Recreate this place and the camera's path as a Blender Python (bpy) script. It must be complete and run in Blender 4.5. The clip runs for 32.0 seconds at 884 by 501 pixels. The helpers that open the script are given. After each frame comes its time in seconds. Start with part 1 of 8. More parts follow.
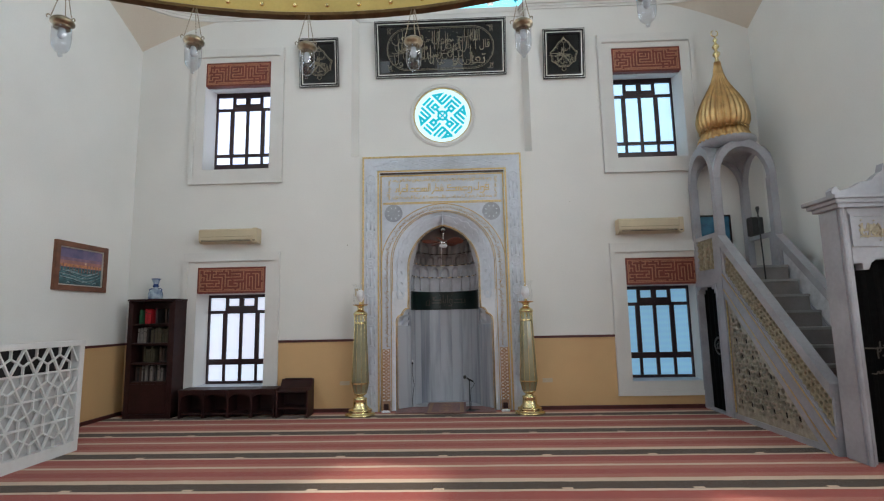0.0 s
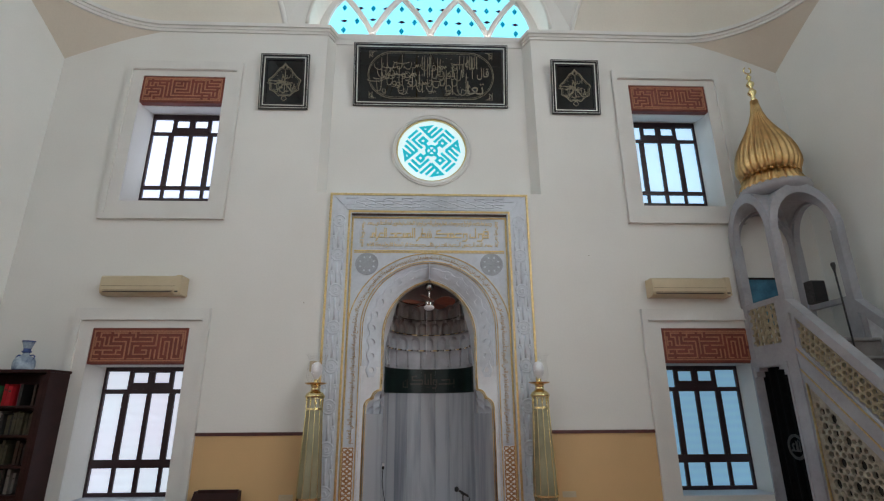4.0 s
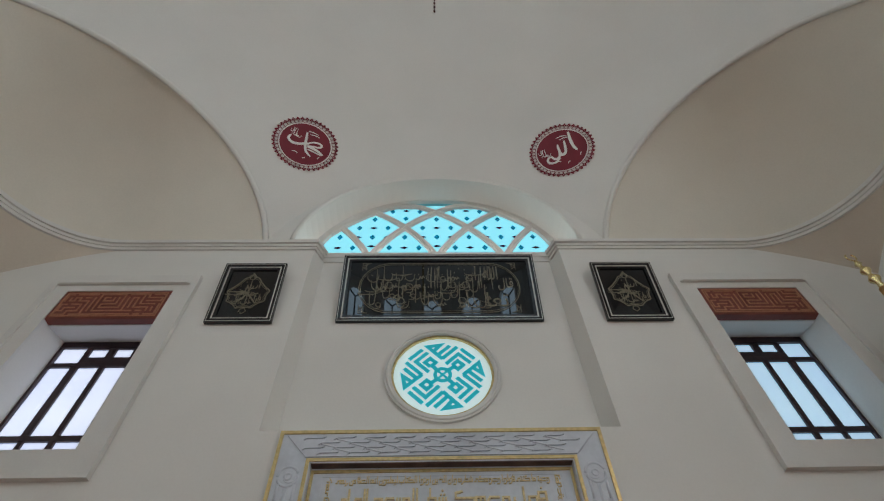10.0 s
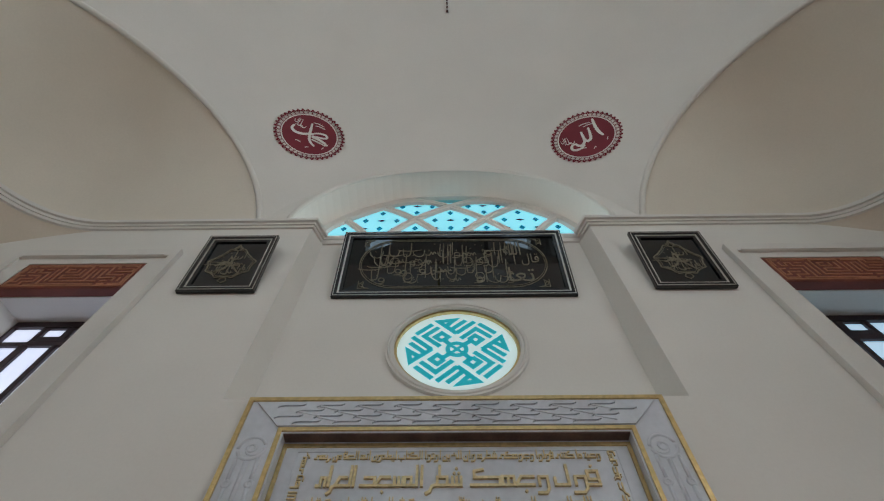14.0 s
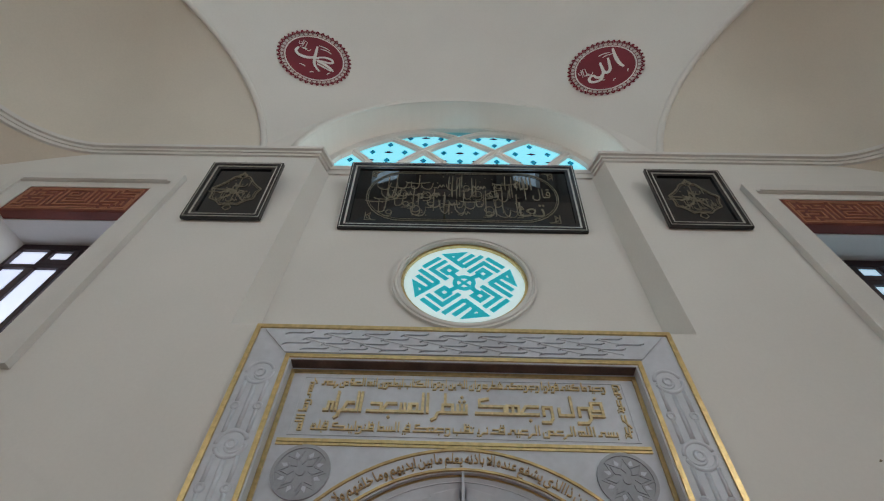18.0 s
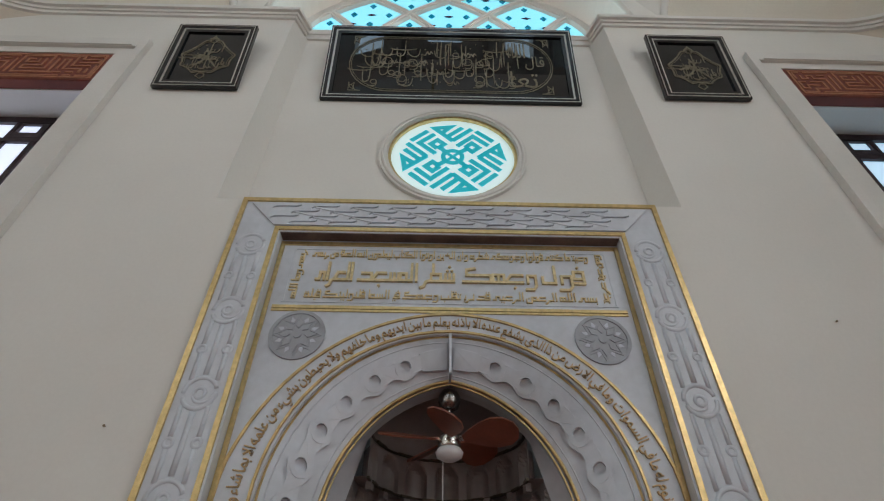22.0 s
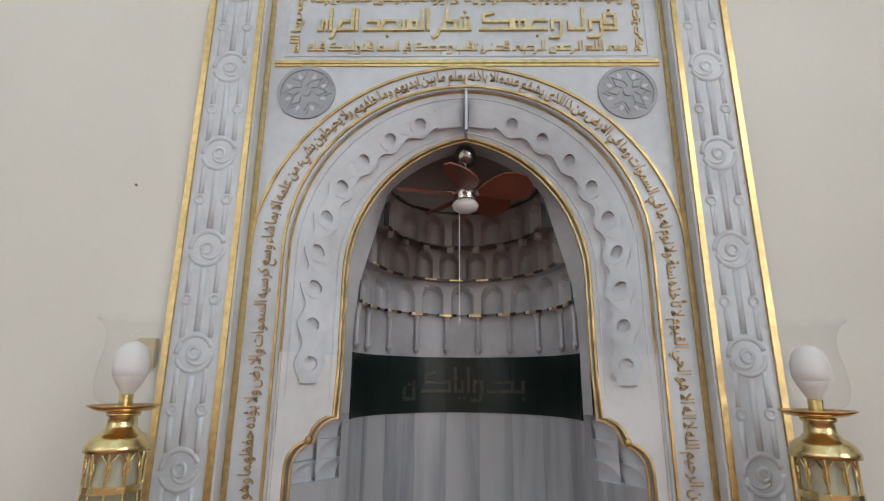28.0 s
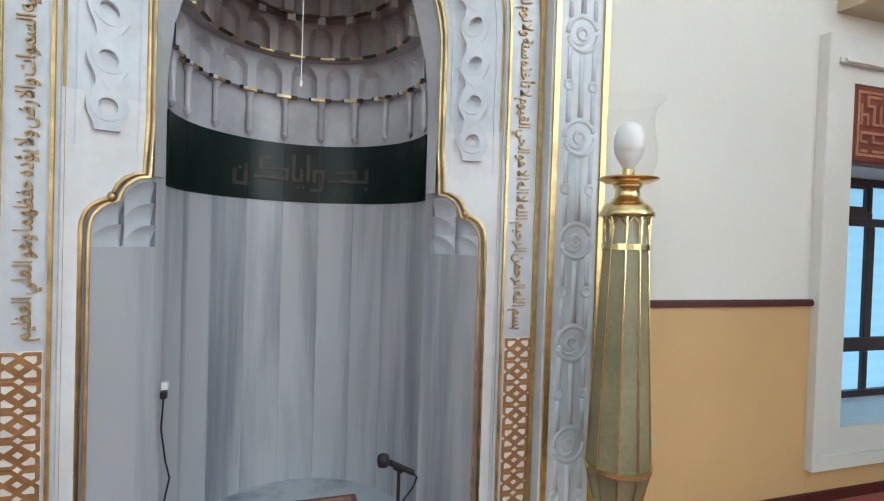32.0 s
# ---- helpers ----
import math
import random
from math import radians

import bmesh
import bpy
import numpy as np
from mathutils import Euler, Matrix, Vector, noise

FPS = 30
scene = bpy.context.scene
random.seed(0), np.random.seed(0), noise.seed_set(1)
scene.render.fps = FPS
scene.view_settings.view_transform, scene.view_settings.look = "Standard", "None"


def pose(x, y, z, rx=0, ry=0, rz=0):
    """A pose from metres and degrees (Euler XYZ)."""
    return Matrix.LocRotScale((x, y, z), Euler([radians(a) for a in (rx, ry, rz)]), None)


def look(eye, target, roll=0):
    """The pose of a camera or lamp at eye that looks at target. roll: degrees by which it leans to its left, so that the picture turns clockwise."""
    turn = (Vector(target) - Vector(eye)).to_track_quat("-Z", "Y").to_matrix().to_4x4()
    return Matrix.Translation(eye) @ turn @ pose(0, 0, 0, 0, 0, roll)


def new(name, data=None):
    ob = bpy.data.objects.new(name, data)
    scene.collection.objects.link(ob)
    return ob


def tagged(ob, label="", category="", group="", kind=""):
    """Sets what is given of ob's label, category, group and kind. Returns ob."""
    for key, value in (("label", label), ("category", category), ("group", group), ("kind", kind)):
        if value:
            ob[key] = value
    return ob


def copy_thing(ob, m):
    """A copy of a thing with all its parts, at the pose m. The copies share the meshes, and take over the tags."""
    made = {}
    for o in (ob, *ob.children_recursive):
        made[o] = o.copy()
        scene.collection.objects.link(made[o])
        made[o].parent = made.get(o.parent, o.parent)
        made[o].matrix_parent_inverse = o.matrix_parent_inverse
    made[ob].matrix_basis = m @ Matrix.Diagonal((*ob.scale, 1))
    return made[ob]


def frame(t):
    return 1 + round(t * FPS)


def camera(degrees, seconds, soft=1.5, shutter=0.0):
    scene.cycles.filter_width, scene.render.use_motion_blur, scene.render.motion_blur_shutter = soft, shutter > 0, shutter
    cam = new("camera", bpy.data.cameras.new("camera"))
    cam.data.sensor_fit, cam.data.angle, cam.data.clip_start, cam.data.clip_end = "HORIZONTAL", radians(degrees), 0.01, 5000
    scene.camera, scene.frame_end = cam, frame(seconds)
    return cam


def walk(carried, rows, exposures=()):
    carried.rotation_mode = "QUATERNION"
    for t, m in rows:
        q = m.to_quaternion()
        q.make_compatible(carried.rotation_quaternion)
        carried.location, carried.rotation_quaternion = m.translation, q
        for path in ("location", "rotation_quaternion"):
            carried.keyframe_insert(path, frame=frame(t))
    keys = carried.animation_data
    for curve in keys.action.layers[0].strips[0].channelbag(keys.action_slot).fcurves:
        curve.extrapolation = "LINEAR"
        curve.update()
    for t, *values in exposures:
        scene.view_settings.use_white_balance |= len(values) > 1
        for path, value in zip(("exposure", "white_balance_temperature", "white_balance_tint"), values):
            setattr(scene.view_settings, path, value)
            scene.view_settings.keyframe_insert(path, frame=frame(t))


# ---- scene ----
cam = camera(82.5, 32.0, soft=1.2)
PATH = [
    (0, (0.265, -7.801, 1.401), (0.194, -5.819, 1.662), -1.1),
    (0.5, (0.246, -7.598, 1.377), (0.191, -5.614, 1.623), -1.0),
    (1, (0.185, -7.368, 1.355), (0.134, -5.381, 1.574), -0.4),
    (1.5, (0.163, -7.15, 1.34), (0.091, -5.165, 1.571), -0.3),
    (2, (0.164, -6.921, 1.331), (0.086, -4.944, 1.626), -0.0),
    (2.5, (0.138, -6.689, 1.352), (0.094, -4.722, 1.709), 0.7),
    (3, (0.03, -6.416, 1.335), (0.053, -4.46, 1.753), 0.9),
    (3.5, (-0.047, -6.197, 1.326), (0.015, -4.264, 1.835), 0.4),
    (5.5, (-0.141, -5.401, 1.393), (-0.053, -3.583, 2.223), -1.8),
    (6, (-0.167, -5.185, 1.411), (-0.076, -3.411, 2.33), -1.9),
    (6.5, (-0.209, -4.933, 1.436), (-0.117, -3.226, 2.473), -2.1),
    (7, (-0.191, -4.761, 1.451), (-0.111, -3.118, 2.589), -2.6),
    (7.5, (-0.146, -4.554, 1.468), (-0.064, -2.954, 2.665), -3.0),
    (8, (-0.134, -4.362, 1.463), (-0.026, -2.798, 2.706), -3.4),
    (8.5, (-0.133, -4.151, 1.5), (-0.029, -2.637, 2.802), -3.4),
    (9, (-0.074, -3.9, 1.497), (0.003, -2.471, 2.895), -3.4),
    (9.5, (-0.032, -3.735, 1.552), (0.019, -2.422, 3.059), -2.9),
    (10, (-0.091, -3.544, 1.584), (-0.042, -2.359, 3.194), -2.1),
    (10.5, (-0.153, -3.375, 1.599), (-0.105, -2.256, 3.256), -1.9),
    (11, (-0.149, -3.182, 1.591), (-0.114, -2.092, 3.268), -1.4),
    (11.5, (-0.118, -3.022, 1.603), (-0.085, -1.95, 3.291), -1.5),
    (12, (-0.122, -2.881, 1.604), (-0.083, -1.838, 3.31), -1.6),
    (12.5, (-0.103, -2.685, 1.619), (-0.078, -1.676, 3.345), -0.9),
    (13, (-0.043, -2.499, 1.621), (-0.04, -1.517, 3.364), -0.2),
    (13.5, (-0.012, -2.346, 1.644), (-0.018, -1.387, 3.399), -0.1),
    (14, (-0.045, -2.299, 1.668), (-0.063, -1.346, 3.426), 0.4),
    (14.5, (-0.084, -2.261, 1.707), (-0.122, -1.311, 3.466), 1.5),
    (16.5, (-0.08, -2.231, 1.729), (-0.119, -1.191, 3.436), 2.4),
    (17, (-0.079, -2.23, 1.725), (-0.121, -1.148, 3.406), 2.6),
    (17.5, (-0.08, -2.231, 1.725), (-0.12, -1.108, 3.379), 2.6),
    (18, (-0.079, -2.221, 1.72), (-0.114, -1.059, 3.347), 2.5),
    (18.5, (-0.076, -2.214, 1.717), (-0.109, -1.019, 3.32), 2.5),
    (19, (-0.072, -2.206, 1.713), (-0.102, -0.975, 3.288), 2.3),
    (19.5, (-0.073, -2.199, 1.713), (-0.096, -0.928, 3.256), 2.0),
    (20, (-0.075, -2.195, 1.708), (-0.086, -0.872, 3.208), 1.6),
    (20.5, (-0.081, -2.186, 1.71), (-0.081, -0.809, 3.161), 1.4),
    (21, (-0.079, -2.185, 1.709), (-0.069, -0.76, 3.111), 1.0),
    (21.5, (-0.075, -2.178, 1.706), (-0.06, -0.71, 3.064), 0.8),
    (22, (-0.075, -2.179, 1.704), (-0.056, -0.668, 3.014), 0.6),
    (22.5, (-0.074, -2.168, 1.699), (-0.05, -0.615, 2.96), 0.5),
    (23, (-0.075, -2.169, 1.699), (-0.046, -0.575, 2.906), 0.4),
    (23.5, (-0.079, -2.168, 1.7), (-0.042, -0.534, 2.853), 0.2),
    (24, (-0.073, -2.166, 1.703), (-0.037, -0.493, 2.798), 0.3),
    (24.5, (-0.081, -2.149, 1.688), (-0.054, -0.441, 2.728), 0.4),
    (25, (-0.073, -2.142, 1.684), (-0.064, -0.396, 2.658), 0.7),
    (25.5, (-0.082, -2.136, 1.673), (-0.074, -0.349, 2.571), 0.7),
    (27.5, (-0.077, -2.137, 1.702), (-0.1, -0.218, 2.266), 0.2),
    (28, (-0.079, -2.132, 1.701), (-0.108, -0.195, 2.197), 0.4),
    (29, (-0.073, -2.119, 1.633), (-0.123, -0.159, 2.024), 0.6),
    (30, (-0.092, -2.108, 1.525), (-0.112, -0.127, 1.797), 1.1),
    (31, (-0.122, -2.096, 1.393), (-0.048, -0.099, 1.477), 1.0),
    (31.5, (-0.152, -2.047, 1.358), (0.125, -0.066, 1.365), 1.1),
    (32, (-0.082, -1.952, 1.33), (0.517, -0.044, 1.296), 1.8),
]
walk(cam, [(t, look(eye, target, roll)) for t, eye, target, roll in PATH], exposures=[(0.0, -0.27, 6420, 9), (2.0, -0.37, 6420, 9), (3.0, -0.37, 6500, 9), (6.0, -0.80, 6750, 10), (9.0, -0.98, 6800, 10), (14.0, -1.0, 6850, 10), (18.0, -0.90, 6850, 10), (22.0, -0.76, 6850, 11), (23.0, -0.66, 6900, 11), (25.0, -0.56, 6900, 11), (28.0, 0.03, 6850, 10), (30.0, 0.29, 6650, 8), (31.0, 0.46, 6480, 6), (32.0, 0.60, 6300, 4)])
import itertools
import mathutils.geometry

# ---- light ----
world = bpy.data.worlds.new("sky")
scene.world = world
world.use_nodes = True
wn = world.node_tree
sky = wn.nodes.new("ShaderNodeTexSky")
sky.sky_type, sky.sun_disc, sky.sun_elevation, sky.sun_rotation = "NISHITA", False, radians(45.7), radians(107.4)
wn.links.new(sky.outputs["Color"], wn.nodes["Background"].inputs["Color"])
wn.nodes["Background"].inputs["Strength"].default_value = 0.12
sun = new("sun", bpy.data.lights.new("sun", "SUN"))
sun.data.energy, sun.data.angle, sun.data.color = 3.6, radians(2.5), (1.0, 0.95, 0.88)
sun.matrix_world = look((18.66, -9.84, 20), (0, -4, 0))


def window_lamp(place, target, w, h, power, color=(0.90, 0.95, 1.0)):
    """An area lamp at a window's opening, standing in for sky light."""
    lamp = new("window_light", bpy.data.lights.new("window_light", "AREA"))
    lamp.data.shape, lamp.data.size, lamp.data.size_y = "RECTANGLE", w, h
    lamp.data.energy, lamp.data.color = power, color
    lamp.matrix_world = look(place, target)


BACK_POWER = (4, 16)
EAST_POWER, WEST_POWER = (74, 130), (30, 36)        # lower and upper windows of the side walls


# ---- materials ----
def material(name, color, rough=0.6, metal=0.0, vary=0.08, scale=3.0, fine=60.0, bump=0.1, spec=0.5, color2=None, coat=0.0, sheen=0.0):
    """A surface whose colour wanders at two scales, with a fine relief."""
    m = bpy.data.materials.new(name)
    m.use_nodes = True
    nt = m.node_tree
    b = nt.nodes["Principled BSDF"]
    b.inputs["Roughness"].default_value, b.inputs["Metallic"].default_value = rough, metal
    b.inputs["Specular IOR Level"].default_value = spec
    b.inputs["Coat Weight"].default_value = coat
    b.inputs["Sheen Weight"].default_value = sheen
    tc = nt.nodes.new("ShaderNodeTexCoord")
    big, small = nt.nodes.new("ShaderNodeTexNoise"), nt.nodes.new("ShaderNodeTexNoise")
    for n, sc, d in ((big, scale, 4), (small, fine, 3)):
        n.inputs["Scale"].default_value, n.inputs["Detail"].default_value = sc, d
        nt.links.new(tc.outputs["Object"], n.inputs["Vector"])
    add = nt.nodes.new("ShaderNodeMath")
    add.operation = "MULTIPLY_ADD"
    add.inputs[1].default_value = 0.35
    nt.links.new(small.outputs["Fac"], add.inputs[0])
    nt.links.new(big.outputs["Fac"], add.inputs[2])
    ramp = nt.nodes.new("ShaderNodeValToRGB")
    c2 = color2 or tuple(max(0.0, c * (1 - 2.2 * vary)) for c in color)
    c1 = tuple(min(1.0, c * (1 + 0.5 * vary)) for c in color)
    ramp.color_ramp.elements[0].position, ramp.color_ramp.elements[0].color = 0.35, (*c2, 1)
    ramp.color_ramp.elements[1].position, ramp.color_ramp.elements[1].color = 0.85, (*c1, 1)
    nt.links.new(add.outputs[0], ramp.inputs["Fac"])
    nt.links.new(ramp.outputs["Color"], b.inputs["Base Color"])
    bp = nt.nodes.new("ShaderNodeBump")
    bp.inputs["Strength"].default_value, bp.inputs["Distance"].default_value = bump, 0.004
    nt.links.new(small.outputs["Fac"], bp.inputs["Height"])
    nt.links.new(bp.outputs["Normal"], b.inputs["Normal"])
    return m


def glow(name, color, strength, rough=0.4, fence=False, tint=None):
    """A pane that carries the daylight behind it."""
    m = bpy.data.materials.new(name)
    m.use_nodes = True
    nt = m.node_tree
    b = nt.nodes["Principled BSDF"]
    b.inputs["Base Color"].default_value = (*[min(1, c) * 0.6 for c in color], 1)
    b.inputs["Roughness"].default_value = rough
    tc, n, mix = nt.nodes.new("ShaderNodeTexCoord"), nt.nodes.new("ShaderNodeTexNoise"), nt.nodes.new("ShaderNodeMixRGB")
    n.inputs["Scale"].default_value = 1.3
    nt.links.new(tc.outputs["Object"], n.inputs["Vector"])
    nt.links.new(n.outputs["Fac"], mix.inputs["Fac"])
    mix.inputs["Color1"].default_value = (*(tint or [c * 0.88 for c in color]), 1)
    mix.inputs["Color2"].default_value = (*color, 1)
    nt.links.new(mix.outputs["Color"], b.inputs["Emission Color"])
    if fence:
        wave, mul = nt.nodes.new("ShaderNodeTexWave"), nt.nodes.new("ShaderNodeMixRGB")
        wave.bands_direction = "Z"
        wave.inputs["Scale"].default_value, wave.inputs["Distortion"].default_value = 3.4, 0.6
        nt.links.new(tc.outputs["Object"], wave.inputs["Vector"])
        mul.blend_type = "MULTIPLY"
        mul.inputs["Fac"].default_value = 0.11
        nt.links.new(mix.outputs["Color"], mul.inputs["Color1"])
        nt.links.new(wave.outputs["Color"], mul.inputs["Color2"])
        nt.links.new(mul.outputs["Color"], b.inputs["Emission Color"])
    b.inputs["Emission Strength"].default_value = strength
    return m


def clear_glass(name, color=(1, 1, 1), rough=0.02, ior=1.5):
    m = bpy.data.materials.new(name)
    m.use_nodes = True
    nt = m.node_tree
    out = nt.nodes["Material Output"]
    gl, tr, mx, lw, pw, ma = (nt.nodes.new("ShaderNode" + k) for k in ("BsdfGlossy", "BsdfTransparent", "MixShader", "LayerWeight", "Math", "Math"))
    gl.inputs["Roughness"].default_value = rough
    tr.inputs["Color"].default_value = (*color, 1)
    # gloss rises towards grazing angles, as on real glass
    f0 = ((ior - 1) / (ior + 1)) ** 2
    lw.inputs["Blend"].default_value = 0.5
    pw.operation, pw.inputs[1].default_value = "POWER", 5.0
    ma.operation, ma.inputs[1].default_value, ma.inputs[2].default_value = "MULTIPLY_ADD", (ior - 1) * 1.6, f0
    nt.links.new(lw.outputs["Facing"], pw.inputs[0])
    nt.links.new(pw.outputs[0], ma.inputs[0])
    nt.links.new(ma.outputs[0], mx.inputs[0])
    nt.links.new(tr.outputs[0], mx.inputs[1])
    nt.links.new(gl.outputs[0], mx.inputs[2])
    nt.links.new(mx.outputs[0], out.inputs[0])
    return m


def veined_marble(name, light=(0.43, 0.445, 0.48), dark=(0.15, 0.168, 0.21), upright=True):
    """Pale marble with soft grey bands that run up the slabs."""
    m = bpy.data.materials.new(name)
    m.use_nodes = True
    nt = m.node_tree
    b = nt.nodes["Principled BSDF"]
    b.inputs["Roughness"].default_value = 0.38
    tc, mp, n, n2, ramp, info = (nt.nodes.new("ShaderNode" + k) for k in ("TexCoord", "Mapping", "TexNoise", "TexNoise", "ValToRGB", "ObjectInfo"))
    mp.inputs["Scale"].default_value = (5.2, 5.2, 0.35) if upright else (3, 3, 3)
    nt.links.new(tc.outputs["Object"], mp.inputs["Vector"])
    mul = nt.nodes.new("ShaderNodeVectorMath")
    mul.operation = "ADD"
    sc = nt.nodes.new("ShaderNodeVectorMath")
    sc.operation = "SCALE"
    sc.inputs[0].default_value = (9.0, 5.0, 3.0)
    nt.links.new(info.outputs["Random"], sc.inputs["Scale"])
    nt.links.new(mp.outputs["Vector"], mul.inputs[0])
    nt.links.new(sc.outputs["Vector"], mul.inputs[1])
    for k, s_, d_ in ((n, 0.8, 5), (n2, 9.0, 4)):
        k.inputs["Scale"].default_value, k.inputs["Detail"].default_value = s_, d_
        nt.links.new(mul.outputs["Vector"], k.inputs["Vector"])
    n.inputs["Distortion"].default_value = 0.4
    ramp.color_ramp.elements[0].position, ramp.color_ramp.elements[0].color = 0.34, (*dark, 1)
    ramp.color_ramp.elements[1].position, ramp.color_ramp.elements[1].color = 0.60, (*light, 1)
    mixf = nt.nodes.new("ShaderNodeMath")
    mixf.operation = "MULTIPLY_ADD"
    mixf.inputs[1].default_value = 0.12
    nt.links.new(n2.outputs["Fac"], mixf.inputs[0])
    nt.links.new(n.outputs["Fac"], mixf.inputs[2])
    nt.links.new(mixf.outputs[0], ramp.inputs["Fac"])
    nt.links.new(ramp.outputs["Color"], b.inputs["Base Color"])
    return m


def striped_carpet(name):
    """Rows of red, cream and olive stripes across the hall, one prayer row after another."""
    m = bpy.data.materials.new(name)
    m.use_nodes = True
    nt = m.node_tree
    b = nt.nodes["Principled BSDF"]
    b.inputs["Roughness"].default_value, b.inputs["Specular IOR Level"].default_value = 0.95, 0.15
    b.inputs["Sheen Weight"].default_value = 0.15
    tc, sep, n, n2 = (nt.nodes.new("ShaderNode" + k) for k in ("TexCoord", "SeparateXYZ", "TexNoise", "TexNoise"))
    nt.links.new(tc.outputs["Object"], sep.inputs[0])
    for k, s_ in ((n, 3.0), (n2, 240.0)):
        k.inputs["Scale"].default_value = s_
        k.inputs["Detail"].default_value = 4
        nt.links.new(tc.outputs["Object"], k.inputs["Vector"])

    def calc(op, a, bb, c=None):
        nd = nt.nodes.new("ShaderNodeMath")
        nd.operation = op
        for i, v in enumerate((a, bb, c)):
            if v is None:
                continue
            if isinstance(v, (int, float)):
                nd.inputs[i].default_value = v
            else:
                nt.links.new(v, nd.inputs[i])
        return nd.outputs[0]

    wob = calc("MULTIPLY_ADD", n.outputs["Fac"], 0.03, -0.015)
    yy = calc("ADD", calc("MULTIPLY", sep.outputs["Y"], -1.0), wob)
    f = calc("FRACT", calc("DIVIDE", calc("SUBTRACT", yy, CARPET_AT), CARPET_STEP), 0.0)
    ramp = nt.nodes.new("ShaderNodeValToRGB")
    ramp.color_ramp.interpolation = "CONSTANT"
    olive, cream, red, rose = (0.076, 0.043, 0.023), (0.72, 0.53, 0.38), (0.39, 0.074, 0.053), (0.46, 0.146, 0.10)
    stops = [(0.0, olive), (0.185, cream), (0.235, red), (0.41, rose), (0.50, cream), (0.555, rose), (0.66, red), (0.80, rose), (0.90, cream)]
    el = ramp.color_ramp.elements
    el[0].position, el[0].color = 0.0, (*olive, 1)
    el[1].position, el[1].color = stops[1][0], (*stops[1][1], 1)
    for pos, c in stops[2:]:
        e = el.new(pos)
        e.color = (*c, 1)
    nt.links.new(f, ramp.inputs["Fac"])
    # pale place marks on the olive stripe
    fx = calc("FRACT", calc("DIVIDE", sep.outputs["X"], 1.05), 0.0)
    mark = calc("MULTIPLY", calc("LESS_THAN", fx, 0.085), calc("MULTIPLY", calc("GREATER_THAN", f, 0.148), calc("LESS_THAN", f, 0.186)))
    mix = nt.nodes.new("ShaderNodeMixRGB")
    nt.links.new(mark, mix.inputs["Fac"])
    nt.links.new(ramp.outputs["Color"], mix.inputs["Color1"])
    mix.inputs["Color2"].default_value = (*cream, 1)
    mul = nt.nodes.new("ShaderNodeMixRGB")
    mul.blend_type = "MULTIPLY"
    mul.inputs["Fac"].default_value = 0.55
    rr = nt.nodes.new("ShaderNodeValToRGB")
    rr.color_ramp.elements[0].color, rr.color_ramp.elements[1].color = (0.45, 0.45, 0.45, 1), (1, 1, 1, 1)
    mixn = calc("MULTIPLY_ADD", n2.outputs["Fac"], 0.5, calc("MULTIPLY", n.outputs["Fac"], 0.5))
    nt.links.new(mixn, rr.inputs["Fac"])
    nt.links.new(mix.outputs["Color"], mul.inputs["Color1"])
    nt.links.new(rr.outputs["Color"], mul.inputs["Color2"])
    nt.links.new(mul.outputs["Color"], b.inputs["Base Color"])
    bp = nt.nodes.new("ShaderNodeBump")
    bp.inputs["Strength"].default_value, bp.inputs["Distance"].default_value = 0.6, 0.006
    nt.links.new(n2.outputs["Fac"], bp.inputs["Height"])
    nt.links.new(bp.outputs["Normal"], b.inputs["Normal"])
    return m


CARPET_AT, CARPET_STEP = 1.29, 1.0          # where the first olive stripe begins; one row

PLASTER = material("wall_plaster", (0.74, 0.725, 0.685), 0.85, vary=0.035, scale=0.8, fine=45, bump=0.12)
CREAMPLASTER = material("warm_cream_plaster", (0.745, 0.70, 0.61), 0.85, vary=0.05, scale=0.7, fine=45, bump=0.12)
BEIGEPLASTER = material("beige_plaster", (0.69, 0.625, 0.53), 0.85, vary=0.05, scale=0.7, fine=45, bump=0.12)
# PLASTER lightened for the side walls, in place of the stronger light there
SIDEPLASTER = material("lightened_side_plaster", (0.81, 0.81, 0.775), 0.85, vary=0.035, scale=0.8, fine=45, bump=0.12)
DADO = material("ochre_dado_board", (0.62, 0.40, 0.19), 0.55, vary=0.06, scale=1.2, fine=90, bump=0.05)
TRIM = material("off_white_moulding", (0.71, 0.695, 0.66), 0.7, vary=0.05, scale=2, fine=60, bump=0.08)
MAROON = material("maroon_painted_wood", (0.085, 0.02, 0.018), 0.4, vary=0.15, scale=5, fine=120)
DARKWOOD = material("dark_mahogany_wood", (0.030, 0.009, 0.008), 0.5, vary=0.25, scale=6, fine=150, spec=0.25)
WINWOOD = material("window_frame_mahogany", (0.034, 0.014, 0.018), 0.35, vary=0.2, scale=7, fine=150)
MARBLE = material("white_grey_marble", (0.60, 0.64, 0.70), 0.35, vary=0.13, scale=1.7, fine=22, bump=0.05)
SCRIPTGOLD = material("gilded_script_paint", (0.72, 0.57, 0.32), 0.36, metal=0.65, vary=0.2, scale=40, fine=250, bump=0.2)
LINEGOLD = material("aged_gilt_line", (0.62, 0.44, 0.21), 0.32, metal=0.9, vary=0.25, scale=12, fine=200, bump=0.2)
GOLD = material("gilt_paint", (0.68, 0.50, 0.24), 0.30, metal=1.0, vary=0.15, scale=30, fine=200, bump=0.2)
BRASS = material("polished_brass", (0.82, 0.69, 0.36), 0.24, metal=1.0, vary=0.06, scale=12, fine=150, bump=0.03)
BLACKFRAME = material("black_lacquer_frame", (0.007, 0.006, 0.007), 0.18, vary=0.2, scale=10)
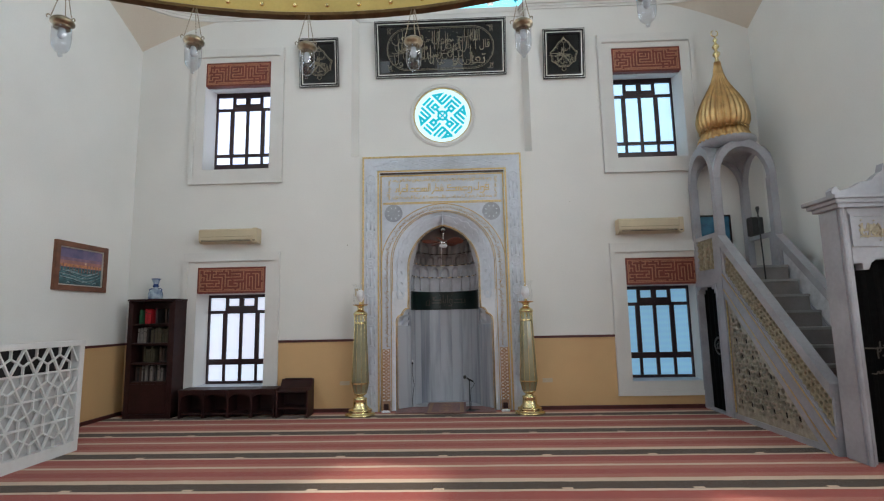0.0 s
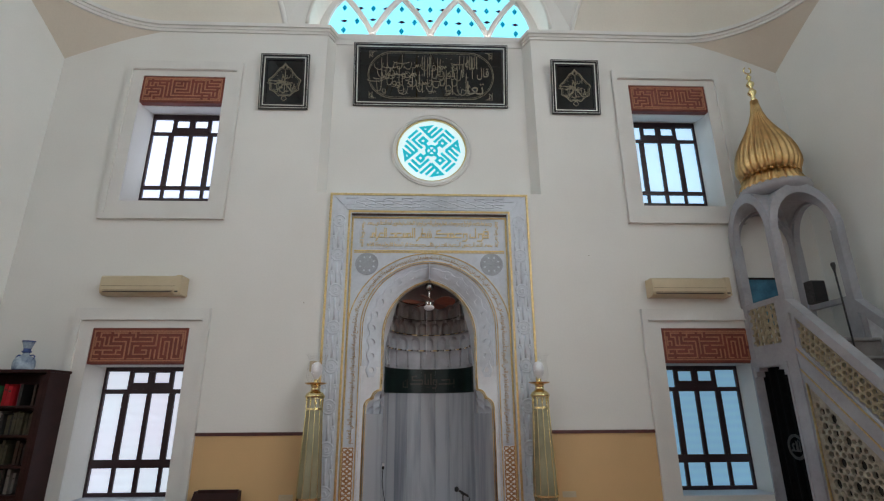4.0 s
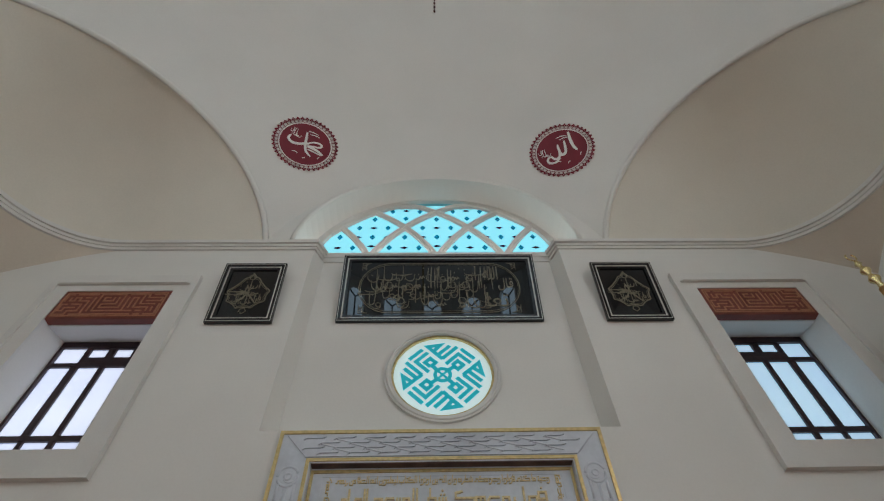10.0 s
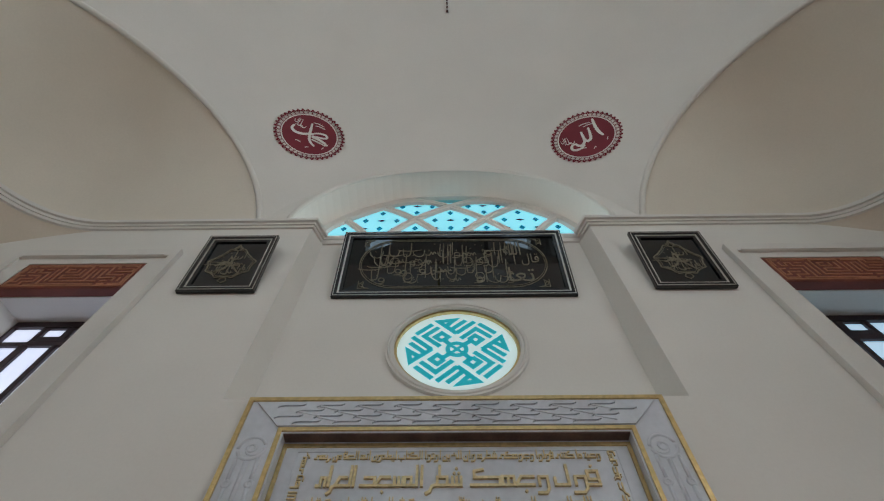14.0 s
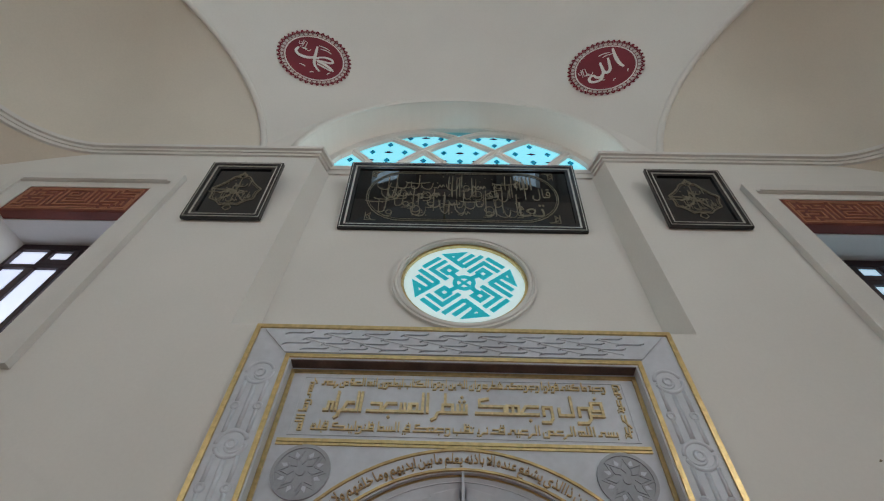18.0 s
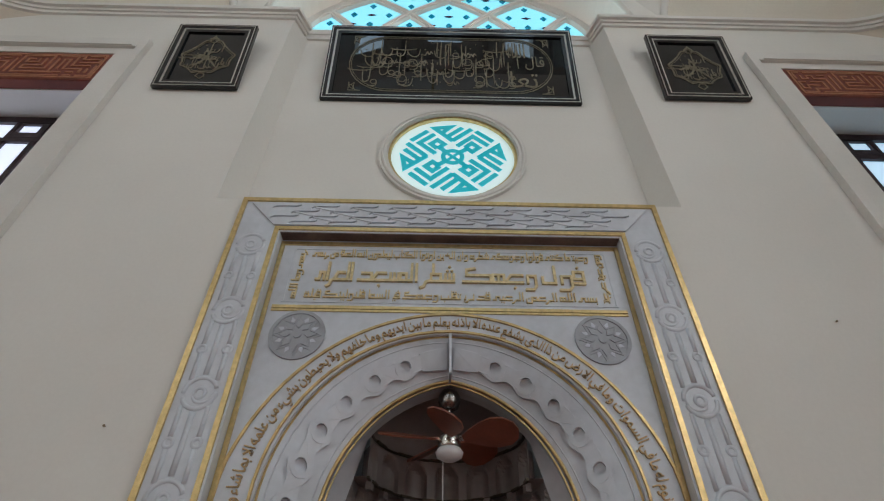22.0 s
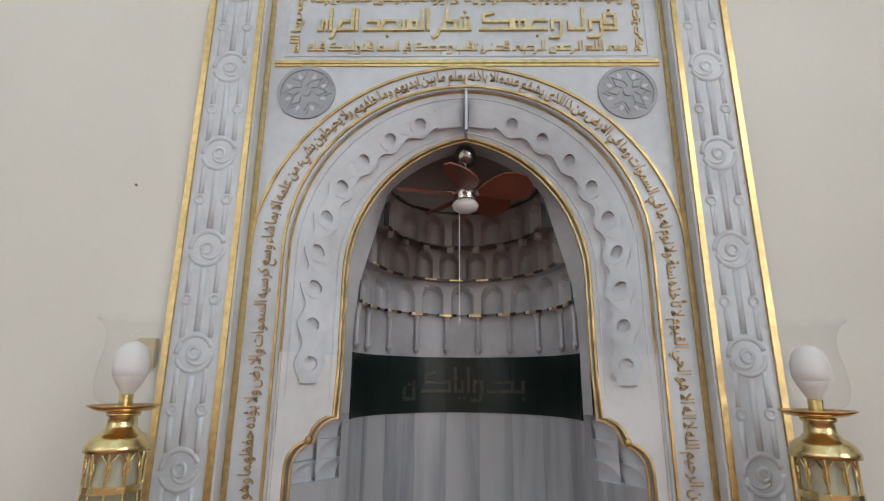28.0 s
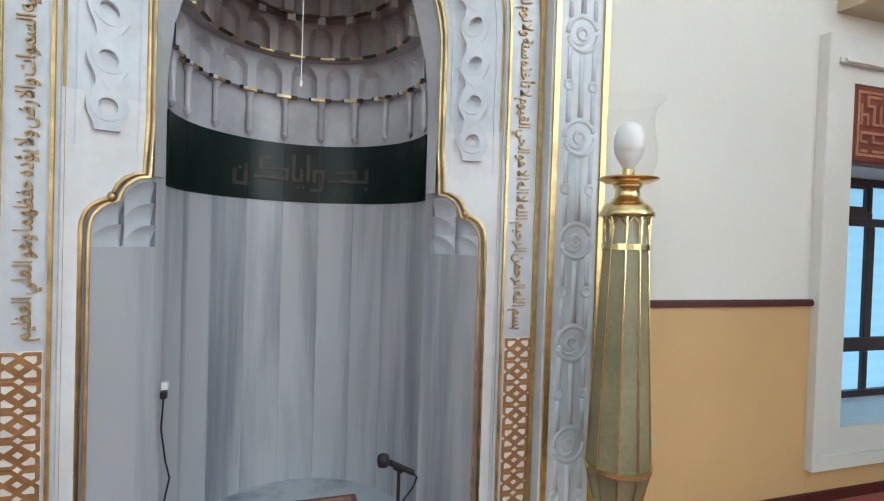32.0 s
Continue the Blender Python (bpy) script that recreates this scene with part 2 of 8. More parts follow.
SILVER = material("silver_fillet", (0.62, 0.60, 0.56), 0.35, metal=0.7, vary=0.1, scale=30)
REDPANEL = material("brick_red_panel", (0.19, 0.040, 0.025), 0.55, vary=0.15, scale=6)
REDTEXT = material("tan_relief_lettering", (0.42, 0.18, 0.10), 0.55, vary=0.12, scale=20)
ORNPAINT = material("dark_crimson_vault_paint", (0.085, 0.028, 0.026), 0.8, vary=0.2, scale=20)
MEDRED = material("crimson_painted_medallion", (0.20, 0.014, 0.028), 0.7, vary=0.1, scale=4)
PAINTWHITE = material("white_painted_lettering", (0.80, 0.77, 0.73), 0.7, vary=0.05, scale=10)
# kept pale to stand for light bounced into the niche's throat
THROAT = material("lightened_throat_marble", (0.52, 0.535, 0.575), 0.4, vary=0.12, scale=3, fine=25)
PALEMARBLE = material("paler_white_marble", (0.68, 0.69, 0.72), 0.35, vary=0.10, scale=1.7, fine=22, bump=0.05)
SCRIPTCOPPER = material("coppery_script_paint", (0.50, 0.34, 0.17), 0.42, metal=0.5, vary=0.25, scale=40, fine=250, bump=0.2)
# MARBLE toned down: the niche's shade is put into its colour
NICHEMARBLE = material("shaded_grey_marble", (0.46, 0.47, 0.51), 0.4, vary=0.14, scale=4, fine=25, bump=0.05)
# brownish grey, darkened further because little light reaches the niche's top
NICHESTONE = material("shaded_brownish_marble", (0.235, 0.205, 0.20), 0.4, vary=0.14, scale=4, fine=25, bump=0.05)
GREYSTONE = material("grey_carved_marble", (0.36, 0.38, 0.42), 0.5, vary=0.1, scale=8)
COPPER = material("copper_bronze_paint", (0.42, 0.22, 0.10), 0.45, metal=0.5, vary=0.15, scale=20)
GREENSTONE = material("dark_green_polished_stone", (0.007, 0.016, 0.014), 0.34, vary=0.3, scale=6, spec=0.3)
DULLGILT = material("dull_gilt_lettering", (0.055, 0.046, 0.036), 0.5, metal=0.2, vary=0.25, scale=30)
SOFFIT = material("dark_brown_soffit", (0.15, 0.105, 0.09), 0.5, vary=0.3, scale=7)
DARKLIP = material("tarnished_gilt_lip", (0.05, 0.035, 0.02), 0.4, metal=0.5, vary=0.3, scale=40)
VEINED = veined_marble("grey_veined_marble")
BLACKGLASS = material("black_panel_under_glass", (0.004, 0.004, 0.005), 0.015, vary=0.2, scale=10, bump=0.0, spec=0.48)
GILTTHREAD = material("gold_thread", (0.20, 0.175, 0.12), 0.5, metal=0.3, vary=0.25, scale=40)
DARKSTEEL = material("dark_nickel", (0.26, 0.245, 0.235), 0.22, metal=1.0, vary=0.1, scale=20)
STEEL = material("brushed_nickel", (0.68, 0.66, 0.64), 0.22, metal=1.0, vary=0.08, scale=20)
BLADE = material("reddish_brown_blade", (0.20, 0.055, 0.028), 0.4, vary=0.15, scale=8)
BULBWHITE = material("white_frosted_plastic", (0.80, 0.80, 0.82), 0.35, vary=0.03, scale=10)
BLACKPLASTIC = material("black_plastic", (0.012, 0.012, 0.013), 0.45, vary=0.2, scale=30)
CREAMPLASTIC = material("yellowed_cream_plastic", (0.56, 0.465, 0.31), 0.45, vary=0.06, scale=4)
SMOKED = material("frosted_olive_glass", (0.27, 0.25, 0.155), 0.16, vary=0.2, scale=3, fine=60, bump=0.02, spec=0.8)
SMOKECORE = material("frosted_olive_sleeve", (0.46, 0.455, 0.365), 0.5, vary=0.1, scale=5)
COPPERDISH = material("copper_dish", (0.72, 0.45, 0.17), 0.22, metal=1.0, vary=0.1, scale=20)
CLEAR = clear_glass("clear_blown_glass", (0.97, 0.97, 0.97), 0.04, 1.3)
LAMPGLASS = clear_glass("clear_lamp_glass", (0.85, 0.875, 0.91), 0.10, 1.75)
JARFROST = material("frosted_lamp_tube", (0.50, 0.54, 0.56), 0.3, vary=0.1, scale=20)
BRASSDULL = material("satin_brass", (0.46, 0.32, 0.10), 0.45, metal=0.2, vary=0.12, scale=6)
RINGBRASS = material("satin_ring_brass", (0.58, 0.43, 0.13), 0.42, metal=0.25, vary=0.10, scale=3)
PEWTER = material("tarnished_lamp_bronze", (0.30, 0.25, 0.17), 0.3, metal=0.85, vary=0.25, scale=30)
BRONZE = material("dark_bronze", (0.17, 0.105, 0.045), 0.35, metal=0.9, vary=0.2, scale=20)
GOLDLEAF = material("gold_leaf", (0.66, 0.43, 0.19), 0.28, metal=0.95, vary=0.18, scale=9, fine=120, bump=0.15)
RUGRED = material("dark_red_wool", (0.16, 0.035, 0.03), 0.95, vary=0.25, scale=25, fine=260, bump=0.5, sheen=0.2)
RUGTAN = material("tan_wool", (0.34, 0.20, 0.13), 0.95, vary=0.25, scale=30, fine=260, bump=0.5)
CERAMIC = material("blue_and_white_glaze", (0.36, 0.43, 0.50), 0.15, vary=0.5, scale=14, fine=40, color2=(0.03, 0.07, 0.16))
BLUEGLAZE = material("cobalt_glaze", (0.05, 0.09, 0.26), 0.15, vary=0.2, scale=20)
FRAMEWOOD = material("brown_frame_wood", (0.19, 0.075, 0.04), 0.4, vary=0.2, scale=12)
PICSKY = material("painted_dusk_sky", (0.20, 0.15, 0.25), 0.5, vary=0.3, scale=5, color2=(0.06, 0.08, 0.19))
PICSEA = material("painted_sea_green", (0.05, 0.13, 0.15), 0.5, vary=0.4, scale=14, color2=(0.015, 0.03, 0.04))
RAILBOARD = material("pale_grey_board", (0.56, 0.565, 0.56), 0.6, vary=0.08, scale=3)
PICFOAM = material("painted_pale_foam", (0.34, 0.46, 0.48), 0.5, vary=0.4, scale=20)
PICDUSK = material("painted_dusk_columns", (0.30, 0.17, 0.14), 0.5, vary=0.3, scale=20)
PICROSE = material("painted_rose_sky", (0.42, 0.20, 0.18), 0.5, vary=0.2, scale=12)
PICMAUVE = material("painted_mauve_sky", (0.28, 0.17, 0.24), 0.5, vary=0.2, scale=12)
PICSUN = material("painted_pale_sun", (0.80, 0.62, 0.38), 0.5, vary=0.05)
PICTEAL = material("painted_teal_wave", (0.10, 0.24, 0.26), 0.5, vary=0.4, scale=16)
PICGLOW = material("painted_orange_light", (0.62, 0.26, 0.12), 0.5, vary=0.3, scale=20)
POSTERBLUE = material("printed_blue_poster", (0.04, 0.16, 0.25), 0.25, vary=0.4, scale=6, color2=(0.015, 0.06, 0.12))
POSTERPALE = material("printed_pale_teal", (0.10, 0.30, 0.36), 0.3, vary=0.3, scale=20)
RAILSTONE = material("white_balustrade_marble", (0.74, 0.745, 0.73), 0.32, vary=0.06, scale=4, fine=25, bump=0.04)
PULPIT = material("grey_pulpit_marble", (0.38, 0.38, 0.405), 0.4, vary=0.14, scale=2.5, fine=25, bump=0.05)
SPEAKER = material("charcoal_speaker_cloth", (0.075, 0.068, 0.064), 0.8, vary=0.2, scale=60)
PIERCED = material("weathered_pierced_stone", (0.40, 0.36, 0.28), 0.42, metal=0.15, vary=0.22, scale=14)
LATTICESTONE = material("aged_gilt_stone", (0.42, 0.36, 0.24), 0.45, metal=0.15, vary=0.2, scale=18)
SHADESHEET = material("recess_shade", (0.035, 0.03, 0.026), 0.9, vary=0.2, scale=6)
CARVED = material("carved_marble", (0.62, 0.63, 0.65), 0.45, vary=0.12, scale=9, fine=18, bump=1.0)
STEPSTONE = material("grey_step_marble", (0.27, 0.245, 0.235), 0.4, vary=0.14, scale=4)
TREADSTONE = material("worn_tread_marble", (0.40, 0.385, 0.38), 0.35, vary=0.12, scale=4)
BLACKCLOTH = material("black_velvet", (0.004, 0.004, 0.004), 0.95, vary=0.3, scale=20, spec=0.1)
CARPET = striped_carpet("striped_prayer_carpet")
SKYDROP = glow("bright_sky_backdrop", (0.86, 0.95, 1.0), 1.6)
DAYPANE = glow("daylit_white_pane", (0.84, 0.93, 1.0), 1.8, tint=(0.46, 0.55, 1.0))
SKYPANE = glow("daylit_pale_blue_pane", (0.55, 0.82, 1.0), 1.4, tint=(0.40, 0.62, 0.92))
GARDENPANE = glow("daylit_pane_with_a_pale_fence", (0.70, 0.90, 0.98), 1.1, fence=True, tint=(0.84, 0.74, 0.96))
DRUMPANE = glow("daylit_frosted_drum_pane", (0.56, 0.79, 1.0), 6.0)
BLUEPANE = glow("daylit_blue_pane", (0.30, 0.60, 0.86), 0.66, fence=True)
AQUAPANE = clear_glass("aqua_window_glass", (0.56, 0.93, 1.0), 0.05, 1.25)
ROUNDPANE = glow("daylit_white_glass", (0.72, 0.96, 1.0), 1.0)
TEALPIECE = clear_glass("teal_glass_lozenge", (0.06, 0.50, 0.58), 0.05, 1.3)
PLUMPIECE = clear_glass("plum_glass_lozenge", (0.25, 0.12, 0.20), 0.05, 1.3)
TEALGLASS = glow("teal_stained_glass", (0.0, 0.50, 0.62), 0.75)


# ---- builders ----
def part(name, bm, mat, parent=None, label="", smooth=False):
    me = bpy.data.meshes.new(name)
    bmesh.ops.recalc_face_normals(bm, faces=bm.faces)
    if smooth:
        for f in bm.faces:
            f.smooth = True
    bm.to_mesh(me)
    bm.free()
    me.materials.append(mat)
    ob = new(name, me)
    if parent is not None:
        ob.parent = parent
    if label:
        ob["label"] = label
    return ob


def thing(name, place=(0, 0, 0), label="", category="", group="", kind=""):
    ob = new(name)
    ob.empty_display_size = 0.1
    ob.location = place
    return tagged(ob, label, category, group, kind)


def bm_new():
    return bmesh.new()


def box(bm, x0, x1, y0, y1, z0, z1, bevel=0.0, m=None):
    vs = [bm.verts.new(p) for p in ((x0, y0, z0), (x1, y0, z0), (x1, y1, z0), (x0, y1, z0), (x0, y0, z1), (x1, y0, z1), (x1, y1, z1), (x0, y1, z1))]
    if m is not None:
        for v in vs:
            v.co = m @ v.co
    fs = [bm.faces.new([vs[i] for i in q]) for q in ((0, 3, 2, 1), (4, 5, 6, 7), (0, 1, 5, 4), (1, 2, 6, 5), (2, 3, 7, 6), (3, 0, 4, 7))]
    if bevel > 0:
        es = {e for f in fs for e in f.edges}
        bmesh.ops.bevel(bm, geom=list(es), offset=bevel, segments=2, affect="EDGES")
    return bm


def one_box(*a, **k):
    return box(bm_new(), *a, **k)


def slab(bm, outer, holes=(), y0=0.0, y1=0.1, m=None):
    """A plate in x and z, from y0 to y1, with holes through it."""
    loops = [list(outer)] + [list(h) for h in holes]
    flat = [p for lp in loops for p in lp]
    tris = tessellate([[Vector((p[0], p[1], 0)) for p in lp] for lp in loops])
    ends = []
    for y in (y0, y1):
        vs = [bm.verts.new((p[0], y, p[1])) for p in flat]
        if m is not None:
            for v in vs:
                v.co = m @ v.co
        ends.append(vs)
        for t in tris:
            if len(set(t)) == 3:
                bm.faces.new([vs[i] for i in t])
    k = 0
    for lp in loops:
        n = len(lp)
        for i in range(n):
            a, b = k + i, k + (i + 1) % n
            bm.faces.new((ends[0][a], ends[0][b], ends[1][b], ends[1][a]))
        k += n
    return bm


def tessellate(loops):
    return mathutils.geometry.tessellate_polygon(loops)


def rect(x0, x1, z0, z1):
    return [(x0, z0), (x1, z0), (x1, z1), (x0, z1)]


def circle(cx, cz, r, n=48):
    return [(cx + r * math.cos(2 * math.pi * i / n), cz + r * math.sin(2 * math.pi * i / n)) for i in range(n)]


def lathe(bm, profile, place=(0, 0, 0), n=32, ribs=0, depth=0.0, turn=2 * math.pi):
    """Turns a profile of (radius, height) round the z axis."""
    rings = []
    for r, z in profile:
        ring = []
        for i in range(n):
            a = turn * i / n
            k = r * (1 - depth * abs(math.sin(ribs * a / 2)) ** 0.7) if ribs else r
            ring.append(bm.verts.new((place[0] + k * math.cos(a), place[1] + k * math.sin(a), place[2] + z)))
        rings.append(ring)
    for a, b in zip(rings, rings[1:]):
        for i in range(n):
            j = (i + 1) % n
            bm.faces.new((a[i], a[j], b[j], b[i]))
    for ring in () if profile[0] == profile[-1] else (rings[0], rings[-1]):
        if (ring[0].co - ring[n // 2].co).length > 0.002:
            bm.faces.new(ring)
    return bm


def tube(bm, pts, r, n=8, closed=False, flat=1.0):
    """A round bar along a line of points."""
    pts = [Vector(p) for p in pts]
    rings, c = [], len(pts)
    side = None
    for i, p in enumerate(pts):
        a = pts[(i - 1) % c] if (i or closed) else p
        b = pts[(i + 1) % c] if (i < c - 1 or closed) else p
        d = (b - a).normalized()
        if side is None:
            side = d.orthogonal().normalized()
        side = (side - d * side.dot(d)).normalized()
        up = d.cross(side)
        rings.append([bm.verts.new(p + side * (r * math.cos(2 * math.pi * k / n)) + up * (r * flat * math.sin(2 * math.pi * k / n))) for k in range(n)])
    for i in range(c if closed else c - 1):
        a, b = rings[i], rings[(i + 1) % c]
        for k in range(n):
            bm.faces.new((a[k], a[(k + 1) % n], b[(k + 1) % n], b[k]))
    if not closed:
        bm.faces.new(rings[0])
        bm.faces.new(rings[-1])
    return bm


def strip(bm, line, half, y0, y1, closed=False, m=None):
    """A flat band of the given half width that follows a line in x and z, from y0 to y1."""
    pts = [Vector((p[0], p[1])) for p in line]
    n = len(pts)
    left, right = [], []
    for i, p in enumerate(pts):
        a = pts[(i - 1) % n] if (i or closed) else p
        b = pts[(i + 1) % n] if (i < n - 1 or closed) else p
        d1 = (p - a).normalized() if (p - a).length > 1e-9 else (b - p).normalized()
        d2 = (b - p).normalized() if (b - p).length > 1e-9 else d1
        t = d1 + d2
        t = t.normalized() if t.length > 1e-6 else d1
        nrm = Vector((-t.y, t.x))
        k = half / max(0.35, nrm.dot(Vector((-d1.y, d1.x))))
        left.append(p + nrm * k)
        right.append(p - nrm * k)
    rows = []
    for q in (left, right):
        for y in (y0, y1):
            vs = [bm.verts.new((v.x, y, v.y)) for v in q]
            if m is not None:
                for v in vs:
                    v.co = m @ v.co
            rows.append(vs)
    lf, lb, rf, rb = rows
    for i in range(n if closed else n - 1):
        j = (i + 1) % n
        for a, b in ((lf, rf), (lb, lf), (rf, rb), (rb, lb)):
            bm.faces.new((a[i], a[j], b[j], b[i]))
    if not closed:
        for i in (0, -1):
            bm.faces.new((lf[i], rf[i], rb[i], lb[i]))
    return bm


def clip_line(p, d, poly):
    """The stretch of a line that lies inside a convex outline."""
    t0, t1 = -1e9, 1e9
    n = len(poly)
    area = sum(poly[i][0] * poly[(i + 1) % n][1] - poly[(i + 1) % n][0] * poly[i][1] for i in range(n))
    s = 1 if area > 0 else -1
    for i in range(n):
        a, b = poly[i], poly[(i + 1) % n]
        nx, nz = -(b[1] - a[1]) * s, (b[0] - a[0]) * s
        den = d[0] * nx + d[1] * nz
        num = (a[0] - p[0]) * nx + (a[1] - p[1]) * nz
        if abs(den) < 1e-9:
            if num > 0:
                return None
        elif den > 0:
            t0 = max(t0, num / den)
        else:
            t1 = min(t1, num / den)
    if t1 - t0 < 0.02:
        return None
    return (p[0] + d[0] * t0, p[1] + d[1] * t0), (p[0] + d[0] * t1, p[1] + d[1] * t1)


def lattice(poly, cell, half, y0, y1, m, angles=(0, 60, 120), tilt=0.0):
    """Crossing bars of a star lattice inside a convex outline; one mesh for each family of bars."""
    cx = sum(p[0] for p in poly) / len(poly)
    cz = sum(p[1] for p in poly) / len(poly)
    for k, ang in enumerate(angles):
        a = radians(ang + tilt)
        d, nrm = (math.cos(a), math.sin(a)), (-math.sin(a), math.cos(a))
        for i in range(-40, 41):
            off = (i + 0.5) * cell
            seg = clip_line((cx + nrm[0] * off, cz + nrm[1] * off), d, poly)
            if seg:
                yield strip(bm_new(), seg, half, y0 + 0.0012 * k, y1 - 0.0012 * k, m=m)


# ---- plan ----
SIDE, WALL = 5.0, 0.5             # half width of the prayer hall; thickness of its walls
CY, CZ, CR = -5.0, 6.03, 5.44     # centre and radius of the half dome
SPRING = 6.54                      # top of the cornice
BACK = -14.2                       # far wall behind the walk
WX, WH = 3.33, 0.545               # windows of the front wall: centre and half width
DRUM_Y, DRUM_R, DRUM_Z = -9.2, 4.0, 9.9   # the window drum of the main dome
RECESS = 0.2                       # depth of the middle bay of the front wall

# ---- front wall ----
def arch_line(hw, z0, rise, n=24):
    """A segmental arch from (hw, z0) over the top to (-hw, z0)."""
    r = (hw * hw + rise * rise) / (2 * rise)
    c = z0 + rise - r
    a0 = math.asin(min(1, hw / r))
    if rise > hw:
        a0 = math.pi - a0
    return [(r * math.sin(a0 - 2 * a0 * i / n), c + r * math.cos(a0 - 2 * a0 * i / n)) for i in range(n + 1)]


bm = bm_new()
openings = {sx: [rect(sx * WX - WH, sx * WX + WH, z0, z1) for z0, z1 in ((0.40, 2.24), (3.83, 5.66))] for sx in (-1, 1)}
slab(bm, [(-SIDE, 0), (-1.0, 0), (-1.0, 3.75), (-1.45, 3.99), (-1.45, 6.42), (-SIDE, 6.42)], openings[-1], 0.0, WALL)
slab(bm, [(1.0, 0), (SIDE, 0), (SIDE, 6.42), (1.45, 6.42), (1.45, 3.99), (1.0, 3.75)], openings[1], 0.0, WALL)
slab(bm, [(-1.0, 3.75), (1.0, 3.75), (1.45, 3.99), (-1.45, 3.99)], (), 0.0, WALL)
slab(bm, rect(-1.45, 1.45, 3.99, 6.42), [circle(0.028, 4.724, 0.488)], RECESS, WALL)
for sx in (-1, 1):
    # splayed sides of the middle bay
    slab(bm, [(sx * 1.4495, 0.0005), (sx * 1.4495, RECESS - 0.001), (sx * 1.365, RECESS - 0.001)], (), 3.992, 6.42, Matrix(((1, 0, 0, 0), (0, 0, 1, 0), (0, 1, 0, 0), (0, 0, 0, 1))))
tagged(part("wall_north", bm, PLASTER), "cream plaster front wall with two tiers of windows", "wall", kind="structure")

# the plain wall over the cornice, pierced by the half-round window
LUN = arch_line(1.74, 6.60, 1.66, 40)
ring = math.sqrt(CR ** 2 - CY ** 2)
top = [(ring * math.cos(a), CZ + ring * math.sin(a) + 0.06) for a in [radians(20 + 140 * i / 40) for i in range(41)]]
bm = slab(bm_new(), [(1.74, 6.42), (2.35, 6.42), (2.35, 6.7)] + top + [(-2.35, 6.7), (-2.35, 6.42), (-1.74, 6.42)] + LUN[::-1], (), 0.0, WALL)
tagged(part("wall_lunette", bm, PLASTER), "cream plaster arch wall round the half-round window", "wall", kind="structure")

# ---- floor, other walls ----
bm = one_box(-SIDE - WALL, SIDE + WALL, BACK - WALL, 1.6, -0.2, -0.004)
tagged(part("floor", bm, DARKWOOD), "floor under the striped prayer carpet", "floor", kind="structure")
HALL_WINDOWS = [(y, z0, z1) for y in (-5.18, -8.0, -10.8) for z0, z1 in ((1.2, 3.6), (5.3, 7.1))]
ALONG = Matrix(((0, 1, 0, 0), (1, 0, 0, 0), (0, 0, 1, 0), (0, 0, 0, 1)))
for sx, nm in ((-1, "wall_west"), (1, "wall_east")):
    holes = [rect(y - 0.7, y + 0.7, z0, z1) for y, z0, z1 in HALL_WINDOWS]
    a, b = sorted((sx * SIDE, sx * (SIDE + WALL)))
    bm = slab(bm_new(), rect(BACK, WALL, 0.0, 12.0), holes, a, b, ALONG)
    tagged(part(nm, bm, SIDEPLASTER), "plain off-white plaster side wall", "wall", kind="structure")
for y, z0, z1 in HALL_WINDOWS:
    for sx, power in ((1, EAST_POWER), (-1, WEST_POWER)):
        window_lamp((sx * (SIDE + 0.35), y, (z0 + z1) / 2), (-sx * SIDE, y + 1.2, (z0 + z1) / 2 - 0.2), 1.4, z1 - z0, power[z0 > 3])


# ---- vault: a half dome on an octagon, with rounded squinches in the corners ----
def vault_point(a, e):
    return Vector((CR * math.cos(e) * math.sin(a), CY + CR * math.cos(e) * math.cos(a), CZ + CR * math.sin(e)))


def apothem(a):
    """Distance from the centre to the octagon in direction a."""
    k = (a + math.pi / 8) % (math.pi / 4) - math.pi / 8
    return 5.0 / math.cos(k)


bm = bm_new()
NA, NE = 96, 30
grid = []
for i in range(NA + 1):
    a = -math.pi / 2 + math.pi * i / NA
    e0 = math.acos(min(1, apothem(a) / CR))
    e0 = max(e0, math.asin((SPRING - 0.03 - CZ) / CR))
    grid.append([bm.verts.new(vault_point(a, e0 + (math.pi / 2 - 0.002 - e0) * j / NE)) for j in range(NE + 1)])
for i in range(NA):
    for j in range(NE):
        bm.faces.new((grid[i][j], grid[i + 1][j], grid[i + 1][j + 1], grid[i][j + 1]))
tagged(part("ceiling_half_dome", bm, PLASTER, smooth=True), "smooth cream plaster half dome", "ceiling", kind="structure")

FIL = 1.33                         # radius of the rounded corner in plan
OCT = 5.0 * math.tan(math.pi / 8)
RIB = math.sqrt(CR ** 2 - 25.0)    # radius of the arches on the octagon's sides


def squinch_base(s, sx):
    """Plan of a squinch from the front wall (s=0) to the side wall (s=1)."""
    run, arc = SIDE - FIL - OCT, FIL * math.pi / 2
    d = s * (2 * run + arc)
    if d < run:
        p = (OCT + d, 0.0)
    elif d < run + arc:
        a = (d - run) / FIL
        p = (SIDE - FIL + FIL * math.sin(a), -FIL + FIL * math.cos(a))
    else:
        p = (SIDE, -FIL - (d - run - arc))
    return Vector((sx * p[0], p[1], 0))


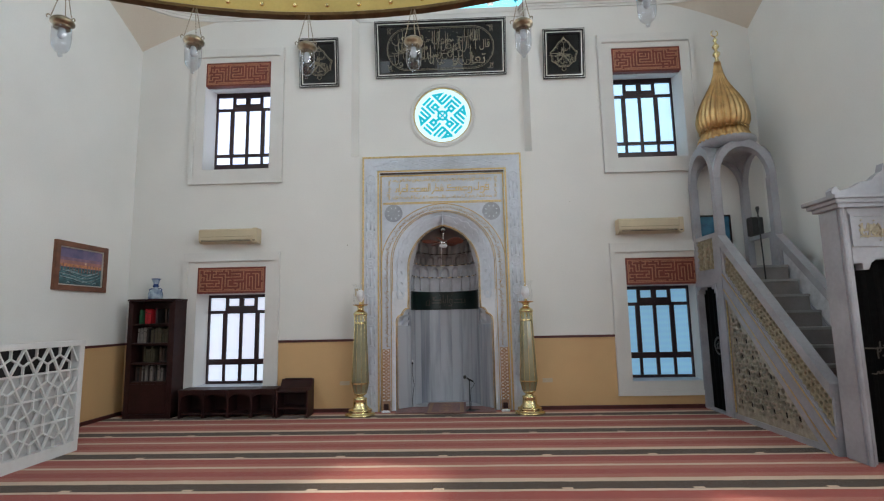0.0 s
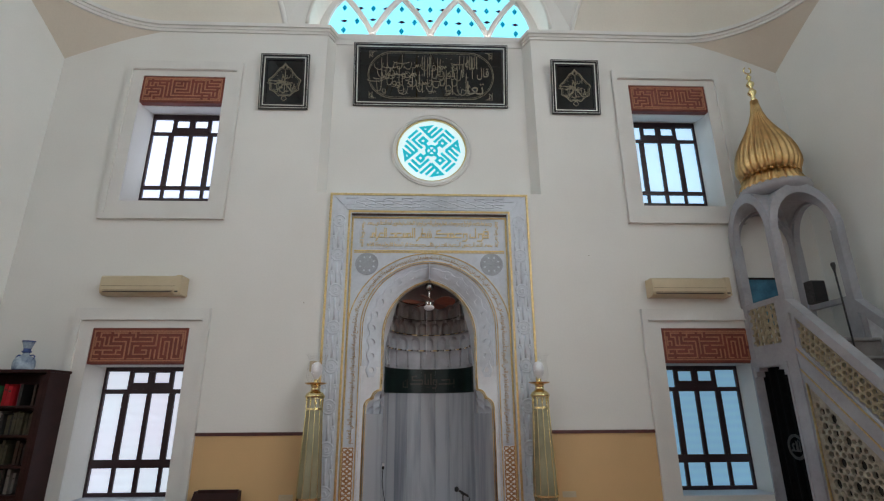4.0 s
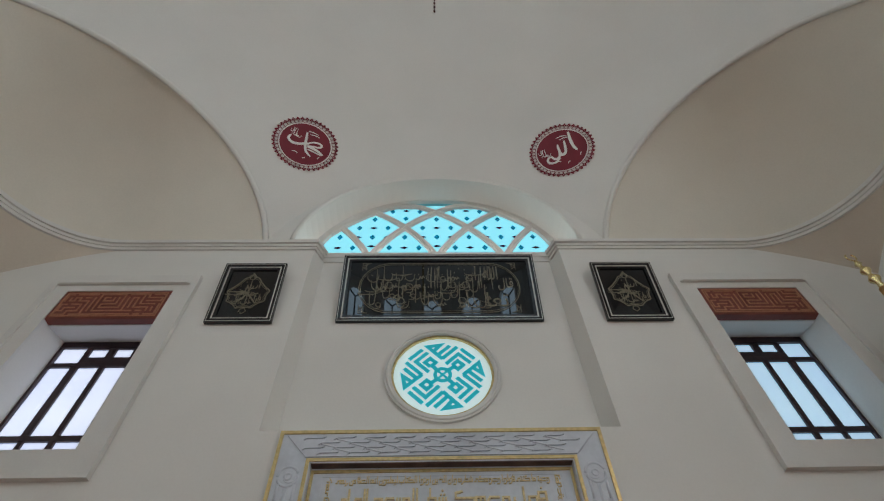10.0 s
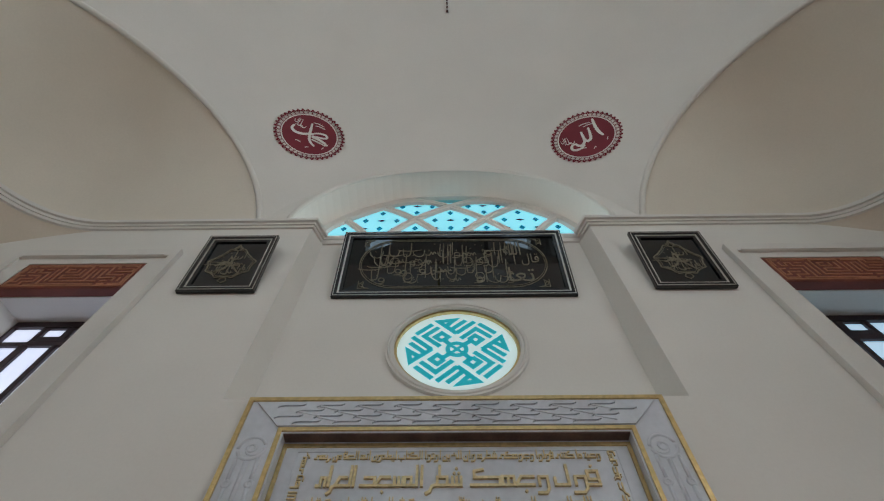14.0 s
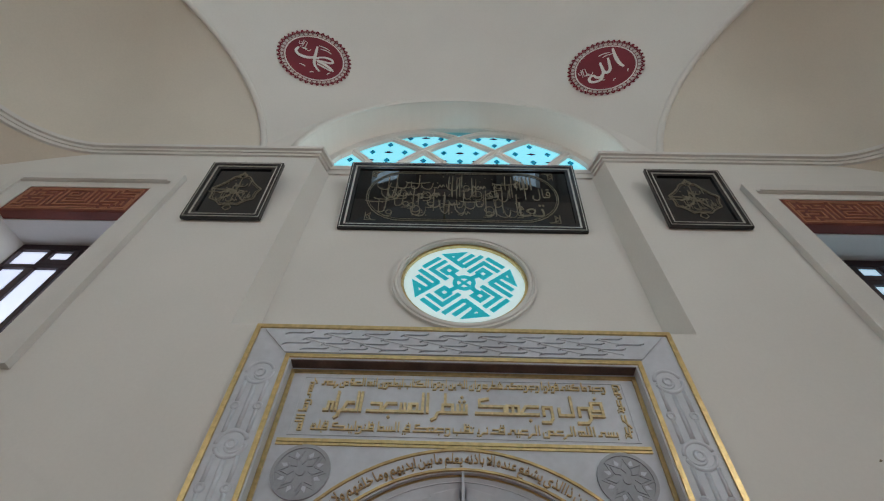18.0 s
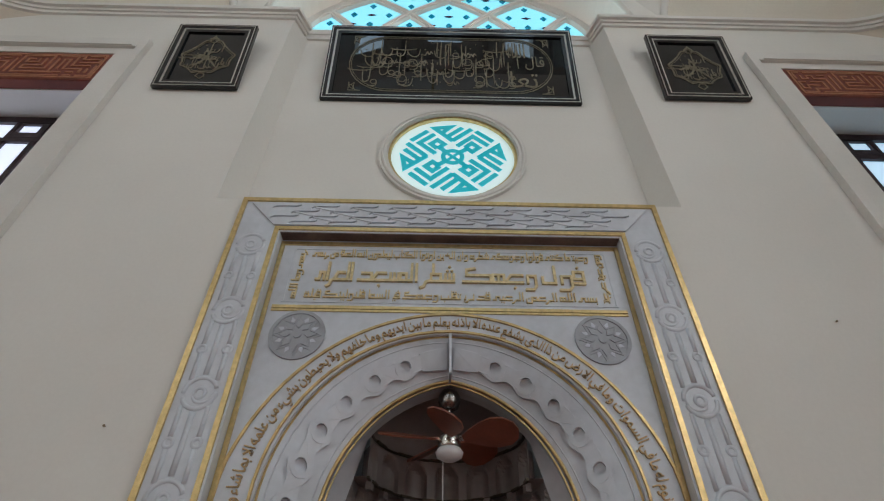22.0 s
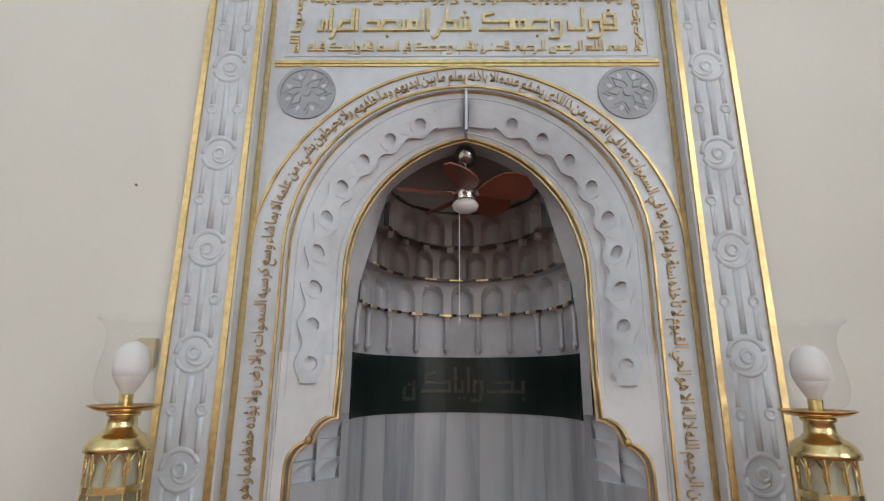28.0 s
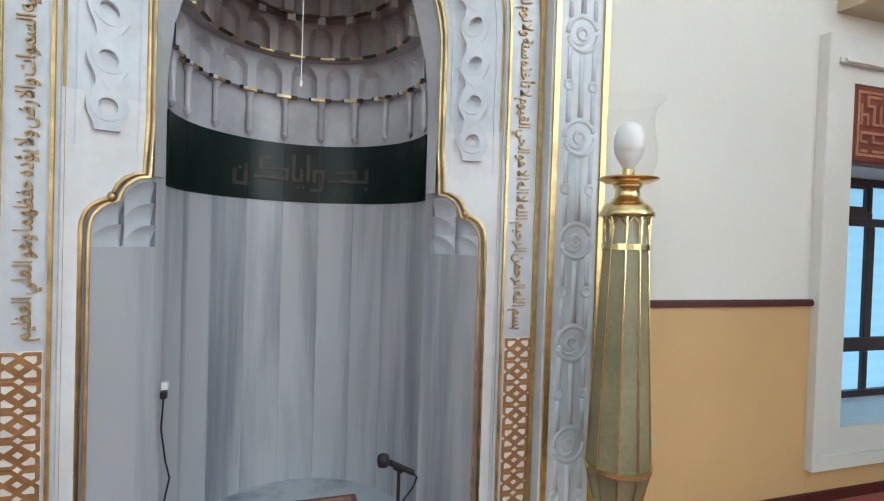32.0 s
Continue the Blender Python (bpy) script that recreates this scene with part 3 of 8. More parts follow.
for sx, nm in ((-1, "ceiling_squinch_west"), (1, "ceiling_squinch_east")):
    mid = Vector((sx * 5.0 * math.sqrt(0.5), CY + 5.0 * math.sqrt(0.5), 0))
    bm = bm_new()
    NS, NP = 56, 22
    zs = [SPRING - 0.05 + (CZ + RIB - SPRING + 0.05) * math.sin(math.pi / 2 * j / NP) for j in range(NP + 1)]
    rows = []
    for i in range(NS + 1):
        b = squinch_base(i / NS, sx)
        rows.append([bm.verts.new(mid + (b - mid) * min(1.0, math.sqrt(max(0.0, RIB ** 2 - (z - CZ) ** 2)) / OCT * 0.999 + 0.0005) + Vector((0, 0, z))) for z in zs])
    for i in range(NS):
        for j in range(NP):
            bm.faces.new((rows[i][j], rows[i + 1][j], rows[i + 1][j + 1], rows[i][j + 1]))
    tagged(part(nm, bm, CREAMPLASTER, smooth=True), "shell-shaped cream plaster corner squinch", "ceiling", kind="structure")
    # rounded rib on the squinch's arch
    way = Vector((sx * math.sqrt(0.5), -math.sqrt(0.5), 0))
    line = [mid + way * (RIB * math.cos(a)) + Vector((0, 0, CZ + RIB * math.sin(a))) for a in [radians(12.5 + 155 * k / 48) for k in range(49)]]
    inw = Vector((-mid.x, CY - mid.y, 0)).normalized()
    tagged(part("trim_squinch_rib", tube(bm_new(), [q + inw * 0.004 for q in line], 0.036, 10), PLASTER, smooth=True), "plaster rib along the squinch arch", "trim", kind="structure")
    # small pendentive between the round cornice and the corner of the room
    bm = bm_new()
    rows = []
    NT, NV = 24, 8
    for i in range(NT + 1):
        a = math.pi / 2 * i / NT
        topp = Vector((sx * (SIDE - FIL + FIL * math.sin(a)), -FIL + FIL * math.cos(a), 6.42))
        u = abs(i / NT - 0.5) * 2
        corner = Vector((sx * SIDE, 0, 5.93))
        lowx = corner.lerp(topp, u ** 1.0) if u < 1 else topp
        on_wall = Vector((topp.x if i <= NT / 2 else sx * SIDE, 0.0 if i <= NT / 2 else topp.y, 0))
        rise2 = 6.42 - 0.49 * (1 - u) ** 1.3
        low = Vector((on_wall.x if i <= NT / 2 else sx * SIDE, on_wall.y, rise2))
        if i <= NT / 2:
            low.x = sx * (SIDE - FIL + FIL * (1 - u))
        else:
            low.y = -FIL * u
        rows.append([bm.verts.new(topp.lerp(low, j / NV)) for j in range(NV + 1)])
    for i in range(NT):
        for j in range(NV):
            bm.faces.new((rows[i][j], rows[i + 1][j], rows[i + 1][j + 1], rows[i][j + 1]))
    bmesh.ops.remove_doubles(bm, verts=bm.verts, dist=0.0005)
    tagged(part("ceiling_pendentive", bm, BEIGEPLASTER, smooth=True), "small cream plaster corner pendentive", "ceiling", kind="structure")

# ---- cornice ----
PLAN = Matrix(((1, 0, 0, 0), (0, 0, 1, 0), (0, 1, 0, 0), (0, 0, 0, 1)))
half = [(1.385, RECESS - 0.045), (1.45, 0.0)] + [(SIDE - FIL + FIL * math.sin(a), -FIL + FIL * math.cos(a)) for a in [math.pi / 2 * k / 20 for k in range(21)]] + [(SIDE, CY)]
runs = [half, [(-x, y) for x, y in half]]
for out, z0, z1 in ((0.022, 6.41, 6.452), (0.038, 6.452, 6.492), (0.065, 6.492, 6.545)):
    for line in runs:
        tagged(part("trim_cornice", strip(bm_new(), line, out, z0, z1, m=PLAN), TRIM), "stepped plaster cornice round the hall", "trim", kind="structure")
tagged(part("trim_fascia", one_box(-1.449, 1.449, RECESS - 0.02, 0.449, 6.421, 6.499), TRIM), "flat plaster fascia under the half-round window", "trim", kind="structure")
tagged(part("trim_lunette_arch", tube(bm_new(), [(x * 1.012, -0.005, z + 0.01) for x, z in LUN], 0.03, 8), PLASTER, smooth=True), "plaster bead round the half-round window", "trim", kind="structure")

# ---- main hall behind the half dome: flat ceiling, window drum, dome ----
bm = bm_new()
rim = [(SIDE, 8.2)] + [(CR * math.cos(a), CZ + CR * math.sin(a)) for a in [radians(24 + 132 * i / 40) for i in range(41)]] + [(-SIDE, 8.2)]
slab(bm, rim + [(-SIDE - WALL, 8.2), (-SIDE - WALL, 12.0), (SIDE + WALL, 12.0), (SIDE + WALL, 8.2)], (), CY - 0.18, CY)
tagged(part("wall_rim", bm, PLASTER), "cream plaster wall over the great arch", "wall", kind="structure")
bm = slab(bm_new(), rect(-SIDE - WALL, SIDE + WALL, 0.0, 12.0), [rect(x - 0.6, x + 0.6, 1.2, 3.6) for x in (-3.2, 0.0, 3.2)] + [rect(x - 0.6, x + 0.6, 5.0, 7.2) for x in (-3.2, 0.0, 3.2)], BACK - WALL, BACK)
tagged(part("wall_south", bm, PLASTER), "cream plaster back wall with tall windows", "wall", kind="structure")
bm = slab(bm_new(), rect(-SIDE - WALL, SIDE + WALL, BACK - WALL, CY - 0.18), [circle(0, DRUM_Y, DRUM_R, 64)], 9.9, 10.1, Matrix(((1, 0, 0, 0), (0, 0, 1, 0), (0, 1, 0, 0), (0, 0, 0, 1))))
tagged(part("ceiling_hall", bm, PLASTER), "plain cream plaster ceiling round the drum", "ceiling", kind="structure")
bm = slab(bm_new(), rect(-SIDE - WALL, SIDE + WALL, BACK - WALL, CY), [circle(0, DRUM_Y, 4.18, 64)], 12.001, 12.15, Matrix(((1, 0, 0, 0), (0, 0, 1, 0), (0, 1, 0, 0), (0, 0, 0, 1))))
tagged(part("ceiling_roof", bm, PLASTER), "flat roof round the drum", "roof", kind="structure")
bm = bm_new()
N = 16
for i in range(N):
    half = DRUM_R * math.tan(math.pi / N)
    m = Matrix.Translation((0, DRUM_Y, 0)) @ Matrix.Rotation(2 * math.pi * i / N, 4, "Z") @ Matrix.Translation((0, DRUM_R, 0))
    hole = [(0.36, 10.45), (0.36, 11.75)] + [(0.36 * math.cos(radians(180 * k / 12)), 11.75 + 0.36 * math.sin(radians(180 * k / 12))) for k in range(1, 12)] + [(-0.36, 11.75), (-0.36, 10.45)]
    slab(bm, rect(-half, half, 10.0, 12.6), [hole], 0.0, 0.3, m)
tagged(part("wall_drum", bm, PLASTER), "cream plaster drum with arched windows", "wall", kind="structure")
bm = lathe(bm_new(), [(DRUM_R * 1.03 * math.cos(radians(a)), 12.55 + 2.6 * math.sin(radians(a))) for a in range(0, 90, 6)] + [(0.01, 15.15)], (0, DRUM_Y, 0), 64)
tagged(part("ceiling_main_dome", bm, PLASTER, smooth=True), "plain cream plaster main dome", "ceiling", kind="structure")
for i in range(N):
    m = Matrix.Translation((0, DRUM_Y, 0)) @ Matrix.Rotation(2 * math.pi * i / N, 4, "Z") @ Matrix.Translation((0, DRUM_R + 0.12, 0))
    w = thing("window_drum", label="arched drum window with blue-white daylit panes", category="window", kind="structure")
    w.matrix_world = m
    bm = bm_new()
    slab(bm, [(0.36, 10.45), (0.36, 11.75)] + [(0.36 * math.cos(radians(180 * k / 12)), 11.75 + 0.36 * math.sin(radians(180 * k / 12))) for k in range(1, 12)] + [(-0.36, 11.75), (-0.36, 10.45)], (), 0.0, 0.02)
    part("pane", bm, DRUMPANE, w)
    bm = bm_new()
    for ln in ([(0, 10.45), (0, 11.75)], [(0, 11.75), (0.3, 12.0)], [(0, 11.75), (-0.3, 12.0)], [(-0.36, 10.8), (0.36, 10.8)]):
        strip(bm, ln, 0.025, -0.03, -0.002)
    part("glazing_bar", bm, BLACKFRAME, w)
for x in (-3.2, 0.0, 3.2):
    for z0, z1 in ((1.2, 3.6), (5.0, 7.2)):
        window_lamp((x, BACK - 0.1, (z0 + z1) / 2), (x, 0, (z0 + z1) / 2 + 0.5), 1.2, z1 - z0, BACK_POWER[z0 > 3])
# bright sky beyond the half-round window
tagged(part("backdrop_sky", one_box(-9, 9, 3.0, 3.05, 5.5, 19.0), SKYDROP), "pale sky beyond the half-round window", "sky", kind="structure")

# ---- windows of the front wall ----
def mullion_window(name, x, z0, z1, panes, label):
    """A rectangular window: plaster surround, lettered head panel, wooden frame, panes."""
    w = thing(name, (x, 0, 0), label, "window", kind="structure")
    upper = z0 > 2
    ph = 0.41                                   # the head panel's height
    soffit, gy = z1 - ph - 0.005, 0.36
    top = soffit + (0.075 if upper else 0.0)
    # surround: a flat band with a raised outer fillet and a head cornice
    o, zb, zt = 0.745, z0 - (0.22 if upper else 0.19), z1 + 0.13
    bm = slab(bm_new(), rect(-o, o, zb, zt), [rect(-WH, WH, z0, z1)], -0.035, 0.0)
    part("surround", bm, TRIM, w)
    bm = bm_new()
    slab(bm, rect(-o - 0.02, o + 0.02, zb - 0.02, zt + 0.1), [rect(-o + 0.05, o - 0.05, zb + 0.05, zt - 0.02)], -0.055, -0.001)
    part("surround_fillet", bm, TRIM, w)
    bm = one_box(-o + 0.051, o - 0.051, -0.062, -0.036, zt - 0.045, zt - 0.021)
    box(bm, -o + 0.08, o - 0.08, -0.074, -0.0625, zt - 0.040, zt - 0.026)
    part("head_moulding", bm, TRIM, w)
    bm = one_box(-WH, WH, 0.0, gy, z0 - 0.03, z0 + 0.002)
    part("sill", bm, MARBLE, w)
    box_frame = one_box(-WH, WH, -0.03, 0.06, z1 - ph, z1, bevel=0.006)
    head = part("head_panel", box_frame, REDPANEL, w, "brick red panel with tan kufic lettering")
    bm = bm_new()
    slab(bm, rect(-WH + 0.03, WH - 0.03, z1 - ph + 0.03, z1 - 0.03), [rect(-WH + 0.045, WH - 0.045, z1 - ph + 0.045, z1 - 0.045)], -0.036, -0.028)
    part("head_border", bm, REDTEXT, head)
    bm = bm_new()
    kufic(bm, -WH + 0.06, WH - 0.06, z1 - ph + 0.06, z1 - 0.06, -0.037, -0.029, seed=int(abs(x * 100) + z0 * 10))
    part("lettering", bm, REDTEXT, head)
    # frame: narrow side lights with broad mullions, a low top and bottom row
    if upper:
        zf, r1, r2, r3, r4, r5 = 4.035, 4.16, 4.215, 4.98, 5.07, 5.23
    else:
        zf, r1, r2, r3, r4, r5 = 0.445, 0.70, 0.79, 1.517, 1.609, 1.775
    bm = bm_new()
    slab(bm, rect(-WH, WH, z0, top), [rect(-0.515, 0.515, zf, r5)], gy, gy + 0.07)
    part("frame", bm, WINWOOD, w)
    for cx, hw, c, d in ((-0.267, 0.035, r2, r3), (0.267, 0.035, r2, r3), (-0.245, 0.02, r4, r5), (0.245, 0.02, r4, r5), (-0.262, 0.022, zf, r1), (0.262, 0.022, zf, r1), (0.0, 0.026, zf, r5)):
        part("mullion", one_box(cx - hw, cx + hw, gy + 0.004, gy + 0.062, c, d, bevel=0.004), WINWOOD, w)
    low = r4 - 0.04                              # the outer lights of the top row reach lower
    for x0, x1, c, d in ((-0.515, 0.515, r1, r2), (-0.515, 0.515, r3, low), (-0.265, 0.265, low, r4)):
        part("transom", one_box(x0, x1, gy + 0.002, gy + 0.064, c, d, bevel=0.003), WINWOOD, w)
    # the two middle lights of the top row sit in a sash of their own
    for sx in (-1, 1):
        a, b = sorted((sx * 0.026, sx * 0.225))
        part("sash", slab(bm_new(), rect(a, b, r4, r5), [rect(a + 0.014, b - 0.014, r4 + 0.035, r5 - 0.014)], gy + 0.008, gy + 0.058), WINWOOD, w)
    for sx in (-1, 1):
        for (a0, b0), (c, d) in (((0.027, 0.24), (zf, r1)), ((0.284, 0.514), (zf, r1)), ((0.027, 0.232), (r2, r3)), ((0.303, 0.514), (r2, r3)), ((0.04, 0.211), (r4 + 0.036, r5 - 0.015)), ((0.266, 0.514), (low, r5))):
            a, b = sorted((sx * a0, sx * b0))
            part("pane", one_box(a, b, gy + 0.03, gy + 0.036, c, d), panes, w)
    # soffit above the frame
    bm = slab(bm_new(), [(0.061, soffit), (gy + 0.07, top), (gy + 0.07, z1), (0.061, z1)], (), -WH, WH, Matrix(((0, 1, 0, 0), (1, 0, 0, 0), (0, 0, 1, 0), (0, 0, 0, 1))))
    part("lintel", bm, PLASTER, w)
    return w


def kufic(bm, x0, x1, z0, z1, y0, y1, seed=1):
    """Square lettering that cannot be read: bars of one width that turn and nest on an even grid."""
    rnd = random.Random(seed)
    rows = 7
    s = (z1 - z0) / (rows - 1)
    cols = int(round((x1 - x0) / s)) + 1
    sx, h = (x1 - x0) / (cols - 1), s * 0.15

    knots = set()

    def bar(a, b):
        (c0, r0), (c1, r1) = min(a, b), max(a, b)
        for c, r in sorted({a, b} - knots):
            box(bm, x0 + c * sx - h, x0 + c * sx + h, y0, y1, z0 + r * s - h, z0 + r * s + h)
        knots.update((a, b))
        if c0 != c1:
            box(bm, x0 + c0 * sx + h, x0 + c1 * sx - h, y0, y1, z0 + r0 * s - h, z0 + r0 * s + h)
        else:
            box(bm, x0 + c0 * sx - h, x0 + c0 * sx + h, y0, y1, z0 + r0 * s + h, z0 + r1 * s - h)

    seen, stack = {(0, 0)}, [((0, 0), (1, 0))]
    while stack:
        (c, r), way = stack[-1]
        free = [(dc, dr) for dc, dr in ((1, 0), (-1, 0), (0, 1), (0, -1)) if 0 <= c + dc < cols and 0 <= r + dr < rows and (c + dc, r + dr) not in seen]
        if not free:
            stack.pop()
            continue
        go = way if way in free and rnd.random() < 0.68 else rnd.choice(free)
        to = (c + go[0], r + go[1])
        seen.add(to)
        if rnd.random() > 0.10:
            bar((c, r), to)
        stack.append((to, go))


for sx in (-1, 1):
    mullion_window("window_lower", sx * WX, 0.40, 2.24, GARDENPANE if sx < 0 else BLUEPANE, "dark wooden window with a red lettered head panel")
    mullion_window("window_upper", sx * WX, 3.83, 5.66, DAYPANE if sx < 0 else SKYPANE, "high dark wooden window with a red lettered head panel")

# ---- dado, rail, baseboard ----
DADO_RUNS = [(-SIDE, -WX - 0.745), (-WX + 0.745, -1.265), (1.265, WX - 0.745)]
for x0, x1 in DADO_RUNS:
    tagged(part("dado_panel", one_box(x0, x1, -0.012, -0.0005, 0.06, 1.055), DADO), "ochre board dado along the front wall", "wall panel", kind="structure")
    tagged(part("dado_rail", one_box(x0, x1, -0.03, -0.0005, 1.055, 1.09, bevel=0.006), MAROON), "thin maroon wooden dado rail", "trim", kind="structure")
    tagged(part("baseboard", one_box(x0, x1, -0.025, -0.0005, 0.0, 0.06, bevel=0.004), MAROON), "low maroon wooden baseboard", "trim", kind="structure")
for sx in (-1, 1):
    x0, x1 = sx * WX - 0.744, sx * WX + 0.744
    tagged(part("dado_panel", one_box(x0, x1, -0.012, -0.0005, 0.06, 0.188), DADO), "ochre board dado under a window", "wall panel", kind="structure")
    tagged(part("baseboard", one_box(x0, x1, -0.025, -0.0005, 0.0, 0.06, bevel=0.004), MAROON), "low maroon wooden baseboard", "trim", kind="structure")
for sx in (-1, 1):
    a, b = sorted((sx * SIDE, sx * (SIDE - 0.012)))
    tagged(part("dado_panel", one_box(a, b, BACK, -0.012, 0.06, 1.055), DADO), "ochre board dado along a side wall", "wall panel", kind="structure")
    a, b = sorted((sx * SIDE, sx * (SIDE - 0.03)))
    tagged(part("dado_rail", one_box(a, b, BACK, -0.03, 1.055, 1.09, bevel=0.006), MAROON), "thin maroon wooden dado rail", "trim", kind="structure")
    a, b = sorted((sx * SIDE, sx * (SIDE - 0.025)))
    tagged(part("baseboard", one_box(a, b, BACK, -0.025, 0.0, 0.06, bevel=0.004), MAROON), "low maroon wooden baseboard", "trim", kind="structure")

# ---- lettering ----
FORMS = {"ا": "\uFE8D\uFE8E", "أ": "\uFE83\uFE84", "ب": "\uFE8F\uFE90\uFE91\uFE92", "ة": "\uFE93\uFE94", "ت": "\uFE95\uFE96\uFE97\uFE98", "ث": "\uFE99\uFE9A\uFE9B\uFE9C",
         "ج": "\uFE9D\uFE9E\uFE9F\uFEA0", "ح": "\uFEA1\uFEA2\uFEA3\uFEA4", "خ": "\uFEA5\uFEA6\uFEA7\uFEA8", "د": "\uFEA9\uFEAA", "ذ": "\uFEAB\uFEAC", "ر": "\uFEAD\uFEAE",
         "س": "\uFEB1\uFEB2\uFEB3\uFEB4", "ش": "\uFEB5\uFEB6\uFEB7\uFEB8", "ص": "\uFEB9\uFEBA\uFEBB\uFEBC", "ط": "\uFEC1\uFEC2\uFEC3\uFEC4", "ع": "\uFEC9\uFECA\uFECB\uFECC",
         "ف": "\uFED1\uFED2\uFED3\uFED4", "ق": "\uFED5\uFED6\uFED7\uFED8", "ك": "\uFED9\uFEDA\uFEDB\uFEDC", "ل": "\uFEDD\uFEDE\uFEDF\uFEE0", "م": "\uFEE1\uFEE2\uFEE3\uFEE4",
         "ن": "\uFEE5\uFEE6\uFEE7\uFEE8", "ه": "\uFEE9\uFEEA\uFEEB\uFEEC", "و": "\uFEED\uFEEE", "ي": "\uFEF1\uFEF2\uFEF3\uFEF4", "ى": "\uFEEF\uFEF0", "ؤ": "\uFE85\uFE86", "ظ": "\uFEC5\uFEC6\uFEC7\uFEC8", "ض": "\uFEBD\uFEBE\uFEBF\uFEC0", "غ": "\uFECD\uFECE\uFECF\uFED0", "ئ": "\uFE89\uFE8A\uFE8B\uFE8C", "ز": "\uFEAF\uFEB0", "\uFEFB": "\uFEFB\uFEFC"}


def shaped(words):
    """Joins Arabic letters and puts them in the order in which they are drawn."""
    out = []
    words = words.replace("لا", "\uFEFB")
    for i, ch in enumerate(words):
        f = FORMS.get(ch)
        if not f:
            out.append(ch)
            continue
        before = i > 0 and len(FORMS.get(words[i - 1], "")) == 4
        after = len(f) == 4 and i + 1 < len(words) and words[i + 1] in FORMS
        out.append(f[(3 if before else 2) if after else (1 if before else 0)])
    return "".join(reversed(out))


def lettering(name, words, x0, x1, z0, z1, y, mat, parent, label="", depth=0.006, bold=0.0, m=None):
    """Writing in relief that fills a rectangle in x and z."""
    cu = bpy.data.curves.new("text", "FONT")
    cu.body, cu.extrude, cu.offset, cu.resolution_u = shaped(words), 0.02, bold, 3
    ob = bpy.data.objects.new("text", cu)
    scene.collection.objects.link(ob)
    me = bpy.data.meshes.new_from_object(ob.evaluated_get(bpy.context.evaluated_depsgraph_get()))
    bpy.data.objects.remove(ob)
    bpy.data.curves.remove(cu)
    co = np.array([v.co for v in me.vertices])
    lo, hi = co.min(axis=0), co.max(axis=0)
    for v in me.vertices:
        p = Vector((x0 + (v.co.x - lo[0]) / (hi[0] - lo[0]) * (x1 - x0), y - depth / 2 - (v.co.z / 0.04) * depth, z0 + (v.co.y - lo[1]) / (hi[1] - lo[1]) * (z1 - z0)))
        v.co = m @ p if m is not None else p
    me.materials.clear()
    me.materials.append(mat)
    ob = new(name, me)
    ob.parent = parent
    if label:
        ob["label"] = label
    return ob


def word_mesh(word, bold=0.0):
    """The flat outline mesh of one word, extruded."""
    cu = bpy.data.curves.new("text", "FONT")
    cu.body, cu.extrude, cu.offset, cu.resolution_u = shaped(word), 0.02, bold, 2
    ob = bpy.data.objects.new("text", cu)
    scene.collection.objects.link(ob)
    me = bpy.data.meshes.new_from_object(ob.evaluated_get(bpy.context.evaluated_depsgraph_get()))
    bpy.data.objects.remove(ob)
    bpy.data.curves.remove(cu)
    return me


def bent_lettering(name, words, path, height, y, mat, parent, label, depth=0.01, bold=0.0, gap=0.18):
    """Words set one after another along a line in x and z, read from its start, their tops to its right."""
    meshes = [word_mesh(w, bold) for w in words.split()]
    spans = [(min(v.co.x for v in me.vertices), max(v.co.x for v in me.vertices)) for me in meshes]
    pts = [Vector(p) for p in path]
    seg = [(b - a).length for a, b in zip(pts, pts[1:])]
    k = sum(seg) / (sum(b - a for a, b in spans) + gap * len(spans))
    low = min(v.co.y for me in meshes for v in me.vertices)
    high = max(v.co.y for me in meshes for v in me.vertices)
    start = gap * 0.5
    for me, (lo, hi) in zip(meshes, spans):
        for v in me.vertices:
            d = (start + hi - v.co.x) * k
            for a, b, s in zip(pts, pts[1:], seg):
                if d <= s or b is pts[-1]:
                    break
                d -= s
            t = (b - a) / s
            q = a + t * d + Vector((t.y, -t.x)) * (((v.co.y - low) / (high - low) - 0.5) * height)
            v.co = (q.x, y - depth / 2 - v.co.z / 0.04 * depth, q.y)
        start += hi - lo + gap
        me.materials.clear()
        me.materials.append(mat)
        ob = new(name, me)
        ob.parent = parent
        ob["label"] = label


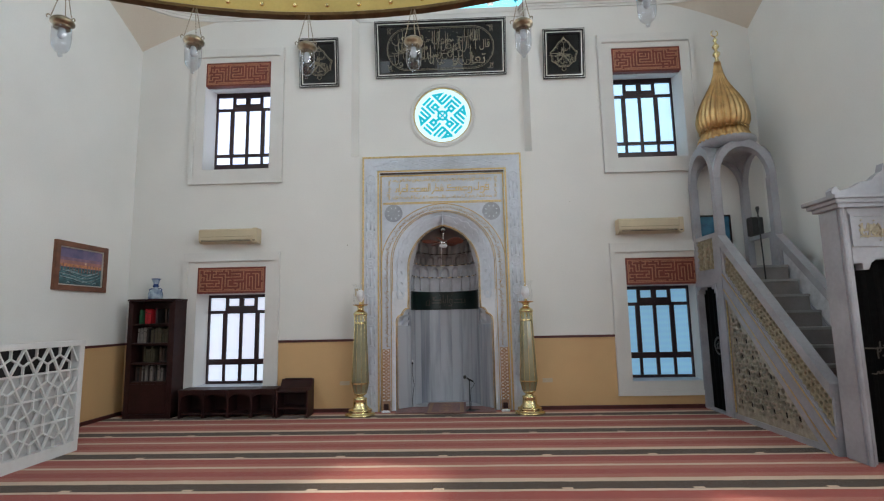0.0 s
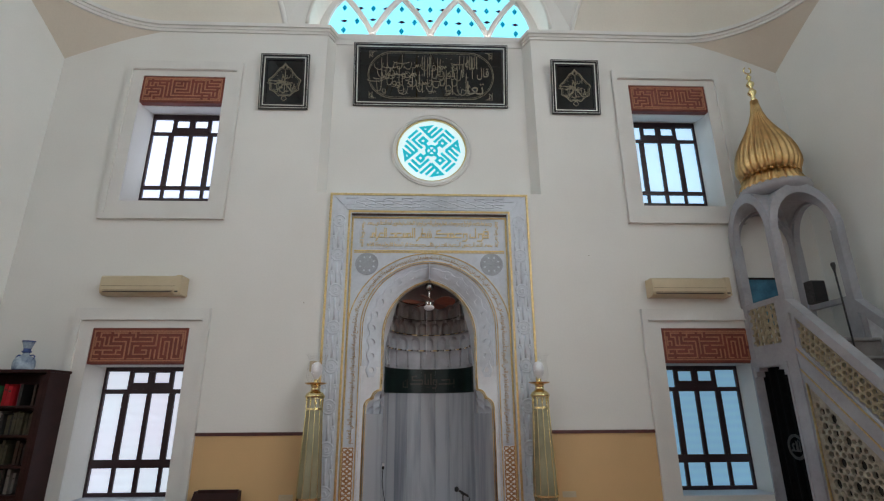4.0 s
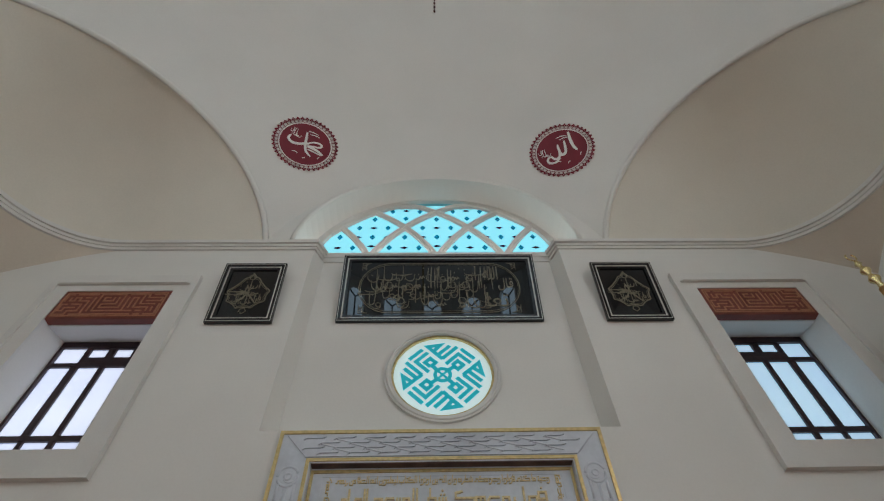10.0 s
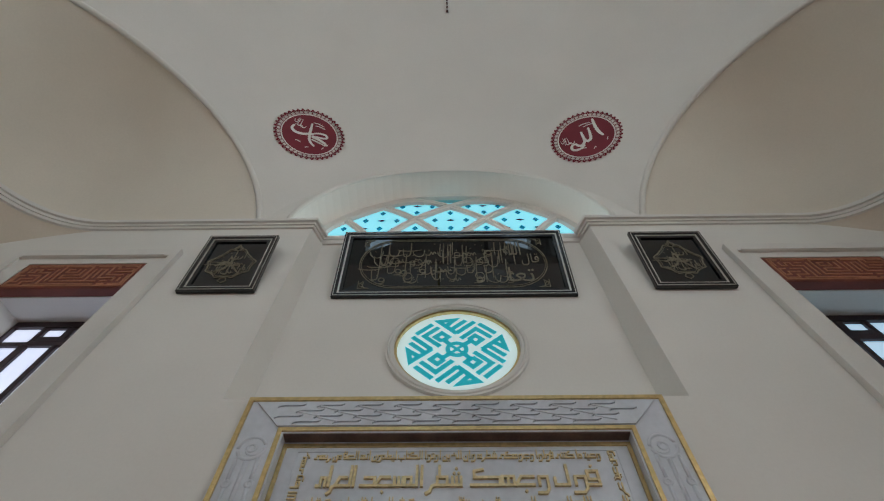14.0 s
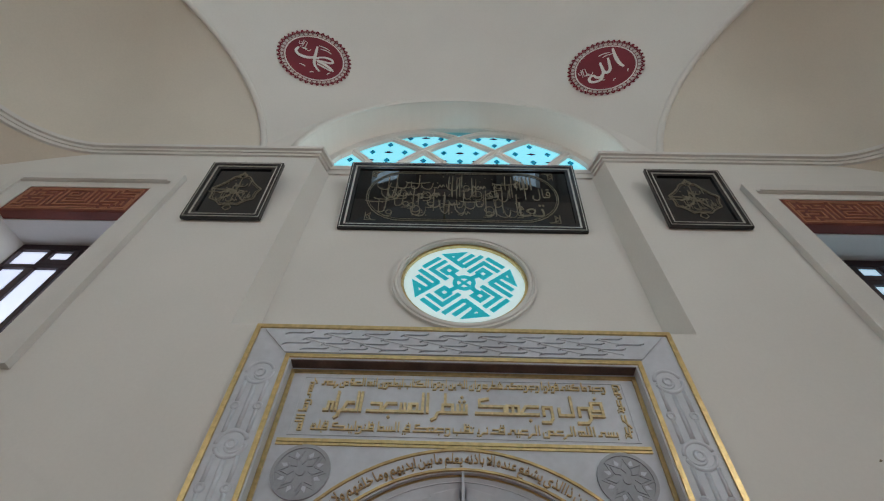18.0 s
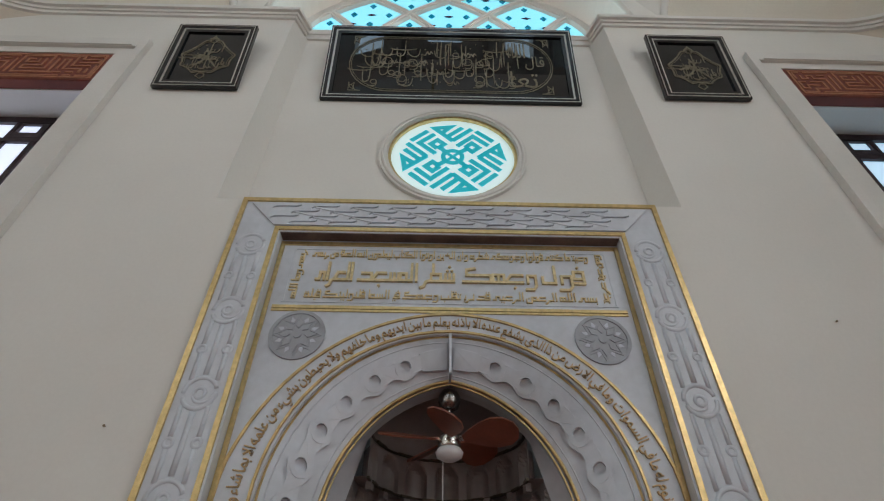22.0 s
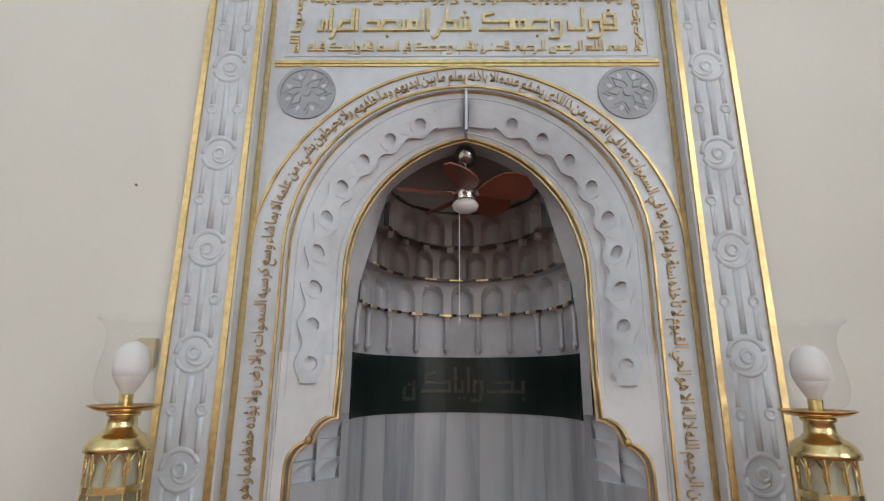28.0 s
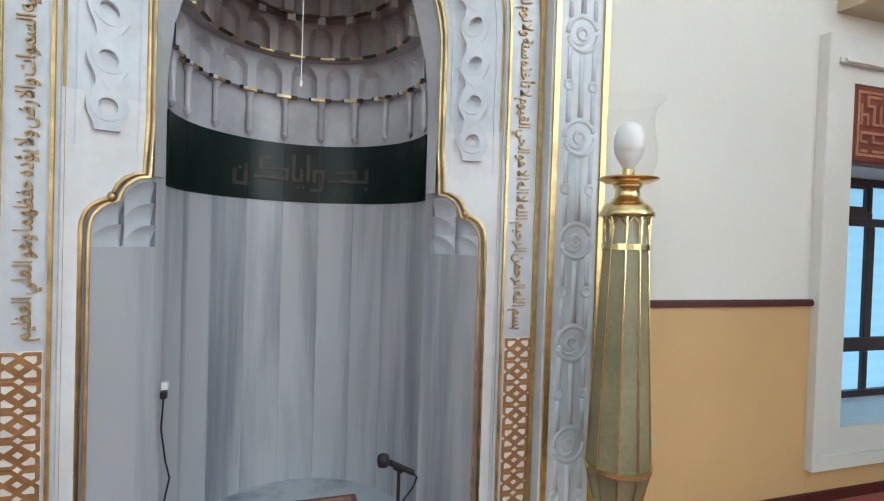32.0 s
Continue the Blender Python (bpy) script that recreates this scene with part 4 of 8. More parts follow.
def script_line(bm, path, width, y0, y1, seed, pitch=0.05, weight=0.16):
    """Flowing script too small to read, as strokes set along a line in x and z."""
    rnd = random.Random(seed)
    pts = [Vector(p) for p in path]
    seg = [(b - a).length for a, b in zip(pts, pts[1:])]
    total = sum(seg)

    def at(d):
        d = max(0, min(total - 1e-6, d))
        for a, b, s in zip(pts, pts[1:], seg):
            if d <= s:
                t = (b - a) / s
                return a + t * d, t
            d -= s
        return pts[-1], (pts[-1] - pts[-2]).normalized()

    def put(d, h):
        p, t = at(d)
        n = Vector((-t.y, t.x))
        q = p + n * (h - 0.5) * width
        return (q.x, q.y)

    d = pitch * 0.5
    hw = width * weight / 2
    while d < total - pitch:
        k = rnd.randrange(6)
        w = pitch * rnd.uniform(0.8, 1.5)
        if k == 0:
            strip(bm, [put(d, 0.95), put(d, 0.2)], hw, y0, y1)
        elif k == 1:
            strip(bm, [put(d, 0.3), put(d + w * 0.3, 0.2), put(d + w * 0.6, 0.25), put(d + w, 0.7)], hw, y0, y1)
        elif k == 2:
            strip(bm, [put(d + w * (0.35 + 0.3 * math.cos(a)), 0.4 + 0.2 * math.sin(a)) for a in [i * math.pi / 4 for i in range(8)]], hw, y0, y1, closed=True)
            strip(bm, [put(d + w * 0.65, 0.4), put(d + w * 0.5, 0.05), put(d, 0.02)], hw, y0, y1)
        elif k == 3:
            strip(bm, [put(d, 0.75), put(d + w * 0.5, 0.6), put(d + w * 0.2, 0.35), put(d + w, 0.2)], hw, y0, y1)
        elif k == 4:
            strip(bm, [put(d, 0.9), put(d + w * 0.1, 0.25), put(d + w * 0.7, 0.22), put(d + w * 0.75, 0.85)], hw, y0, y1)
        else:
            strip(bm, [put(d + i * w / 4, 0.25 + (0.22 if i % 2 else 0.0)) for i in range(5)], hw, y0, y1)
        if rnd.random() < 0.6:
            c = put(d + w * 0.4, rnd.choice((0.02, 0.95, 0.85)))
            s = hw * 1.1
            slab(bm, [(c[0] - s, c[1]), (c[0], c[1] - s), (c[0] + s, c[1]), (c[0], c[1] + s)], (), y0, y1)
        strip(bm, [put(d, 0.22), put(d + w, 0.22)], hw * 0.9, y0 + 0.001, y1)
        d += w


def tooth(v=2.3):
    return [(0.0, 0.0), (0.0, v)]


# strokes of each letter, leftwards from its right edge and upwards from the base line: advance, lines, dots
HEAD = [(0, 1.5), (0, 3.9), (2.3, 3.9), (2.3, 1.5), (0, 1.5)]
EYE = [(0, 0), (0, 2.3), (2.3, 2.3), (2.3, 0)]
HOOK = [(0, 2.4), (3.4, 2.4), (5.0, 0)]
SQUARE = {"ا": (1.5, [[(0.2, 0), (0.2, 5.6)]], ()), "ل": (2.0, [[(0, 5.6), (0, 0)]], ()), "ب": (2.0, [tooth()], [(0, -1.7)]), "ت": (2.0, [tooth()], [(-0.5, 3.6), (0.9, 3.6)]),
          "ن": (2.0, [tooth()], [(0, 3.6)]), "ي": (2.0, [tooth()], [(-0.5, -1.7), (0.9, -1.7)]), "س": (4.8, [tooth(), [(1.5, 0), (1.5, 2.3)], [(3.0, 0), (3.0, 2.3)]], ()),
          "ش": (4.8, [tooth(), [(1.5, 0), (1.5, 2.3)], [(3.0, 0), (3.0, 2.3)]], [(0.7, 3.5), (2.3, 3.5), (1.5, 4.9)]), "ج": (5.4, [HOOK], [(2.4, -1.7)]), "ح": (5.4, [HOOK], ()),
          "د": (5.0, [[(0, 0), (0, 2.3), (3.6, 2.3)]], ()), "ذ": (5.0, [[(0, 0), (0, 2.3), (3.6, 2.3)]], [(1.6, 3.8)]), "ر": (2.4, [[(0, 0), (1.1, -0.3), (1.7, -1.7), (2.9, -2.2)]], ()),
          "ط": (4.2, [[(0, 0), (0, 2.3), (3.4, 2.3), (3.4, 0)], [(2.6, 2.3), (2.6, 5.6)]], ()), "ع": (3.0, [[(0, 2.3), (2.2, 2.3), (0, 0)]], ()), "ف": (3.0, [HEAD, [(0, 1.5), (0, 0)]], [(1.1, 5.4)]),
          "ق": (3.0, [HEAD, [(0, 1.5), (0, 0)]], [(0.4, 5.4), (1.9, 5.4)]), "ك": (6.4, [[(0, 0), (0, 2.2), (4.9, 2.2), (4.9, 3.9), (3.2, 4.4)]], ()), "م": (3.0, [EYE], ()),
          "ه": (3.9, [[(0, 0), (0, 2.4), (3.2, 2.4), (3.2, 0)], [(1.6, 0), (1.6, 2.4)]], ()), "و": (3.3, [EYE, [(0, 1), (0, -1.0), (0.8, -2.2), (2.9, -2.2)]], ()), "ض": (5.0, [[(0, 0), (0, 2.2), (3.6, 2.2), (3.6, 0)]], [(1.8, 3.6)]),
          "ة": (3.2, [EYE], [(0.5, 3.6), (1.9, 3.6)])}
TAILS = {"ل": (3.6, [[(0, 5.6), (0, 0), (3.0, 0), (3.0, 1.9)]], ()), "م": (4.6, [EYE, [(2.3, 0), (4.0, 0)]], ()), "ك": (8.6, [[(0, 0), (0, 2.2), (7.0, 2.2), (7.0, 4.0), (4.6, 4.5)], [(0, 0), (8.0, 0)]], ()),
         "د": (5.4, [[(0, 0), (0, 2.3), (3.6, 2.3)], [(0, 0), (4.9, 0)]], ()), "ن": (3.6, [[(0, 2.3), (0, -1.8), (3.0, -1.8), (3.0, 0.8)]], [(1.5, 1.6)]), "ب": (5.0, [[(0, 2.0), (0, 0), (4.4, 0), (4.4, 2.0)]], [(2.2, -1.7)])}
APART = "اأدذرزو"                       # letters that don't join the next one


def square_script(words, x0, x1, z0, z1, half, y0, y1, m=None):
    """Angular lettering that fills a rectangle in x and z, read from the right."""
    lines, dots, u = [], [], 0.0
    for word in words.split():
        for i, ch in enumerate(word):
            last = i == len(word) - 1
            width, strokes, points = TAILS[ch] if last and ch in TAILS else SQUARE[ch]
            lines += [[(u + a, b) for a, b in ln] for ln in strokes]
            dots += [(u + a, b) for a, b in points]
            if not last and ch not in APART:
                lines.append([(u, 0.0), (u + width, 0.0)])
            elif ch not in APART and ch not in TAILS:
                lines.append([(u, 0.0), (u + width - 1.2, 0.0)])
            u += width + (0.5 if ch in APART or last else 0.0)
        u += 0.9
    span = u - 1.4

    def put(p):
        return (x1 - p[0] / span * (x1 - x0), z0 + (p[1] + 2.3) / 7.9 * (z1 - z0))

    bm = bm_new()
    for k, ln in enumerate(lines):
        lift = 0.00025 * (k % 5)
        pts = [put(p) for p in ln]
        if len(pts) > 3 and ln[0] == ln[-1]:
            strip(bm, pts[:-1], half, y0 - lift, y1, closed=True, m=m)
            continue
        # square ends that overlap the neighbouring stroke
        for e, f in ((0, 1), (-1, -2)):
            a, b = Vector(pts[e]), Vector(pts[f])
            if (a - b).length > 1e-6:
                pts[e] = tuple(a + (a - b).normalized() * half * 0.9)
        strip(bm, pts, half, y0 - lift, y1, m=m)
    for p in dots:
        x, z = put(p)
        d = half * 1.15
        slab(bm, [(x - d, z), (x, z - d), (x + d, z), (x, z + d)], (), y0, y1, m)
    return bm


def smooth_line(pts, n=5):
    """A soft curve through the given points."""
    out = []
    for i in range(len(pts) - 1):
        p0, p1, p2, p3 = (Vector(pts[min(len(pts) - 1, max(0, k))]) for k in (i - 1, i, i + 1, i + 2))
        for k in range(n):
            t = k / n
            out.append(0.5 * (2 * p1 + (p2 - p0) * t + (2 * p0 - 5 * p1 + 4 * p2 - p3) * t * t + (3 * p1 - p0 - 3 * p2 + p3) * t ** 3))
    return out + [Vector(pts[-1])]


def brush(bm, pts, wide, y0, y1, thin=0.35, n=5):
    """A pen stroke: a soft curve that swells in its middle and thins towards its ends."""
    q = smooth_line(pts, n)
    c = len(q)
    rows = []
    for i, p in enumerate(q):
        t = (q[min(c - 1, i + 1)] - q[max(0, i - 1)]).normalized()
        w = wide * (thin + (1 - thin) * math.sin(math.pi * (0.12 + 0.80 * i / (c - 1))) ** 0.8)
        a, b = p + Vector((-t.y, t.x)) * w, p - Vector((-t.y, t.x)) * w
        rows.append([bm.verts.new(v) for v in ((a.x, y0, a.y), (b.x, y0, b.y), (b.x, y1, b.y), (a.x, y1, a.y))])
    for p, r in zip(rows, rows[1:]):
        for k in range(4):
            bm.faces.new((p[k], p[(k + 1) % 4], r[(k + 1) % 4], r[k]))
    bm.faces.new(rows[0]), bm.faces.new(rows[-1])


def flourish(bm, x0, x1, z0, z1, y0, y1, seed, pen, unit):
    """Dense flowing script too small to read: uprights, bowls, loops, long returns and dots in layers."""
    rnd = random.Random(seed)
    h = z1 - z0
    x = x1
    while x > x0 + unit * 0.6:
        k = rnd.randrange(7)
        w = unit * rnd.uniform(0.8, 1.3)
        lift = y0 - 0.0004 * rnd.randrange(4)
        base = z0 + h * rnd.choice((0.08, 0.12, 0.42, 0.46))
        if k in (0, 1):
            top = min(z1, base + h * rnd.uniform(0.45, 0.62))
            brush(bm, [(x, top), (x - w * 0.05, (top + base) / 2), (x - w * 0.02, base)], pen, lift, y1)
            w *= 0.6
        elif k == 2:
            brush(bm, [(x, base + h * 0.22), (x - w * 0.15, base), (x - w * 0.6, base - h * 0.06), (x - w * 1.1, base + h * 0.04), (x - w * 1.2, base + h * 0.20)], pen, lift, y1)
        elif k == 3:
            r = h * 0.075
            brush(bm, [(x - r + r * math.cos(a), base + r + r * math.sin(a)) for a in [q * math.pi / 3 for q in range(7)]], pen * 0.9, lift, y1)
            brush(bm, [(x, base + r), (x - w * 0.1, base - h * 0.05), (x - w * 0.7, base - h * 0.07)], pen, lift, y1)
        elif k == 4:
            top = z1 - h * rnd.uniform(0.0, 0.1)
            brush(bm, [(x, top), (x - w * 0.04, base + h * 0.12), (x - w * 0.3, base), (x - w * 0.7, base + h * 0.02), (x - w * 0.8, base + h * 0.30)], pen, lift, y1)
        elif k == 5:
            zz = z0 + h * rnd.uniform(0.45, 0.72)
            brush(bm, [(x + w * 0.3, zz + h * 0.05), (x - w * 0.6, zz), (x - w * 1.7, zz + h * 0.015), (x - w * 2.1, zz + h * 0.06)], pen, lift, y1)
            w *= 0.5
        else:
            brush(bm, [(x, base + h * 0.05), (x - w * 0.2, base + h * 0.13), (x - w * 0.35, base + h * 0.02), (x - w * 0.55, base + h * 0.12), (x - w * 0.75, base), (x - w * 1.2, base + h * 0.02)], pen, lift, y1)
        for q in range(rnd.randrange(3)):
            c, d, e = x - w * rnd.uniform(0.1, 0.9), z0 + h * rnd.uniform(0.05, 0.95), pen * 1.3
            slab(bm, [(c - e, d), (c, d - e), (c + e, d), (c, d + e)], (), lift, y1)
        x -= w * 0.62


# ---- mihrab ----
def pointed(w, zs, za, n=16):
    """Pointed arch from (w, zs) over the tip (0, za) to (-w, zs)."""
    h = za - zs
    r = (w * w + h * h) / (2 * w)
    c = w - r
    a1 = math.atan2(h, -c)
    right = [(c + r * math.cos(a1 * i / n), zs + r * math.sin(a1 * i / n)) for i in range(n)]
    return right + [(0, za)] + [(-x, z) for x, z in right[::-1]]


def three_point_arc(p, q, r, n=16):
    """Circle arc from p through q to r in x and z."""
    ax, az, bx, bz, cx, cz = *p, *q, *r
    d = 2 * (ax * (bz - cz) + bx * (cz - az) + cx * (az - bz))
    ux = ((ax * ax + az * az) * (bz - cz) + (bx * bx + bz * bz) * (cz - az) + (cx * cx + cz * cz) * (az - bz)) / d
    uz = ((ax * ax + az * az) * (cx - bx) + (bx * bx + bz * bz) * (ax - cx) + (cx * cx + cz * cz) * (bx - ax)) / d
    rad = math.hypot(ax - ux, az - uz)
    a0, a1 = math.atan2(az - uz, ax - ux), math.atan2(cz - uz, cx - ux)
    return [(ux + rad * math.cos(a0 + (a1 - a0) * i / n), uz + rad * math.sin(a0 + (a1 - a0) * i / n)) for i in range(n + 1)]


FY, PY = -0.03, 0.04                      # front of the outer frame and of the inner panel
MIHRAB = thing("mihrab", (0, 0, 0), "carved white marble prayer niche with gilt lines and lettering", "mihrab")
FR = part("outer_frame", slab(bm_new(), [(-1.265, 0), (-1.265, 3.965), (1.265, 3.965), (1.265, 0), (0.985, 0), (0.985, 3.69), (-0.985, 3.69), (-0.985, 0)], (), FY, 0.12), MARBLE, MIHRAB)


def portal_line(x, z):
    return [(-x, 0.0), (-x, z), (x, z), (x, 0.0)]


part("gilt_border", strip(bm_new(), portal_line(1.247, 3.947), 0.0135, FY - 0.012, FY), GOLD, MIHRAB, "gilt outer border of the frame")
part("gilt_border", strip(bm_new(), portal_line(1.008, 3.713), 0.0125, FY - 0.010, FY), GOLD, MIHRAB, "gilt inner border of the frame")
part("gilt_border", strip(bm_new(), portal_line(0.972, 3.656), 0.0105, PY - 0.012, PY), GOLD, MIHRAB, "gilt border of the inner panel")

# interlaced relief of the frame: low flat strands, ringed roundels, small bosses
def low_relief(name, pts, r, closed=False):
    """A rounded strand that stands a few millimetres proud of the frame."""
    part(name, tube(bm_new(), [(x, FY + 0.45 * r, z) for x, z in pts], r, 8, closed=closed), MARBLE, FR, smooth=True)


for sx in (-1, 1):
    cx = sx * 1.13
    z = 0.012 + 0.447
    while z < 3.6:
        # outer ring in two hooks, the way the strands run into it, and an open eye
        for a0 in (18, 198):
            low_relief("relief_roundel", [(cx + 0.074 * math.cos(t), z + 0.074 * math.sin(t)) for t in [radians(a0 + 165 * k / 14) for k in range(15)]], 0.0125)
        low_relief("relief_eye", circle(cx, z, 0.024, 14), 0.0105, True)
        low_relief("relief_curl", [(cx + sx * (0.028 + 0.040 * q / 8) * math.cos(0.6 + q * 0.30), z - (0.028 + 0.040 * q / 8) * math.sin(0.6 + q * 0.30)) for q in range(9)], 0.0085)
        for q in (-1, 1):
            low_relief("relief_boss", circle(cx + q * 0.060, z - 0.2235, 0.019, 12), 0.0095, True)
            # strands between roundel and boss
            low_relief("relief_strand", [(cx + q * 0.060, z - 0.250), (cx + q * 0.060, z - 0.385)], 0.0135)
            low_relief("relief_strand", [(cx + q * 0.060, z - 0.197), (cx + q * 0.060, z - 0.062)], 0.0135)
        low_relief("relief_strand", [(cx, z - 0.090), (cx, z - 0.357)], 0.0165)
        z += 0.447
# plait along the top: four flat strands parted by short grooves that are staggered row by row
LINES, PITCH = (3.762, 3.804, 3.846, 3.888), 0.232
slits = []
for j, z in enumerate(LINES):
    wide = 1.02 + 0.04 * j
    for i in range(-6, 6):
        c = PITCH * (i + (0.5 if j % 2 else 0.0)) + 0.06
        if abs(c) + 0.075 < wide:
            # a groove with turned-in ends, where the strands pass over one another
            top = [(c - 0.082, z - 0.010), (c - 0.066, z + 0.002), (c - 0.04, z + 0.005), (c + 0.055, z + 0.005), (c + 0.072, z + 0.008), (c + 0.086, z + 0.018)]
            slits.append([(x, q) for x, q in top] + [(x, q - 0.013) for x, q in top[::-1]])
FLAT = [(-1.03, 3.735), (1.03, 3.735), (1.20, 3.918), (-1.20, 3.918)]
part("relief_plait", slab(bm_new(), FLAT, slits, FY - 0.013, FY + 0.001), MARBLE, FR, "carved plait of flat strands")
for j in range(3):
    for i in range(-5, 6):
        c = PITCH * (i + (0.0 if j % 2 else 0.5)) + 0.06
        if abs(c) < 0.98:
            line = smooth_line([(c - 0.06, LINES[j] + 0.034), (c - 0.02, LINES[j] + 0.026), (c + 0.02, LINES[j] + 0.014), (c + 0.06, LINES[j] + 0.006)], 3)
            part("relief_strand", tube(bm_new(), [(v.x, FY - 0.009, v.y) for v in line], 0.010, 6), MARBLE, FR, smooth=True)

# inner panel, cut out for the arch
INNER = [(0.805, 0.0)] + pointed(0.805, 2.25, 3.065) + [(-0.805, 0.0)]
PANEL = part("inner_panel", slab(bm_new(), [(0.985, 0.0), (0.985, 3.69), (-0.985, 3.69), (-0.985, 0.0)] + INNER[::-1], (), PY, 0.16), MARBLE, MIHRAB)
part("gilt_fillet", strip(bm_new(), [(-0.94, 3.214), (0.94, 3.214)], 0.009, PY - 0.009, PY), GOLD, MIHRAB)
part("gilt_fillet", strip(bm_new(), [(-0.94, 3.194), (0.94, 3.194)], 0.006, PY - 0.007, PY), GOLD, MIHRAB)
half = [(0.9675, 2.28), (0.964, 2.35)] + three_point_arc((0.955, 2.42), (0.538, 3.012), (0.0, 3.183))
part("gilt_arch_line", strip(bm_new(), half + [(-x, z) for x, z in half[::-1][1:]], 0.0065, PY - 0.010, PY), LINEGOLD, MIHRAB)
part("gilt_arch_line", strip(bm_new(), [(x * 1.02, z + (0.012 if z > 2.3 else 0)) for x, z in INNER], 0.0055, PY - 0.012, PY), LINEGOLD, MIHRAB)
part("gilt_arch_line", strip(bm_new(), [(x * 0.994, z - 0.004) for x, z in INNER], 0.005, PY + 0.02, PY + 0.032), LINEGOLD, MIHRAB)

part("recess_soffit", one_box(-0.983, 0.983, FY + 0.002, PY - 0.001, 3.684, 3.6895), SOFFIT, MIHRAB, "dark brown soffit over the inscription")

# inscription panel
bm = slab(bm_new(), rect(-0.90, 0.90, 3.245, 3.625), [rect(-0.89, 0.89, 3.255, 3.615)], PY - 0.004, PY)
part("inscription_edge", bm, MARBLE, PANEL)
for word, x0, x1 in (("فول", 0.50, 0.745), ("وجهك", 0.06, 0.475), ("شطر", -0.155, 0.02), ("المسجد", -0.515, -0.185), ("الحرام", -0.745, -0.545)):
    part("inscription", square_script(word, x0, x1, 3.347, 3.512, 0.0074, PY - 0.014, PY), SCRIPTGOLD, PANEL, "gilt carved inscription in angular letters")
part("inscription", square_script("بسم الله الرحمن الرحيم قد نرى تقلب وجهك في السماء فلنولينك قبلة".replace("ى", "ي").replace("ء", ""), -0.79, 0.79, 3.258, 3.328, 0.0030, PY - 0.010, PY), SCRIPTGOLD, PANEL, "small gilt carved inscription")
part("inscription", square_script("وحيث ما كنتم فولوا وجوهكم شطره وان الذين اوتوا الكتاب ليعلمون انه الحق من ربهم".replace("ث", "ت"), -0.79, 0.79, 3.546, 3.614, 0.0030, PY - 0.010, PY), SCRIPTGOLD, PANEL, "small gilt carved inscription")
for sx in (-1, 1):
    bm = square_script("ومن حيت خرجت".replace("خ", "ح") if sx > 0 else "ربهم وما الله", 3.265, 3.605, -0.028, 0.028, 0.0034, PY - 0.010, PY, Matrix(((0, 0, -1, sx * 0.845), (0, 1, 0, 0), (1, 0, 0, 0), (0, 0, 0, 1))))
    part("inscription", bm, SCRIPTGOLD, PANEL, "small gilt upright inscription")
    # rosettes in the spandrels
    rx, rz = sx * 0.775, 3.045
    ros = part("rosette", slab(bm_new(), circle(rx, rz, 0.142, 40), (), PY - 0.004, PY), GREYSTONE, PANEL, "grey carved star rosette")
    part("rosette_rim", slab(bm_new(), circle(rx, rz, 0.142, 40), [circle(rx, rz, 0.124, 40)], PY - 0.010, PY - 0.004), GREYSTONE, ros)
    for k in range(8):
        a = math.pi / 4 * k
        tip = (rx + 0.122 * math.cos(a), rz + 0.122 * math.sin(a))
        l, r = ((rx + 0.068 * math.cos(a + d), rz + 0.068 * math.sin(a + d)) for d in (math.pi / 8, -math.pi / 8))
        part("star_edge", strip(bm_new(), [l, tip, r], 0.0045, PY - 0.0075, PY - 0.004), GREYSTONE, ros)
        part("star_kite", slab(bm_new(), [(rx + 0.10 * math.cos(a), rz + 0.10 * math.sin(a)), (rx + 0.06 * math.cos(a + 0.3), rz + 0.06 * math.sin(a + 0.3)), (rx + 0.034 * math.cos(a), rz + 0.034 * math.sin(a)), (rx + 0.06 * math.cos(a - 0.3), rz + 0.06 * math.sin(a - 0.3))], (), PY - 0.009, PY - 0.004), GREYSTONE, ros)
        part("star_point", slab(bm_new(), [(rx + 0.112 * math.cos(a + math.pi / 8), rz + 0.112 * math.sin(a + math.pi / 8)), (rx + 0.078 * math.cos(a + math.pi / 8 - 0.22), rz + 0.078 * math.sin(a + math.pi / 8 - 0.22)), (rx + 0.066 * math.cos(a + math.pi / 8), rz + 0.066 * math.sin(a + math.pi / 8)), (rx + 0.078 * math.cos(a + math.pi / 8 + 0.22), rz + 0.078 * math.sin(a + math.pi / 8 + 0.22))], (), PY - 0.0055, PY - 0.004), MARBLE, ros)
    bm = slab(bm_new(), circle(rx, rz, 0.022, 12), (), PY - 0.01, PY - 0.004)
    part("rosette_boss", bm, GREYSTONE, ros)
    # lattice panel at the foot
    gx0, gx1 = sorted((sx * 0.840, sx * 0.966))
    part("lattice_ground", slab(bm_new(), rect(gx0, gx1, 0.10, 0.925), (), PY - 0.002, PY + 0.001), PAINTWHITE, PANEL, "pale ground of the knotwork")
    cell, ch = gx1 - gx0, 0.0975
    n = int((0.925 - 0.10) / ch)
    for i in range(n):
        z0 = 0.923 - (i + 1) * ch
        bm = bm_new()
        # two interlaced straps, each with square shoulders, crossing on the diagonals
        loop = [(-0.30, -1.0), (-1.0, -1.0), (-1.0, -0.30), (0.30, 1.0), (1.0, 1.0), (1.0, 0.30)]
        for j, way in enumerate((1, -1)):
            pts = [(gx0 + cell * (0.5 + 0.44 * u * way), z0 + ch * (0.5 + 0.43 * v)) for u, v in loop]
            strip(bm, pts, 0.0062, PY - 0.0055 - 0.0005 * j, PY - 0.001, closed=True)
        strip(bm, [(gx0 + cell * u, z0 + ch * v) for u, v in ((0.5, 0.70), (0.70, 0.5), (0.5, 0.30), (0.30, 0.5))], 0.0055, PY - 0.0066, PY - 0.001, closed=True)
